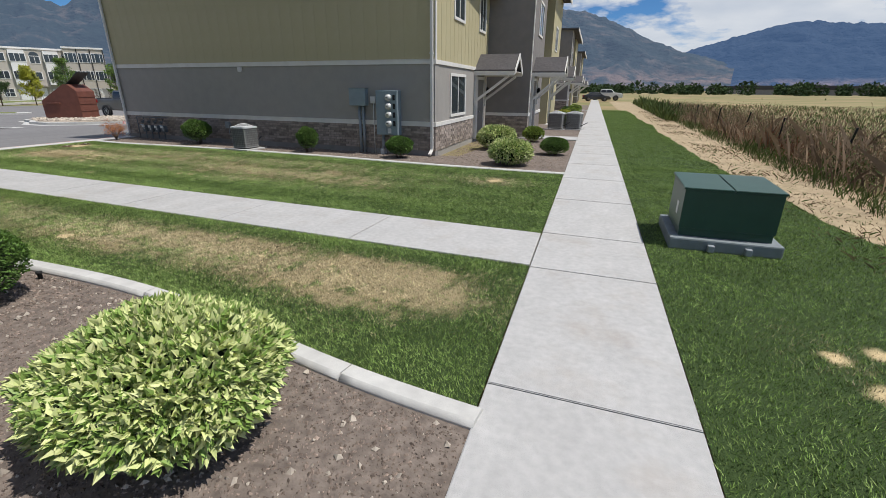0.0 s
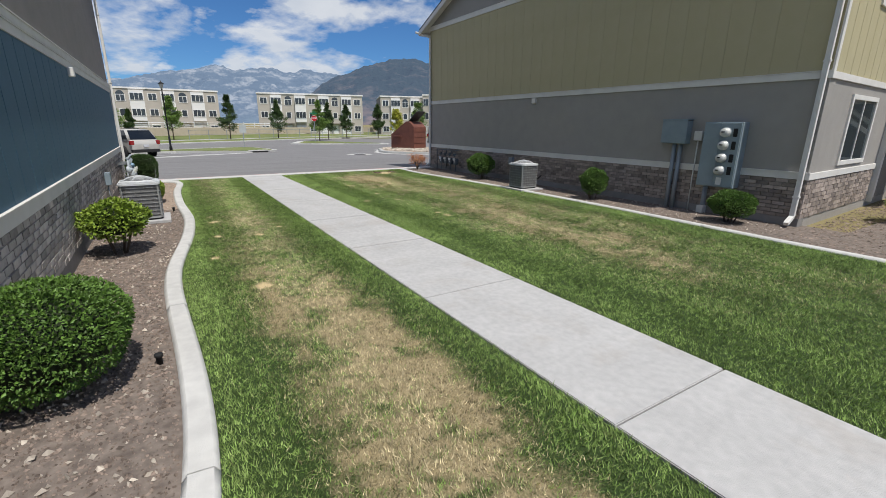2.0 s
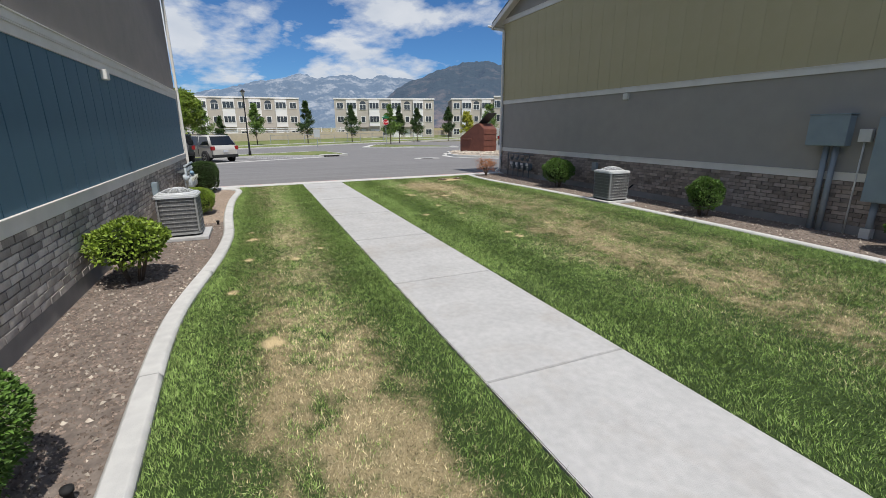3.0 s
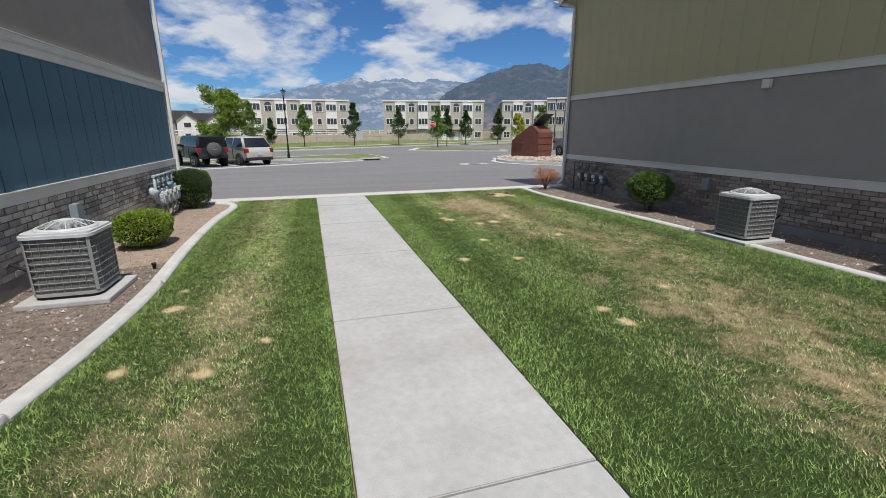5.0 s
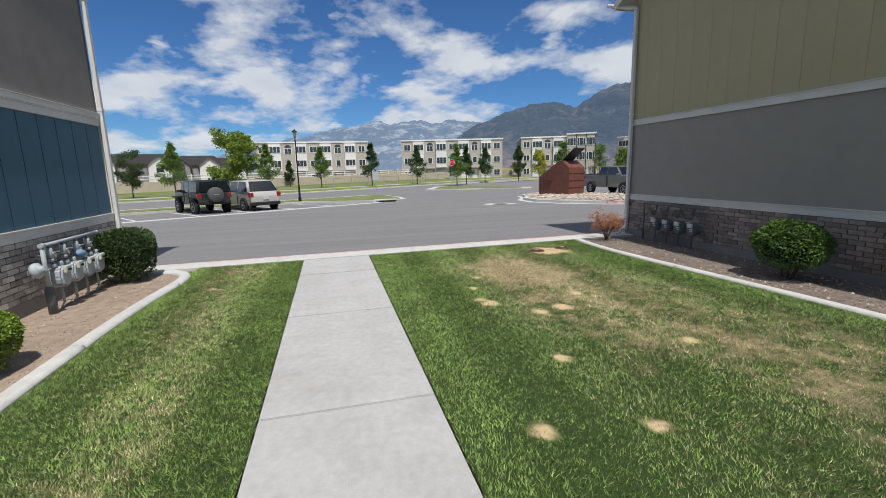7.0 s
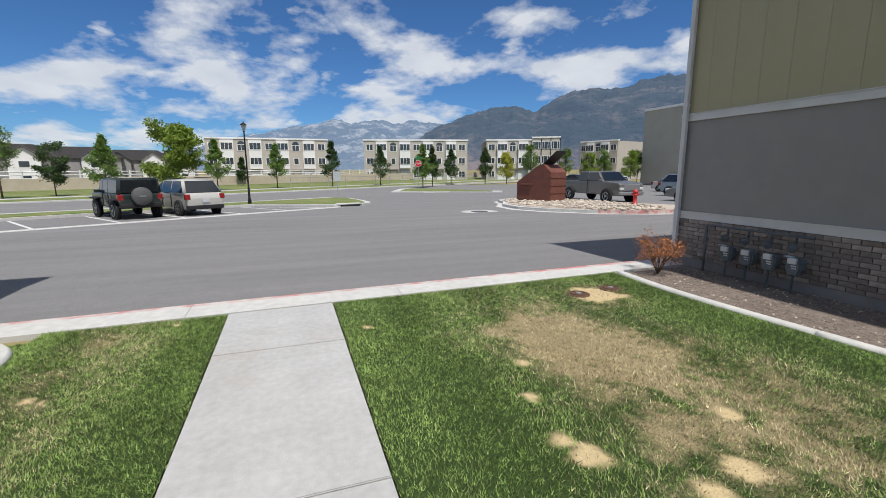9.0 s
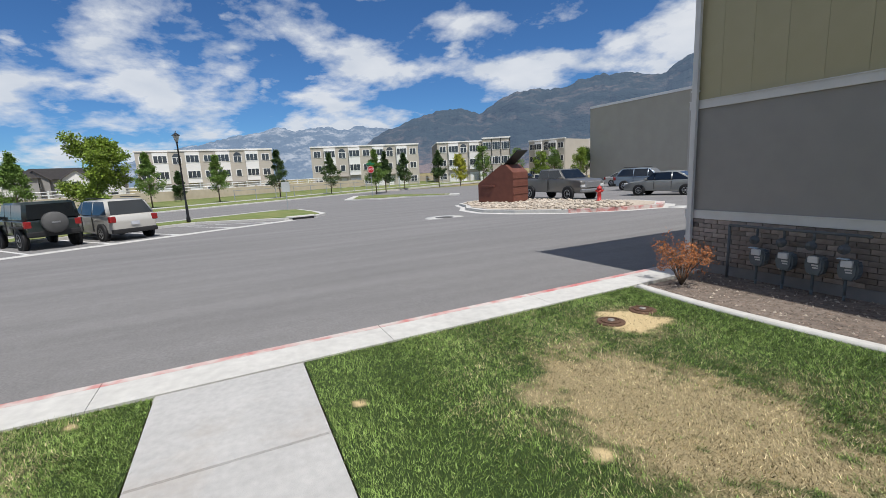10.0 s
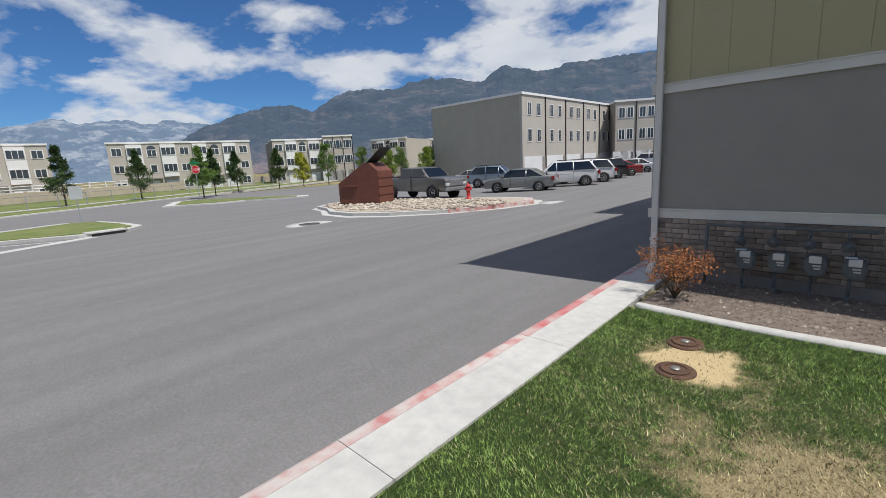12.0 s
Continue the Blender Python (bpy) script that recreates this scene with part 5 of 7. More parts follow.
def meter_rack(label, place, n, pitch):
    """Sunlit meters hung under a pale manifold that stands off the wall: x along the wall towards the walk, y out of it."""
    t = thing("gas_meter_rack", label, "gas meters", place)
    end = n * pitch + 0.02
    mani = part("manifold", pipe([(-0.10, 0.27, 0.83), (end, 0.27, 0.83)], 0.021, 12), GAS_SUNLIT, t)
    for x in (-0.10, end):
        part("end_cap", lathe([(0.028, -0.03), (0.03, 0.0), (0.028, 0.03)], 12, m=Matrix.Translation((x, 0.27, 0.83)) @ Matrix.Rotation(radians(90), 4, "Y")), GAS_SUNLIT, mani)
    part("riser", pipe([(end, 0.27, 0.83), (end, 0.27, 0.30)], 0.024, 12), GAS_SUNLIT, t)
    part("riser_sleeve", lathe([(0.05, -0.04), (0.05, 0.30), (0.03, 0.33)], 14, m=Matrix.Translation((end, 0.27, 0))), GAS_DK, t, "dark sleeve at the ground")
    reg = part("service_regulator", lathe([(0.03, -0.05), (0.085, -0.03), (0.095, 0.0), (0.085, 0.03), (0.04, 0.05), (0.03, 0.09)], 18, m=Matrix.Translation((end + 0.16, 0.27, 0.56)) @ Matrix.Rotation(radians(-75), 4, "X")), GAS_SUNLIT, t, "round pale regulator")
    part("vent", pipe([(end + 0.22, 0.27, 0.55), (end + 0.25, 0.27, 0.45)], 0.014), GAS_DK, reg)
    part("regulator_pipe", pipe([(end, 0.27, 0.55), (end + 0.10, 0.27, 0.55)], 0.022), GAS_SUNLIT, t)
    blue = mat("valve_blue", (0.13, 0.27, 0.42), (0.20, 0.32, 0.42), 10, 0.5)
    for i in range(n):
        x = 0.08 + i * pitch
        part("drop_pipe", pipe([(x + 0.10, 0.27, 0.83), (x + 0.10, 0.27, 0.60), (x + 0.06, 0.27, 0.56)], 0.017), GAS_DK, t)
        v = part("valve", lathe([(0.022, -0.06), (0.034, -0.05), (0.034, 0.05), (0.022, 0.06)], 12, m=Matrix.Translation((x + 0.10, 0.27, 0.72))), GAS_SUNLIT, t)
        part("valve_key", bx(x + 0.075, x + 0.125, 0.305, 0.325, 0.71, 0.73, 0.004), GAS_SUNLIT, v)
        part("pipe_union", lathe([(0.03, -0.02), (0.036, 0.0), (0.03, 0.02)], 8, m=Matrix.Translation((x + 0.10, 0.27, 0.63))), GAS_SUNLIT, t)
        body = part("meter", profile_y([(x - 0.11, 0.40), (x - 0.09, 0.31), (x - 0.04, 0.27), (x + 0.04, 0.27), (x + 0.09, 0.31), (x + 0.11, 0.40), (x + 0.10, 0.50), (x + 0.06, 0.54), (x - 0.06, 0.54), (x - 0.10, 0.50)], 0.20, 0.36, bevel=0.022), GAS_SUNLIT, t, "pale grey gas meter")
        part("index_box", bx(x - 0.06, x + 0.06, 0.345, 0.395, 0.45, 0.54, 0.014), mat("cream_index", (0.56, 0.57, 0.50), (0.48, 0.49, 0.43), 12, 0.5), body, "cream dial cover")
        part("dial_window", bx(x - 0.04, x + 0.03, 0.3955, 0.3975, 0.475, 0.50), DARK, body)
        for sx in (-0.075, 0.075):
            part("swivel", lathe([(0.026, -0.03), (0.033, -0.01), (0.033, 0.02), (0.024, 0.035)], 10, m=Matrix.Translation((x + sx, 0.27, 0.555))), GAS_SUNLIT, body)
        part("house_pipe", pipe([(x - 0.075, 0.27, 0.58), (x - 0.10, 0.22, 0.66), (x - 0.10, 0.03, 0.66)], 0.016), GAS_DK, t)
        part("support_leg", pipe([(x - 0.02, 0.27, 0.27), (x - 0.02, 0.27, 0.06), (x - 0.02, 0.22, -0.03)], 0.015), GAS_SUNLIT, t)
        if i == 1:
            part("valve_wrap", lathe([(0.03, -0.08), (0.055, -0.04), (0.05, 0.03), (0.03, 0.07)], 10, m=Matrix.Translation((x + 0.09, 0.31, 0.61)) @ Matrix.Rotation(radians(62), 4, "Y")), blue, t, "bright blue wrapped valve")
    return t


meter_rack("rack of pale grey gas meters under a manifold, blue valve", Matrix.Translation((-14.92, 0.985, 0)), 4, 0.29)

# ---- transformer ----
TGREEN = mat("transformer_green", (0.022, 0.070, 0.050), (0.017, 0.056, 0.040), 4, 0.38, 0.04, 40, spec=0.5)
t = thing("transformer", "dark green steel transformer cabinet on a concrete base", "transformer", pose(2.10, 5.42, -0.015, 0, 0, 2.5))
part("base", bx(-0.10, 1.10, -0.10, 1.02, 0, 0.15, 0.02), mat("transformer_base", (0.21, 0.24, 0.25), (0.17, 0.19, 0.20), 8, 0.7), t, "grey moulded base")
part("lower_cabinet", bx(0.0, 1.0, 0.02, 0.95, 0.15, 0.25, 0.008), TGREEN, t)
part("cabinet", bx(-0.012, 1.012, 0.0, 0.90, 0.252, 0.725, 0.008), TGREEN, t)
for x0, x1 in ((-0.03, 0.498), (0.508, 1.03)):
    bm = bmesh.new()
    vs = [bm.verts.new(p) for p in ((x0, -0.02, 0.727), (x1, -0.02, 0.727), (x1, 0.93, 0.755), (x0, 0.93, 0.755), (x0, -0.02, 0.752), (x1, -0.02, 0.752), (x1, 0.93, 0.785), (x0, 0.93, 0.785))]
    for q in ((3, 2, 1, 0), (4, 5, 6, 7), (0, 1, 5, 4), (1, 2, 6, 5), (2, 3, 7, 6), (3, 0, 4, 7)):
        bm.faces.new([vs[i] for i in q])
    bmesh.ops.bevel(bm, geom=list(bm.edges), offset=0.006, segments=2, affect="EDGES")
    part("lid", bm, TGREEN, t)
part("warning_label", bx(-0.0165, -0.0125, 0.25, 0.36, 0.36, 0.52), WHITE_PL, t, "faded white warning label")
for x in (0.35, 0.74):
    part("lifting_lug", bx(x - 0.035, x + 0.035, -0.17, -0.10, 0.02, 0.10, 0.01), METAL_GREY, t)

# ---- irrigation covers ----
RUST = mat("rusty_iron", (0.17, 0.095, 0.060), (0.10, 0.062, 0.045), 20, 0.8, 0.5, 90, metal=0.3)
for x, y in ((-15.28, 8.46), (-15.37, 9.06)):
    t = thing("manhole_cover", "round rusty iron utility cover in bare soil", "manhole cover", pose(x, y, -0.01), "utility covers")
    part("ring", lathe([(0.15, -0.03), (0.15, 0.012), (0.127, 0.014)], 32), RUST, t)
    part("lid", lathe([(0.124, 0.0), (0.124, 0.016), (0.06, 0.020), (0.0, 0.02)], 32), RUST, t)
    part("hub", lathe([(0.04, 0.02), (0.035, 0.032), (0.0, 0.034)], 14), mat("bare_steel", (0.38, 0.36, 0.33), (0.3, 0.28, 0.26), 10, 0.45, metal=0.6), t, "worn steel hub")
    for i in range(14):
        a = i * 2 * math.pi / 14
        part("rib", bx(-0.012, 0.012, -0.02, 0.02, 0.018, 0.026), RUST, t, m=Matrix.Rotation(a, 4, "Z") @ Matrix.Translation((0.095, 0, 0)))
for x, y in ((-10.55, 2.05), (-4.0, 1.82), (-1.95, 1.72)):
    t = thing("sprinkler", "small black sprinkler head in mulch", "sprinkler", pose(x, y, -0.02), "sprinkler heads")
    part("stem", lathe([(0.02, 0.0), (0.02, 0.06), (0.028, 0.062), (0.028, 0.085), (0.0, 0.09)], 12), DARK, t)

# ---- the lot: stalls, planters, islands ----
LINE_D, HEAD_D = Vector((-0.53, 0.848)), Vector((-0.848, -0.53))
LOT0 = Vector((-31.8, -0.45))


def lot(lat, dep):
    p = LOT0 + LINE_D * lat + HEAD_D * dep
    return (p.x, p.y)


def lot_sheet(name, outline, lift, thick, material, label, category, bevel=0.0, parent=None):
    """A slab that follows the fall of the lot."""
    bm = prism(outline, 0, 1, bevel=0)
    for v in bm.verts:
        base = float(road_z(v.co.x))
        v.co.z = base + lift if v.co.z > 0.5 else base + lift - thick
    if parent is not None:
        return part(name, bm, material, parent)
    return structure(name, bm, material, label, category)



def lot_strip(name, lat0, lat1, dep0, dep1, lift, material, label, category):
    """A long strip along the stalls' line, in short lengths that follow the fall of the lot, with a skirt down its sides."""
    n, m_ = max(int((lat1 - lat0) / 3), 1), max(int((dep1 - dep0) / 6), 1)
    bm = bmesh.new()
    rows2 = []
    for i in range(n + 1):
        row = []
        for j in range(-1, m_ + 2):
            x, y = lot(lat0 + (lat1 - lat0) * i / n, dep0 + (dep1 - dep0) * min(max(j, 0), m_) / m_)
            row.append(bm.verts.new((x, y, float(road_z(x)) + (lift if 0 <= j <= m_ else -0.2))))
        rows2.append(row)
    for a, b in zip(rows2, rows2[1:]):
        for j in range(len(a) - 1):
            bm.faces.new((a[j], b[j], b[j + 1], a[j + 1]))
    bmesh.ops.recalc_face_normals(bm, faces=bm.faces)
    return structure(name, bm, material, label, category)


GRASS_FAR = mat("verge_grass", (0.10, 0.155, 0.035), (0.20, 0.20, 0.075), 0.9, 0.95, 0.6, 30, big=0.25)
lot_strip("gutter_strip", -22, 9.6, -0.32, 0.32, 0.008, CURB, "pale concrete gutter strip along the parking stalls", "gutter")
for k in (-11.7, -9.1, -6.5, -3.9, -1.25, 1.2, 3.75, 6.3):
    lot_sheet("stall_line", [lot(k - 0.06, 0.23), lot(k + 0.06, 0.23), lot(k + 0.06, 5.4), lot(k - 0.06, 5.4)], 0.004, 0.05, LINE, "white painted parking stall line", "road marking")
lot_sheet("stall_line", [lot(8.6, 0.3), lot(8.72, 0.3), lot(6.7, 5.3), lot(6.58, 5.3)], 0.004, 0.05, LINE, "white painted parking stall line", "road marking")
planter = [lot(5.2, 5.6), lot(7.3, 5.6), lot(9.4, 0.4), lot(11.0, -0.3), lot(12.4, 0.4), lot(14.0, 3.0), lot(16.0, 7.0), lot(15.6, 9.6), lot(5.2, 9.6)]
lot_sheet("kerb_planter", planter, 0.13, 0.3, CURB, "pale concrete kerb round a grass planter", "kerb")
planter_in = [lot(5.2, 5.85), lot(7.5, 5.85), lot(9.7, 0.8), lot(11.0, 0.1), lot(12.1, 0.7), lot(13.7, 3.2), lot(15.6, 7.0), lot(15.3, 8.3), lot(5.2, 8.3)]
lot_sheet("verge_planter", planter_in, 0.16, 0.2, GRASS_FAR, "mown grass planter strip behind the parking stalls", "verge")
lot_strip("kerb_stalls", -30, 5.2, 5.6, 9.6, 0.13, CURB, "pale concrete kerb behind the parking stalls", "kerb")
lot_strip("verge_stalls", -30, 5.2, 5.85, 8.3, 0.16, GRASS_FAR, "mown grass strip behind the parking stalls", "verge")
lot_strip("pavement_planter", -30, 15.2, 8.31, 9.45, 0.145, CONCRETE, "pale concrete walk behind the stalls", "pavement")
isl = [(-58.8, 15.6), (-56.0, 18.6), (-55.6, 21.5), (-51.5, 25.6), (-53.5, 26.8), (-60, 25.0), (-66.5, 20.5), (-66.0, 18.4)]
lot_sheet("kerb_island", isl, 0.13, 0.3, CURB, "pale concrete kerb of a street island", "kerb")
cx, cy = sum(p[0] for p in isl) / 8, sum(p[1] for p in isl) / 8
lot_sheet("verge_island", [(cx + (x - cx) * 0.86, cy + (y - cy) * 0.84) for x, y in isl], 0.16, 0.2, GRASS_FAR, "mown grass on the street island", "verge")
lot_strip("verge_street", -60, 140, 27, 58, 0.10, GRASS_FAR, "mown grass verge across the street", "verge")
lot_strip("kerb_street", -60, 140, 26.3, 26.98, 0.11, CURB, "pale concrete kerb across the street", "kerb")
lot_strip("pavement_street", -60, 140, 33, 35, 0.12, CONCRETE, "pale concrete walk across the street", "pavement")

# storm drain in the planter's rounded end
t = thing("storm_drain", "dark storm drain slot under a concrete kerb lid", "storm drain", pose(0, 0, float(road_z(-37.3))))
# no opening is cut; a black block stands for the shade inside it
part("slot", prism([lot(9.75, 0.20), lot(10.85, -0.28), lot(10.90, -0.20), lot(9.80, 0.28)], 0.0, 0.115), DARK, t, "black block painted as the shaded drain opening")
part("lid", prism([lot(9.6, 0.27), lot(10.95, -0.33), lot(11.2, 0.25), lot(9.85, 0.85)], 0.118, 0.168, bevel=0.01), CURB, t, "pale concrete lid")

# rock island with rounded ends
ring = [(-34.6, 17.2), (-32.6, 16.1), (-30.3, 15.8), (-28.4, 16.3), (-26.3, 17.6), (-25.1, 19.4), (-24.6, 21.2), (-25.6, 22.6), (-27.6, 23.2), (-31.0, 22.6), (-34.5, 22.4), (-37.3, 21.6), (-38.0, 19.4), (-36.6, 17.8)]
lot_sheet("gutter_island", [(p[0] + (p[0] + 31) * 0.06, p[1] + (p[1] - 19.4) * 0.11) for p in ring], 0.01, 0.1, CURB, "pale concrete gutter round the rock island", "gutter")
isle = lot_sheet("kerb_rock_island", ring, 0.15, 0.35, CURB, "pale concrete kerb of a rock island, partly painted red", "kerb")
red = [ring[4], ring[5], ring[6], ring[7]]
outl = [(-31 + (x + 31) * 1.004, 19.4 + (y - 19.4) * 1.008) for x, y in red] + [(-31 + (x + 31) * 0.965, 19.4 + (y - 19.4) * 0.93) for x, y in red[::-1]]
lot_sheet("painted_edge", outl, 0.155, 0.2, KERB_RED, "", "", parent=isle)["label"] = "worn red kerb paint"
inner = [(-31 + (x + 31) * 0.955, 19.4 + (y - 19.4) * 0.91) for x, y in ring]
PEBBLE_BED = mat("pebble_bed", (0.50, 0.43, 0.35), (0.36, 0.30, 0.24), 9, 0.95, 0.8, 25)
lot_sheet("bed_rock_island", inner, 0.17, 0.2, PEBBLE_BED, "bed of pale landscaping rock", "planting bed")
rng = np.random.default_rng(5)
bm = bmesh.new()
n = 0
while n < 850:
    x, y = -38 + 13.5 * rng.random(), 16 + 7 * rng.random()
    if ((x + 31) / 6.0) ** 2 + ((y - 19.4) / 2.75) ** 2 > 1:
        continue
    s = 0.035 + 0.065 * rng.random()
    q = Matrix.Translation((x, y, float(road_z(x)) + 0.18 + s * 0.25)) @ Matrix.Rotation(rng.random() * 6.28, 4, "Z") @ Matrix.Diagonal((s * 1.3, s, s * 0.7, 1))
    bmesh.ops.create_icosphere(bm, subdivisions=1, radius=1.0, matrix=q)
    n += 1
tagged(part("rocks", bm, STONE), "pale round landscaping rocks", "rocks", kind="stuff")

# street iron
t = thing("manhole_cover", "round iron street cover in a concrete collar", "manhole cover", pose(-29.9, 13.5, float(road_z(-29.9))))
part("collar", lathe([(0.9, -0.03), (0.9, 0.008), (0.45, 0.009)], 32), CURB, t, "pale concrete collar")
part("lid", lathe([(0.42, 0.0), (0.42, 0.014), (0.0, 0.016)], 24), mat("street_iron", (0.12, 0.115, 0.11), (0.09, 0.085, 0.08), 15, 0.6, 0.3, 60, metal=0.5), t)
t = thing("manhole_cover", "round valve cover in a concrete collar", "manhole cover", pose(-23.9, 21.8, float(road_z(-23.9))))
part("collar", lathe([(0.7, -0.03), (0.7, 0.008), (0.2, 0.009)], 28), CURB, t, "pale concrete collar")

# brown refuse container
BROWN = mat("brown_container_paint", (0.165, 0.062, 0.042), (0.125, 0.046, 0.033), 3, 0.6, 0.08, 30)
t = thing("dumpster", "brown steel refuse container shaped like a shed, lid open", "dumpster", pose(-34.3, 19.6, float(road_z(-35)) + 0.17, 0, 0, 19.5))
part("body", profile_y([(-1.3, 0.06), (1.3, 0.06), (1.3, 1.75), (0.75, 2.2), (0.45, 2.2), (-1.3, 1.15)], -0.75, 0.75, bevel=0.02), BROWN, t)
for x in (-1.1, 1.1):
    part("skid", bx(x - 0.1, x + 0.1, -0.75, 0.75, 0.0, 0.06), DARK, t)
for z in (0.5, 0.95, 1.4):
    part("side_rib", bx(1.302, 1.335, -0.74, 0.74, z, z + 0.07), BROWN, t)
part("fork_sleeve", bx(-1.0, 0.0, -0.83, -0.75, 0.95, 1.06, 0.01), BROWN, t, "paler brown steel fork sleeve")
bm = bx(-0.0, 1.25, -0.5, 0.5, 0, 0.05, 0.01)
bm.transform(Matrix.Translation((0.5, 0, 2.18)) @ Matrix.Rotation(radians(-38), 4, "Y"))
part("lid", bm, mat("black_plastic", (0.02, 0.022, 0.022), (0.014, 0.015, 0.015), 6, 0.5), t, "open black plastic lid")

# hydrant
HRED = mat("hydrant_red", (0.50, 0.035, 0.035), (0.40, 0.03, 0.03), 6, 0.45)
t = thing("fire_hydrant", "red cast iron fire hydrant on the rock island", "fire hydrant", pose(-28.9, 21.95, float(road_z(-28.9)) + 0.16))
part("barrel", lathe([(0.15, 0.0), (0.15, 0.04), (0.10, 0.05), (0.10, 0.45), (0.14, 0.47), (0.14, 0.51), (0.11, 0.52), (0.11, 0.60)], 18), HRED, t)
part("bonnet", lathe([(0.135, 0.60), (0.13, 0.66), (0.09, 0.73), (0.035, 0.76), (0.035, 0.82), (0.0, 0.825)], 18), HRED, t)
for a in (0, 90, 180):
    m = Matrix.Translation((0, 0, 0.52)) @ Matrix.Rotation(radians(a + 30), 4, "Z") @ Matrix.Rotation(radians(90), 4, "Y")
    part("outlet_cap", lathe([(0.055, 0.08), (0.07, 0.10), (0.07, 0.17), (0.025, 0.18), (0.025, 0.21)], 12, m=m), HRED, t)

# lamp and signs
BLACK = mat("black_paint", (0.012, 0.012, 0.013), (0.009, 0.009, 0.010), 5, 0.4)
t = thing("street_lamp", "black lantern street lamp on a fluted post", "street lamp", pose(-40.7, 2.47, float(road_z(-40.7)) + 0.14))
part("post", lathe([(0.11, 0.0), (0.11, 0.25), (0.075, 0.35), (0.07, 1.0), (0.05, 1.05), (0.04, 4.4), (0.07, 4.43), (0.04, 4.48)], 14), BLACK, t)
lan = part("lantern", lathe([(0.04, 4.48), (0.08, 4.52), (0.15, 4.80), (0.16, 4.82)], 8), mat("lantern_glass", (0.45, 0.46, 0.44), (0.35, 0.36, 0.35), 6, 0.2, spec=0.7), t, "clouded glass lantern")
part("roof", lathe([(0.22, 4.82), (0.19, 4.86), (0.08, 4.94), (0.03, 4.98), (0.02, 5.06)], 10), BLACK, lan)


def sign_post(name, label, x, y, h, category):
    t = thing(name, label, category, pose(x, y, float(road_z(x)) + 0.1, 0, 0, 0))
    part("post", bx(-0.03, 0.03, -0.03, 0.03, 0, h, 0.004), METAL_GREY, t)
    return t


def text_part(words, size, material, parent, m):
    cu = bpy.data.curves.new("lettering", "FONT")
    cu.body, cu.size, cu.align_x, cu.align_y, cu.extrude = words, size, "CENTER", "CENTER", 0.002
    tmp = bpy.data.objects.new("tmp", cu)
    scene.collection.objects.link(tmp)
    me = bpy.data.meshes.new_from_object(tmp.evaluated_get(bpy.context.evaluated_depsgraph_get()))
    bpy.data.objects.remove(tmp)
    me.materials.clear()
    me.materials.append(material)
    ob = new("lettering", me)
    ob.parent = parent
    ob.matrix_basis = m
    return ob


SIGN_WHITE = mat("sign_white", (0.78, 0.78, 0.77), (0.72, 0.72, 0.71), 6, 0.4)
FACE = Matrix.Rotation(radians(76), 4, "Z") @ Matrix.Rotation(radians(90), 4, "X")
t = sign_post("stop_sign", "red octagonal stop sign on a steel post", -62.6, 19.9, 3.45, "traffic sign")
oct_ = [(0.41 * math.cos(radians(22.5 + 45 * i)), 0.41 * math.sin(radians(22.5 + 45 * i))) for i in range(8)]
rim = part("sign_face", prism(oct_, 0.0, 0.012), SIGN_WHITE, t, "white sign border", Matrix.Translation((0.05, 0, 3.15)) @ FACE)
part("red_field", prism([(x * 0.93, y * 0.93) for x, y in oct_], 0.014, 0.02), mat("sign_red", (0.55, 0.025, 0.03), (0.48, 0.02, 0.025), 6, 0.4), rim, "red octagon")
text_part("STOP", 0.30, SIGN_WHITE, rim, Matrix.Translation((0, 0, 0.024)))
for zz3, a in ((3.72, 0), (3.92, 70)):
    part("street_blade", bx(-0.45, 0.45, -0.008, 0.008, zz3, zz3 + 0.16), mat("sign_green", (0.02, 0.20, 0.09), (0.018, 0.17, 0.08), 6, 0.4), t, "green street name blade", Matrix.Rotation(radians(76 + a), 4, "Z"))
t = sign_post("parking_sign", "small pale sign on a thin post in the planter", -47.2, 8.6, 1.7, "traffic sign")
part("sign_face", prism([(-0.3, -0.38), (0.3, -0.38), (0.3, 0.38), (-0.3, 0.38)], 0, 0.012), mat("sign_back", (0.45, 0.47, 0.48), (0.4, 0.42, 0.43), 6, 0.5), t, "", Matrix.Translation((0.04, 0, 1.75)) @ FACE)

# ---- vehicles ----
TYRE = mat("tyre_rubber", (0.018, 0.018, 0.018), (0.012, 0.012, 0.012), 20, 0.85)
RIM = mat("alloy_rim", (0.50, 0.50, 0.50), (0.42, 0.42, 0.42), 10, 0.35, metal=0.8)
CAR_GLASS = mat("car_glass", (0.012, 0.015, 0.017), (0.010, 0.012, 0.013), 2, 0.05, spec=0.9)
TRIM_BLACK = mat("black_trim", (0.022, 0.022, 0.023), (0.016, 0.016, 0.017), 10, 0.6)
TAIL = mat("tail_lamp_red", (0.28, 0.012, 0.012), (0.20, 0.010, 0.010), 10, 0.2, spec=0.7)
HEADL = mat("head_lamp", (0.62, 0.63, 0.63), (0.50, 0.51, 0.51), 14, 0.15, spec=0.8)
PLATE = mat("number_plate", (0.55, 0.56, 0.58), (0.45, 0.46, 0.50), 14, 0.4)


def paint(name, c, metal=0.35, rough=0.28):
    m = mat(name, c, tuple(v * 0.93 for v in c), 2, rough, big=0.03, metal=metal, spec=0.6)
    b = m.node_tree.nodes["Principled BSDF"]
    b.inputs["Coat Weight"].default_value, b.inputs["Coat Roughness"].default_value = 0.6, 0.05
    return m


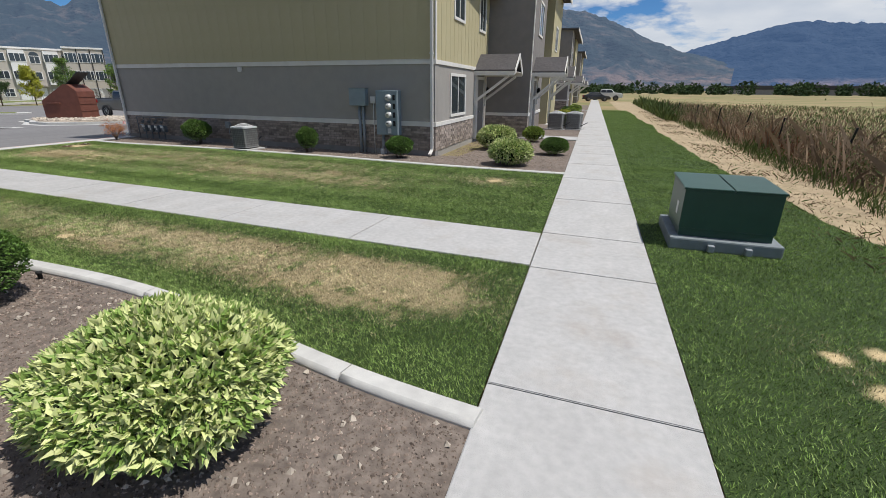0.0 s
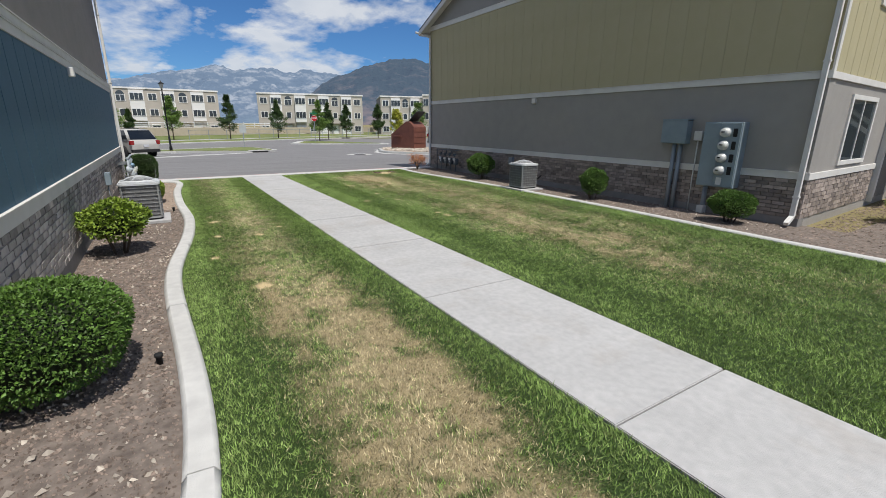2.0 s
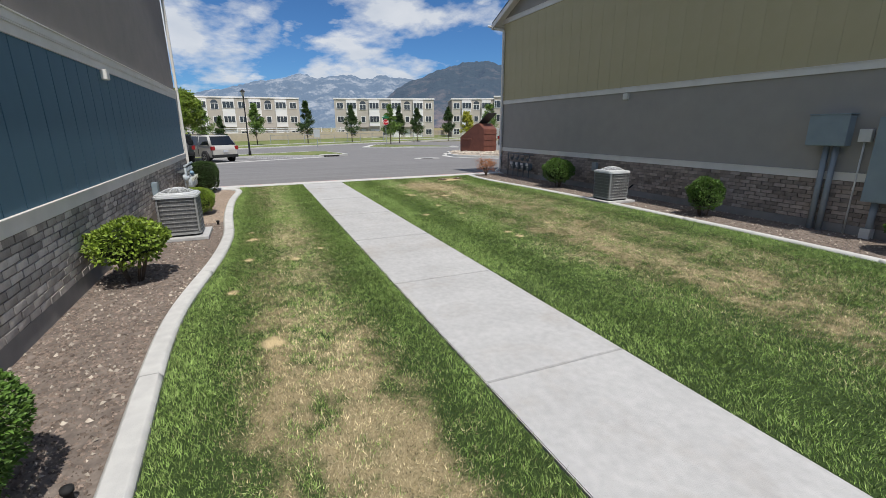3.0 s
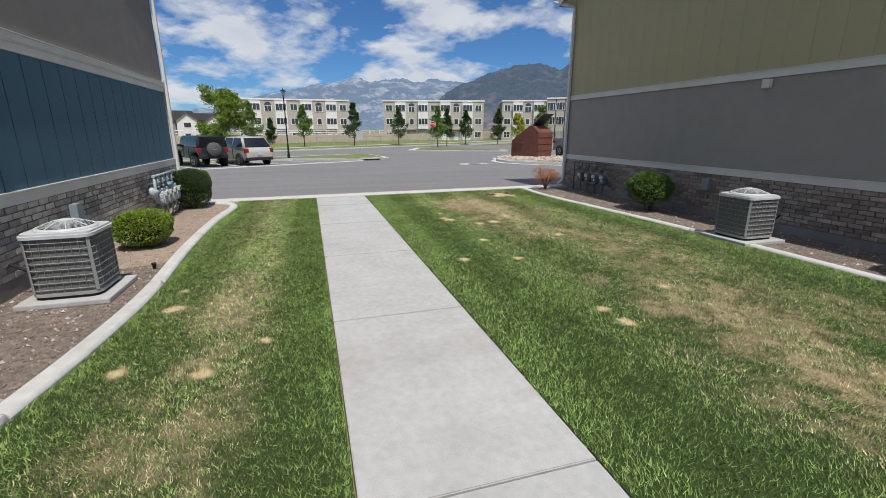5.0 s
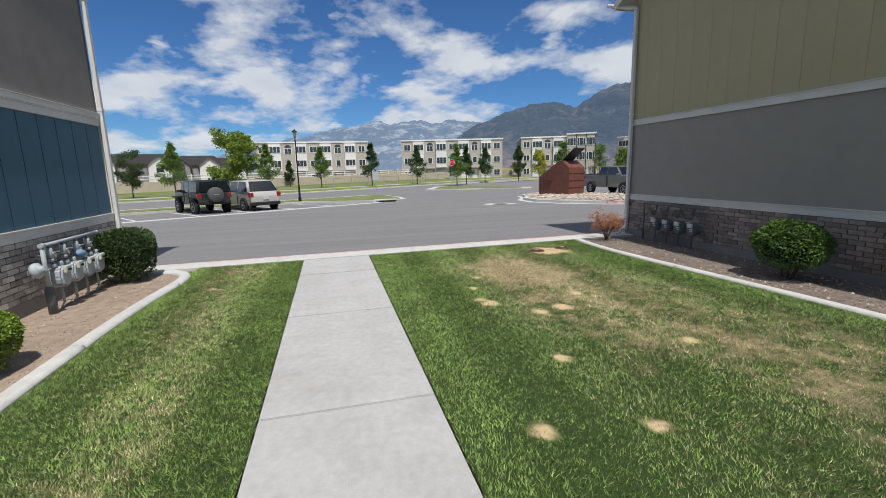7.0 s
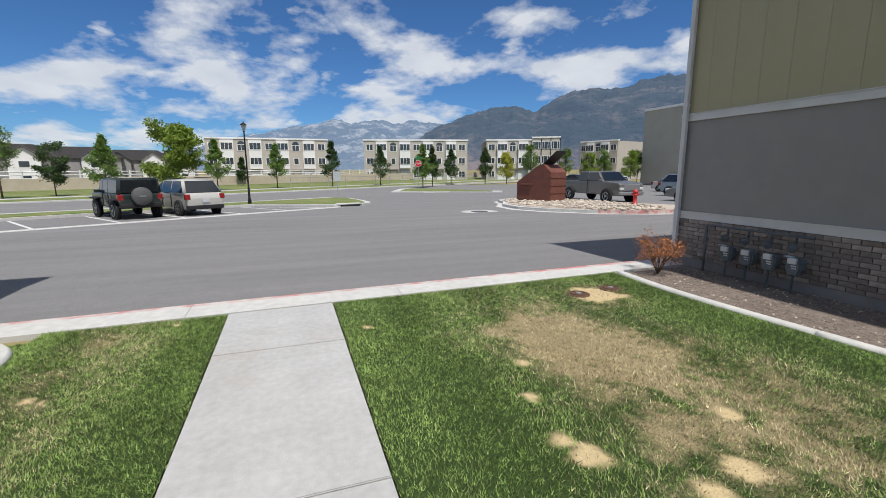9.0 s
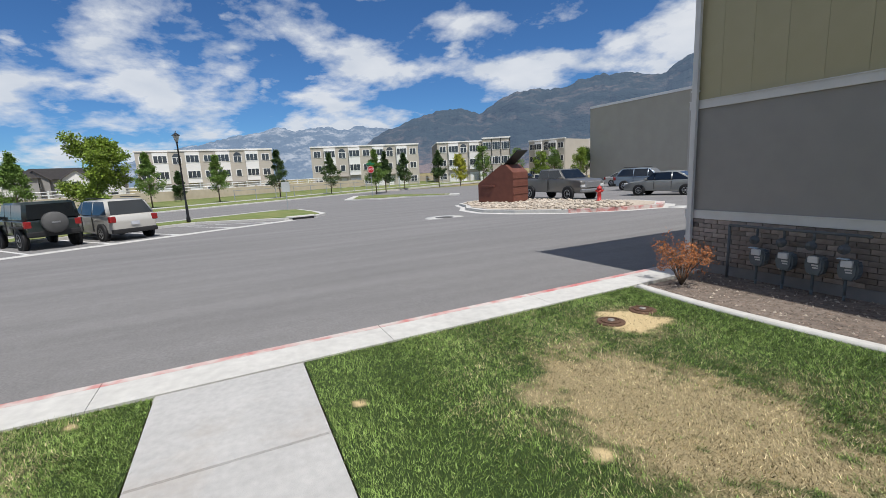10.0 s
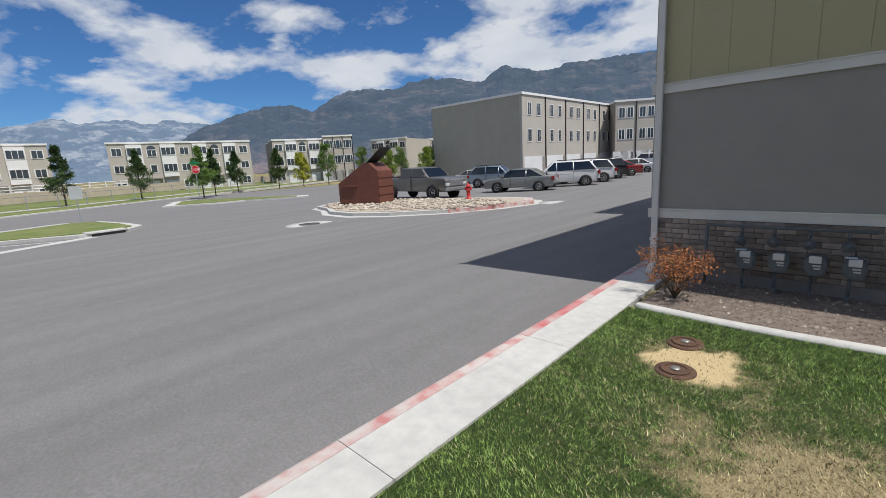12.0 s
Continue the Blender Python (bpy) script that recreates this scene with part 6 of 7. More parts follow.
def quad_part(name, corners, thick, material, parent, label=""):
    """A thin pane through four corners."""
    p = [Vector(c) for c in corners]
    nrm = (p[1] - p[0]).cross(p[3] - p[0]).normalized() * thick
    bm = bmesh.new()
    a, b = [bm.verts.new(c) for c in p], [bm.verts.new(c + nrm) for c in p]
    n = len(p)
    bm.faces.new(a[::-1]), bm.faces.new(b)
    for i in range(n):
        bm.faces.new((a[i], a[(i + 1) % n], b[(i + 1) % n], b[i]))
    bmesh.ops.recalc_face_normals(bm, faces=bm.faces)
    return part(name, bm, material, parent, label)


def wheel(parent, x, y, r, side, width=0.22):
    m = Matrix.Translation((x, y, r)) @ Matrix.Rotation(radians(-90 * side), 4, "X")
    w = part("wheel", lathe([(r * 0.62, -width), (r * 0.93, -width), (r, -width + 0.03), (r, -0.03), (r * 0.94, 0.0), (r * 0.64, 0.004)], 28, m=m), TYRE, parent, "black rubber tyre")
    bm = lathe([(r * 0.63, -0.06), (r * 0.63, 0.008), (r * 0.56, 0.008), (r * 0.54, -0.035), (r * 0.2, -0.03), (r * 0.17, 0.004), (0.0, 0.006)], 24, m=m)
    for i in range(6):
        s = bx(r * 0.14, r * 0.58, -0.03, 0.03, -0.03, 0.004)
        s.transform(m @ Matrix.Rotation(i * math.pi / 3, 4, "Z"))
        tmp = bpy.data.meshes.new("tmp")
        s.to_mesh(tmp)
        s.free()
        bm.from_mesh(tmp)
        bpy.data.meshes.remove(tmp)
    part("rim", bm, RIM, w, "silver alloy rim")
    return w


def vehicle(label, category, place, group, coat, L, W, body, cab, wb, r, wbot=0.03, wtop=0.20, pillars=(), flare=False, rails=False, name="car"):
    """body and cab are side outlines in (x, z), front at +x. The cab is drawn in towards its roof; its first two corners are the windscreen's foot and head, then roof and rear."""
    t = thing(name, label, category, place, group)
    h = W / 2
    bm = profile_y(body, -h, h)
    zs2 = [p[1] for p in body]
    zmid = min(zs2) + 0.45 * (max(zs2) - min(zs2))
    for v in bm.verts:
        k = 1.0 - 0.035 * max(0.0, (v.co.z - zmid)) / max(max(zs2) - zmid, 0.1) - 0.05 * (v.co.z <= min(zs2) + 0.02)
        nose = abs(v.co.x) / (L / 2)
        v.co.y *= k * (1 - 0.09 * max(0.0, nose - 0.82) / 0.18)
    bmesh.ops.bevel(bm, geom=list(bm.edges), offset=0.09, segments=3, affect="EDGES", profile=0.6, clamp_overlap=True)
    for f in bm.faces:
        f.smooth = True
    shell = part("body", bm, coat, t)
    zb, zt = cab[0][1], max(p[1] for p in cab)
    bm = profile_y(cab, -h, h)
    for v in bm.verts:
        k = (v.co.z - zb) / (zt - zb)
        v.co.y = math.copysign(h - wbot - (wtop - wbot) * k, v.co.y)
    bmesh.ops.bevel(bm, geom=list(bm.edges), offset=0.06, segments=3, affect="EDGES", clamp_overlap=True)
    for f in bm.faces:
        f.smooth = True
    part("cab_shell", bm, coat, t)

    def side(x, z, s, out=0.004):
        k = (z - zb) / (zt - zb)
        return (x, s * (h - wbot - (wtop - wbot) * k + out), z)

    f0, f1, r1, r0 = cab[0], cab[1], cab[-2], cab[-1]
    zl, zh = zb + 0.06, zt - 0.085

    def at(p, q, z):
        return p[0] + (q[0] - p[0]) * (z - p[1]) / (q[1] - p[1])

    # side windows between the pillars
    xs_ = [at(r0, r1, (zl + zh) / 2) + 0.12, *pillars, at(f0, f1, (zl + zh) / 2) - 0.10]
    for s in (-1, 1):
        for i, (a, b) in enumerate(zip(xs_, xs_[1:])):
            al, ah, bl, bh = a + 0.035, a + 0.035, b - 0.035, b - 0.035
            if i == 0:
                al, ah = at(r0, r1, zl) + 0.14, at(r0, r1, zh) + 0.12
            if i == len(xs_) - 2:
                bl, bh = at(f0, f1, zl) - 0.12, at(f0, f1, zh) - 0.08
            quad_part("side_window", [side(al, zl, s), side(bl, zl, s), side(bh, zh, s), side(ah, zh, s)][::s], 0.006, CAR_GLASS, t, "dark tinted glass")
    for nm, p, q, sg in (("windscreen", f0, f1, 1), ("rear_window", r0, r1, -1)):
        c = []
        for z, y in ((zl, -1), (zl, 1), (zh, 1), (zh, -1)):
            x = at(p, q, z) + sg * 0.008
            k = (z - zb) / (zt - zb)
            c.append((x, y * (h - wbot - (wtop - wbot) * k - 0.10), z))
        quad_part(nm, c[::sg], 0.006, CAR_GLASS, t, "dark tinted glass")
    for sx in (wb / 2, -wb / 2):
        for s in (-1, 1):
            m = Matrix.Translation((sx, s * (h - 0.10), r)) @ Matrix.Rotation(radians(-90 * s), 4, "X")
            # black disc painted as the shade inside the wheel well
            part("wheel_arch", lathe([(r * 1.17, 0.0), (r * 1.17, 0.107), (r * 1.0, 0.11)], 24, m=m), TRIM_BLACK, t)
            wheel(t, sx, s * (h + 0.012), r, s)
    zbm = min(zs2)
    part("front_bumper", bx(L / 2 - 0.20, L / 2 + 0.03, -h * 0.88, h * 0.88, zbm + 0.03, zbm + 0.25, 0.04), TRIM_BLACK if flare else coat, t)
    part("rear_bumper", bx(-L / 2 - 0.03, -L / 2 + 0.2, -h * 0.9, h * 0.9, zbm + 0.03, zbm + 0.22, 0.04), TRIM_BLACK, t)
    part("grille", bx(L / 2 - 0.06, L / 2 + 0.012, -h * 0.45, h * 0.45, zbm + 0.30, zbm + 0.50, 0.015), TRIM_BLACK, t)
    part("number_plate", bx(-L / 2 - 0.036, -L / 2 + 0.02, -0.16, 0.16, zbm + 0.36, zbm + 0.50), PLATE, t, "pale number plate")
    for s in (-1, 1):
        part("headlight", bx(L / 2 - 0.16, L / 2 + 0.008, min(s * h * 0.58, s * h * 0.90), max(s * h * 0.58, s * h * 0.90), zbm + 0.36, zbm + 0.52, 0.03), HEADL, t, "clear headlight")
        zt2 = cab[-1][1]
        part("taillight", bx(-L / 2 - 0.008, -L / 2 + 0.18, min(s * h * 0.72, s * h * 0.972), max(s * h * 0.72, s * h * 0.972), zt2 - 0.27, zt2 - 0.01, 0.04), TAIL, t, "red tail light")
        xm = cab[0][0] - 0.28
        part("mirror", bx(xm - 0.06, xm + 0.10, min(s * (h - 0.04), s * (h + 0.16)), max(s * (h - 0.04), s * (h + 0.16)), zb + 0.03, zb + 0.17, 0.03), coat, t)
        for x in (pillars[0] - 0.35 if pillars else 0.0, (pillars[-1] if pillars else 0.3) + 0.15):
            part("door_handle", bx(x - 0.09, x + 0.09, min(s * (h - 0.03), s * (h + 0.006)), max(s * (h - 0.03), s * (h + 0.006)), zb - 0.13, zb - 0.10, 0.006), coat, t)
        for x in pillars:
            part("door_seam", bx(x - 0.004, x + 0.004, min(s * (h - 0.05), s * (h - 0.005)), max(s * (h - 0.05), s * (h - 0.005)), zbm + 0.12, zb - 0.02), TRIM_BLACK, t)
        if rails:
            part("roof_rail", pipe([(cab[1][0] - 0.3, s * (h - 0.26), zt + 0.045), (cab[-2][0] + 0.15, s * (h - 0.26), zt + 0.045)], 0.02), TRIM_BLACK, t)
    return t


def ground_at(x, y, turn):
    return pose(x, y, float(road_z(x)) + 0.004, 0, 0, turn)


def suv(label, place, group, coat, s=1.0):
    L, W = 4.75 * s, 1.84
    a = L / 2
    return vehicle(label, "car", place, group, coat, L, W, [(-a + 0.03, 0.32), (a - 0.06, 0.30), (a, 0.52), (a - 0.05, 0.92), (a - 0.28, 1.02), (a - 0.98, 1.10), (-a + 0.12, 1.10), (-a, 0.86)],
                   [(a - 0.98, 1.04), (a - 1.72, 1.66), (-a + 1.7, 1.73), (-a + 0.60, 1.67), (-a + 0.13, 1.06)], 2.86 * s, 0.35, pillars=(-0.65, 0.45), rails=True)


def sedan(label, place, group, coat):
    L, W = 4.6, 1.79
    a = L / 2
    return vehicle(label, "car", place, group, coat, L, W, [(-a, 0.28), (a - 0.05, 0.25), (a, 0.44), (a - 0.08, 0.72), (a - 0.30, 0.80), (a - 1.05, 0.92), (-a + 0.75, 0.98), (-a + 0.05, 0.96), (-a, 0.7)],
                   [(a - 1.1, 0.90), (a - 1.95, 1.42), (a - 2.5, 1.47), (-a + 1.45, 1.43), (-a + 0.55, 0.94)], 2.70, 0.31, pillars=(-0.55, 0.45))


def pickup(label, place, group, coat):
    L, W = 5.85, 2.02
    a = L / 2
    t = vehicle(label, "pickup truck", place, group, coat, L, W, [(-a, 0.50), (a - 0.08, 0.45), (a, 0.6), (a - 0.03, 1.16), (a - 0.22, 1.27), (a - 1.35, 1.35), (-a, 1.36)],
                [(a - 1.35, 1.30), (a - 2.0, 1.92), (a - 3.82, 1.96), (a - 3.95, 1.30)], 3.65, 0.41, wtop=0.17, pillars=(0.02,), name="pickup_truck")
    part("bed_cover", bx(-a + 0.08, a - 4.05, -0.88, 0.88, 1.35, 1.39, 0.015), TRIM_BLACK, t, "black bed cover")
    part("chrome_grille", bx(a - 0.03, a + 0.03, -0.62, 0.62, 0.78, 1.14, 0.02), RIM, t, "chrome grille bar")
    part("chrome_bumper", bx(a - 0.1, a + 0.07, -0.92, 0.92, 0.52, 0.70, 0.04), RIM, t, "chrome front bumper")
    return t


def jeep(label, place, coat):
    L, W = 4.1, 1.76
    a = L / 2
    t = vehicle(label, "jeep", place, "", coat, L, W, [(-a, 0.50), (a - 0.1, 0.50), (a - 0.05, 0.7), (a - 0.1, 1.10), (a - 1.25, 1.16), (-a, 1.16)],
                [(a - 1.25, 1.12), (a - 1.62, 1.78), (-a + 0.06, 1.80), (-a, 1.12)], 2.6, 0.40, wtop=0.12, pillars=(-0.75, 0.05), flare=True, name="off_road_car")
    m = Matrix.Translation((-a - 0.02, 0, 1.02)) @ Matrix.Rotation(radians(-90), 4, "Y")
    sp = part("spare_wheel", lathe([(0.36, 0.0), (0.39, 0.03), (0.39, 0.20), (0.36, 0.235), (0.0, 0.245)], 28, m=m), mat("spare_cover", (0.10, 0.10, 0.098), (0.08, 0.08, 0.078), 6, 0.6), t, "grey spare wheel cover")
    part("emblem", bx(-a - 0.272, -a - 0.266, -0.13, 0.13, 1.0, 1.06), RIM, sp, "pale emblem bar")
    for sx in (1.3, -1.3):
        for s in (-1, 1):
            part("fender_flare", bx(sx - 0.52, sx + 0.52, min(s * 0.80, s * 0.97), max(s * 0.80, s * 0.97), 0.84, 0.92, 0.03), TRIM_BLACK, t, "black fender flare")
    part("step_bar", pipe([(-0.75, -0.92, 0.46), (0.75, -0.92, 0.46)], 0.04), TRIM_BLACK, t)
    return t


SILVER, GREY, WHITE = paint("silver_paint", (0.54, 0.52, 0.475), 0.2, 0.32), paint("grey_paint", (0.17, 0.165, 0.155)), paint("white_car_paint", (0.74, 0.74, 0.73), 0.0)
GREYGREEN, BLUEGREY, REDP, BLK = paint("greenish_grey_paint", (0.27, 0.28, 0.27)), paint("blue_grey_paint", (0.30, 0.36, 0.42)), paint("red_car_paint", (0.30, 0.03, 0.03), 0.2), paint("black_car_paint", (0.02, 0.02, 0.022), 0.2)
JEEP_P = paint("dark_green_paint", (0.018, 0.028, 0.026), 0.2)


def rear_at(x, y, turn, back):
    """The place of a car whose rear axle's middle is at (x, y)."""
    c, s = math.cos(radians(turn)), math.sin(radians(turn))
    return ground_at(x + c * back, y + s * back, turn)


jeep("dark green off-road car with a spare wheel, parked in a stall", rear_at(-33.6, -1.67, -148, 1.3), JEEP_P)
suv("pale silver-beige family car parked in a stall", rear_at(-34.6, 0.62, -148, 1.4), "parked cars", SILVER, 0.98)
pickup("dark grey crew-cab pickup truck parked beside the rock island", ground_at(-35.0, 24.5, 2), "", GREY)
sedan("greenish grey saloon car parked in the lot", ground_at(-30.6, 29.2, 200), "parked cars", GREYGREEN)
suv("blue-grey boxy family car parked in the lot", ground_at(-36.6, 34.6, 20), "parked cars", BLUEGREY, 0.95)
suv("white family car parked in the lot", ground_at(-29.6, 32.9, 212), "parked cars", WHITE)
suv("white family car parked in the lot", ground_at(-30.0, 36.6, 212), "parked cars", WHITE)
suv("black family car parked in the lot", ground_at(-30.8, 41.0, 212), "parked cars", BLK)
sedan("dark red saloon car parked in the lot", ground_at(-31.2, 45.5, 206), "parked cars", REDP)
sedan("silver saloon car parked in the lot", ground_at(-44.0, 41.0, 5), "parked cars", SILVER)
sedan("white saloon car parked in the lot", ground_at(-32.0, 52.0, 200), "parked cars", WHITE)
pickup("white pickup truck parked at the far end of the lot", ground_at(-33.0, 60.0, 190), "", WHITE)
sedan("white saloon car parked far across the lot", ground_at(-62.0, 50.0, -30), "parked cars", WHITE)
sedan("silver saloon car parked far across the lot", ground_at(-66.0, 47.0, -30), "parked cars", SILVER)
sedan("black saloon car parked far across the street", ground_at(-84.0, 58.0, 20), "parked cars", BLK)
pickup("white pickup truck parked at the end of the row", pose(-2.4, 92, 0, 0, 0, 0), "", WHITE)
sedan("black saloon car parked at the end of the row", pose(-3.6, 84, 0, 0, 0, 10), "parked cars", BLK)

# ---- trees ----
def tree(label, x, y, z, h, spread, material, seed, conic=1.0, n=5200, leaf=0.13, group=""):
    rng = np.random.default_rng(seed)
    t = thing("tree", label, "tree", pose(x, y, z), group)
    bm = bmesh.new()
    clear = h * 0.16
    rod(bm, (0, 0, -0.05), (0.03, 0.0, h * 0.5), 0.075 * h / 6, 0.05 * h / 6, 8)
    rod(bm, (0.03, 0, h * 0.5), (0.0, 0.03, h * 0.93), 0.05 * h / 6, 0.012, 6)
    cl, rad = [], []
    for i in range(34):
        f = rng.random() ** 0.85
        z0 = clear + (h * 0.9 - clear) * f
        a = rng.random() * 6.28
        reach = spread * ((1 - f * 0.97) if conic > 0.75 else (1 - f * 0.85 * conic)) * (0.5 + 0.6 * rng.random()) * min(1.0, 0.7 + 2.2 * f)
        e = (reach * math.cos(a), reach * math.sin(a), z0 + 0.35 * reach + 0.2)
        rod(bm, (0.02, 0, z0), e, 0.022, 0.006, 5)
        for q in (0.55, 0.8, 1.0):
            cl.append(tuple(c * q for c in e[:2]) + (z0 + (e[2] - z0) * q,))
            rad.append((0.15 * h / 6 + 0.16 * spread * (1.15 - q)) * ((1.05 - 0.6 * f) if conic > 0.75 else 1.0))
    cl.append((0, 0, h * 0.93)), rad.append(0.18)
    part("trunk", bm, TWIG, t, "slim brown trunk with limbs")
    cl, rad = np.array(cl), np.array(rad)
    k = rng.integers(0, len(cl), n)
    d = rng.normal(0, 1, (n, 3))
    P = cl[k] + d * rad[k][:, None] * np.array([1.0, 1.0, 0.75]) * 0.75
    Vv, Ff = leaves(P, d + np.array([0, 0, -0.3]), leaf, leaf * 0.34, rng, spread=0.8)
    mesh_np("crown", Vv, Ff, material, t)
    return t


def polar(cx, cy, az, d):
    return cx - d * math.sin(radians(az)), cy + d * math.cos(radians(az))


C12, C65 = (-14.3, 4.9), (-6.96, 4.5)
for i, (az, d, h, sp, m, con) in enumerate(((100.4, 42, 5.8, 2.1, LEAF_LIME, 0.45), (106.6, 60, 6.4, 2.0, LEAF_TREE, 0.9), (97.0, 66, 6.6, 2.0, LEAF_TREE, 1.0), (94.6, 84, 4.8, 1.1, LEAF_DARK, 0.8), (90.9, 70, 6.4, 2.0, LEAF_TREE, 1.0),
                                           (84.7, 72, 7.0, 2.1, LEAF_DARK, 1.0), (79.0, 76, 6.6, 2.0, LEAF_DARK, 1.0), (73.9, 66, 6.2, 1.9, LEAF_TREE, 1.0), (72.7, 70, 6.2, 1.3, LEAF_DARK, 0.8), (70.3, 80, 6.2, 1.9, LEAF_DARK, 1.0),
                                           (66.1, 80, 6.4, 2.1, LEAF_DARK, 1.0), (63.5, 80, 5.4, 1.4, LEAF_YELLOW, 0.7), (60.6, 84, 6.8, 1.9, LEAF_TREE, 0.7), (56.4, 90, 6.6, 1.6, LEAF_TREE, 0.7), (53.9, 78, 5.2, 1.5, LEAF_LIME, 0.6), (52.2, 82, 5.8, 1.5, LEAF_TREE, 0.7),
                                           (49.4, 76, 5.2, 1.6, LEAF_LIME, 0.6), (48.6, 80, 5.4, 1.5, LEAF_TREE, 0.6), (110.5, 62, 5.4, 1.6, LEAF_DARK, 0.5), (114.0, 60, 7.0, 1.8, LEAF_TREE, 0.6), (44.9, 84, 5.5, 1.5, LEAF_TREE, 0.7))):
    x, y = polar(*C65, az, d)
    tree("young street tree with an uneven green crown" if m is not LEAF_YELLOW else "young street tree with yellow leaves", x, y, float(road_z(x)) + 0.05, h, sp, m, 900 + i, con, 14000 if i == 0 else 7500 if i < 12 else 4500, 0.16, "street trees")

# ---- wall, fence across the street ----
WALLB = mat("beige_block_wall", (0.50, 0.43, 0.335), (0.44, 0.375, 0.29), 1.5, 0.9, 0.3, 20)
t = thing("boundary_wall", "long beige block wall across the street", "boundary wall", kind="structure")
for i in range(26):
    a, b = lot(-60 + i * 6.5, 52), lot(-60 + (i + 1) * 6.5 - 0.35, 52)
    z = -0.6
    for q, nm, hh, tt in (((a, b), "wall_panel", 1.45, 0.12), ((b, lot(-60 + (i + 1) * 6.5, 52)), "wall_pier", 1.6, 0.2)):
        (ax, ay), (bx_, by) = q
        off = HEAD_D * tt
        part(nm, prism([(ax, ay), (bx_, by), (bx_ + off.x, by + off.y), (ax + off.x, ay + off.y)], z, z + hh), WALLB, t)
WHITEF = mat("white_vinyl", (0.74, 0.74, 0.73), (0.68, 0.68, 0.67), 4, 0.5)
t = thing("rail_fence", "white three-rail vinyl fence in front of the apartments", "fence")
for i in range(40):
    a, b = lot(-20 + i * 3.0, 58), lot(-20 + (i + 1) * 3.0, 58)
    part("post", bx(a[0] - 0.08, a[0] + 0.08, a[1] - 0.08, a[1] + 0.08, -0.7, 1.85), WHITEF, t)
    for z in (0.75, 1.2, 1.65):
        bm = bmesh.new()
        rod(bm, (*a, z), (*b, z), 0.07, seg=4)
        part("rail", bm, WHITEF, t)
t = thing("mesh_fence", "low grey wire fence along the verge", "fence")
for i in range(34):
    a, b = lot(26 + i * 3.0, 31), lot(26 + (i + 1) * 3.0, 31)
    part("post", bx(a[0] - 0.04, a[0] + 0.04, a[1] - 0.04, a[1] + 0.04, -0.6, 0.75), METAL_GREY, t)
    bm = bmesh.new()
    rod(bm, (*a, 0.7), (*b, 0.7), 0.025, seg=4)
    rod(bm, (*a, 0.1), (*b, 0.1), 0.02, seg=4)
    part("rail", bm, METAL_GREY, t)

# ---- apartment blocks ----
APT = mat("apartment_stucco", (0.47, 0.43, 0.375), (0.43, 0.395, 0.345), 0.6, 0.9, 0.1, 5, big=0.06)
APT_DARK = mat("apartment_dark_tone", (0.30, 0.27, 0.24), (0.27, 0.245, 0.215), 0.6, 0.9, 0.1, 5, big=0.06)
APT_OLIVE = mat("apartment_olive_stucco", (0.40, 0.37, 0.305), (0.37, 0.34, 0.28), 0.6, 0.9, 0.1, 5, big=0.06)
APT_WHITE = mat("apartment_white_bay", (0.76, 0.75, 0.73), (0.72, 0.71, 0.69), 0.6, 0.9, big=0.05)
APT_GLASS = mat("apartment_glass", (0.055, 0.065, 0.075), (0.035, 0.042, 0.05), 0.5, 0.12, spec=0.7)
GARAGE = mat("garage_door_white", (0.72, 0.72, 0.71), (0.66, 0.66, 0.65), 2, 0.6)


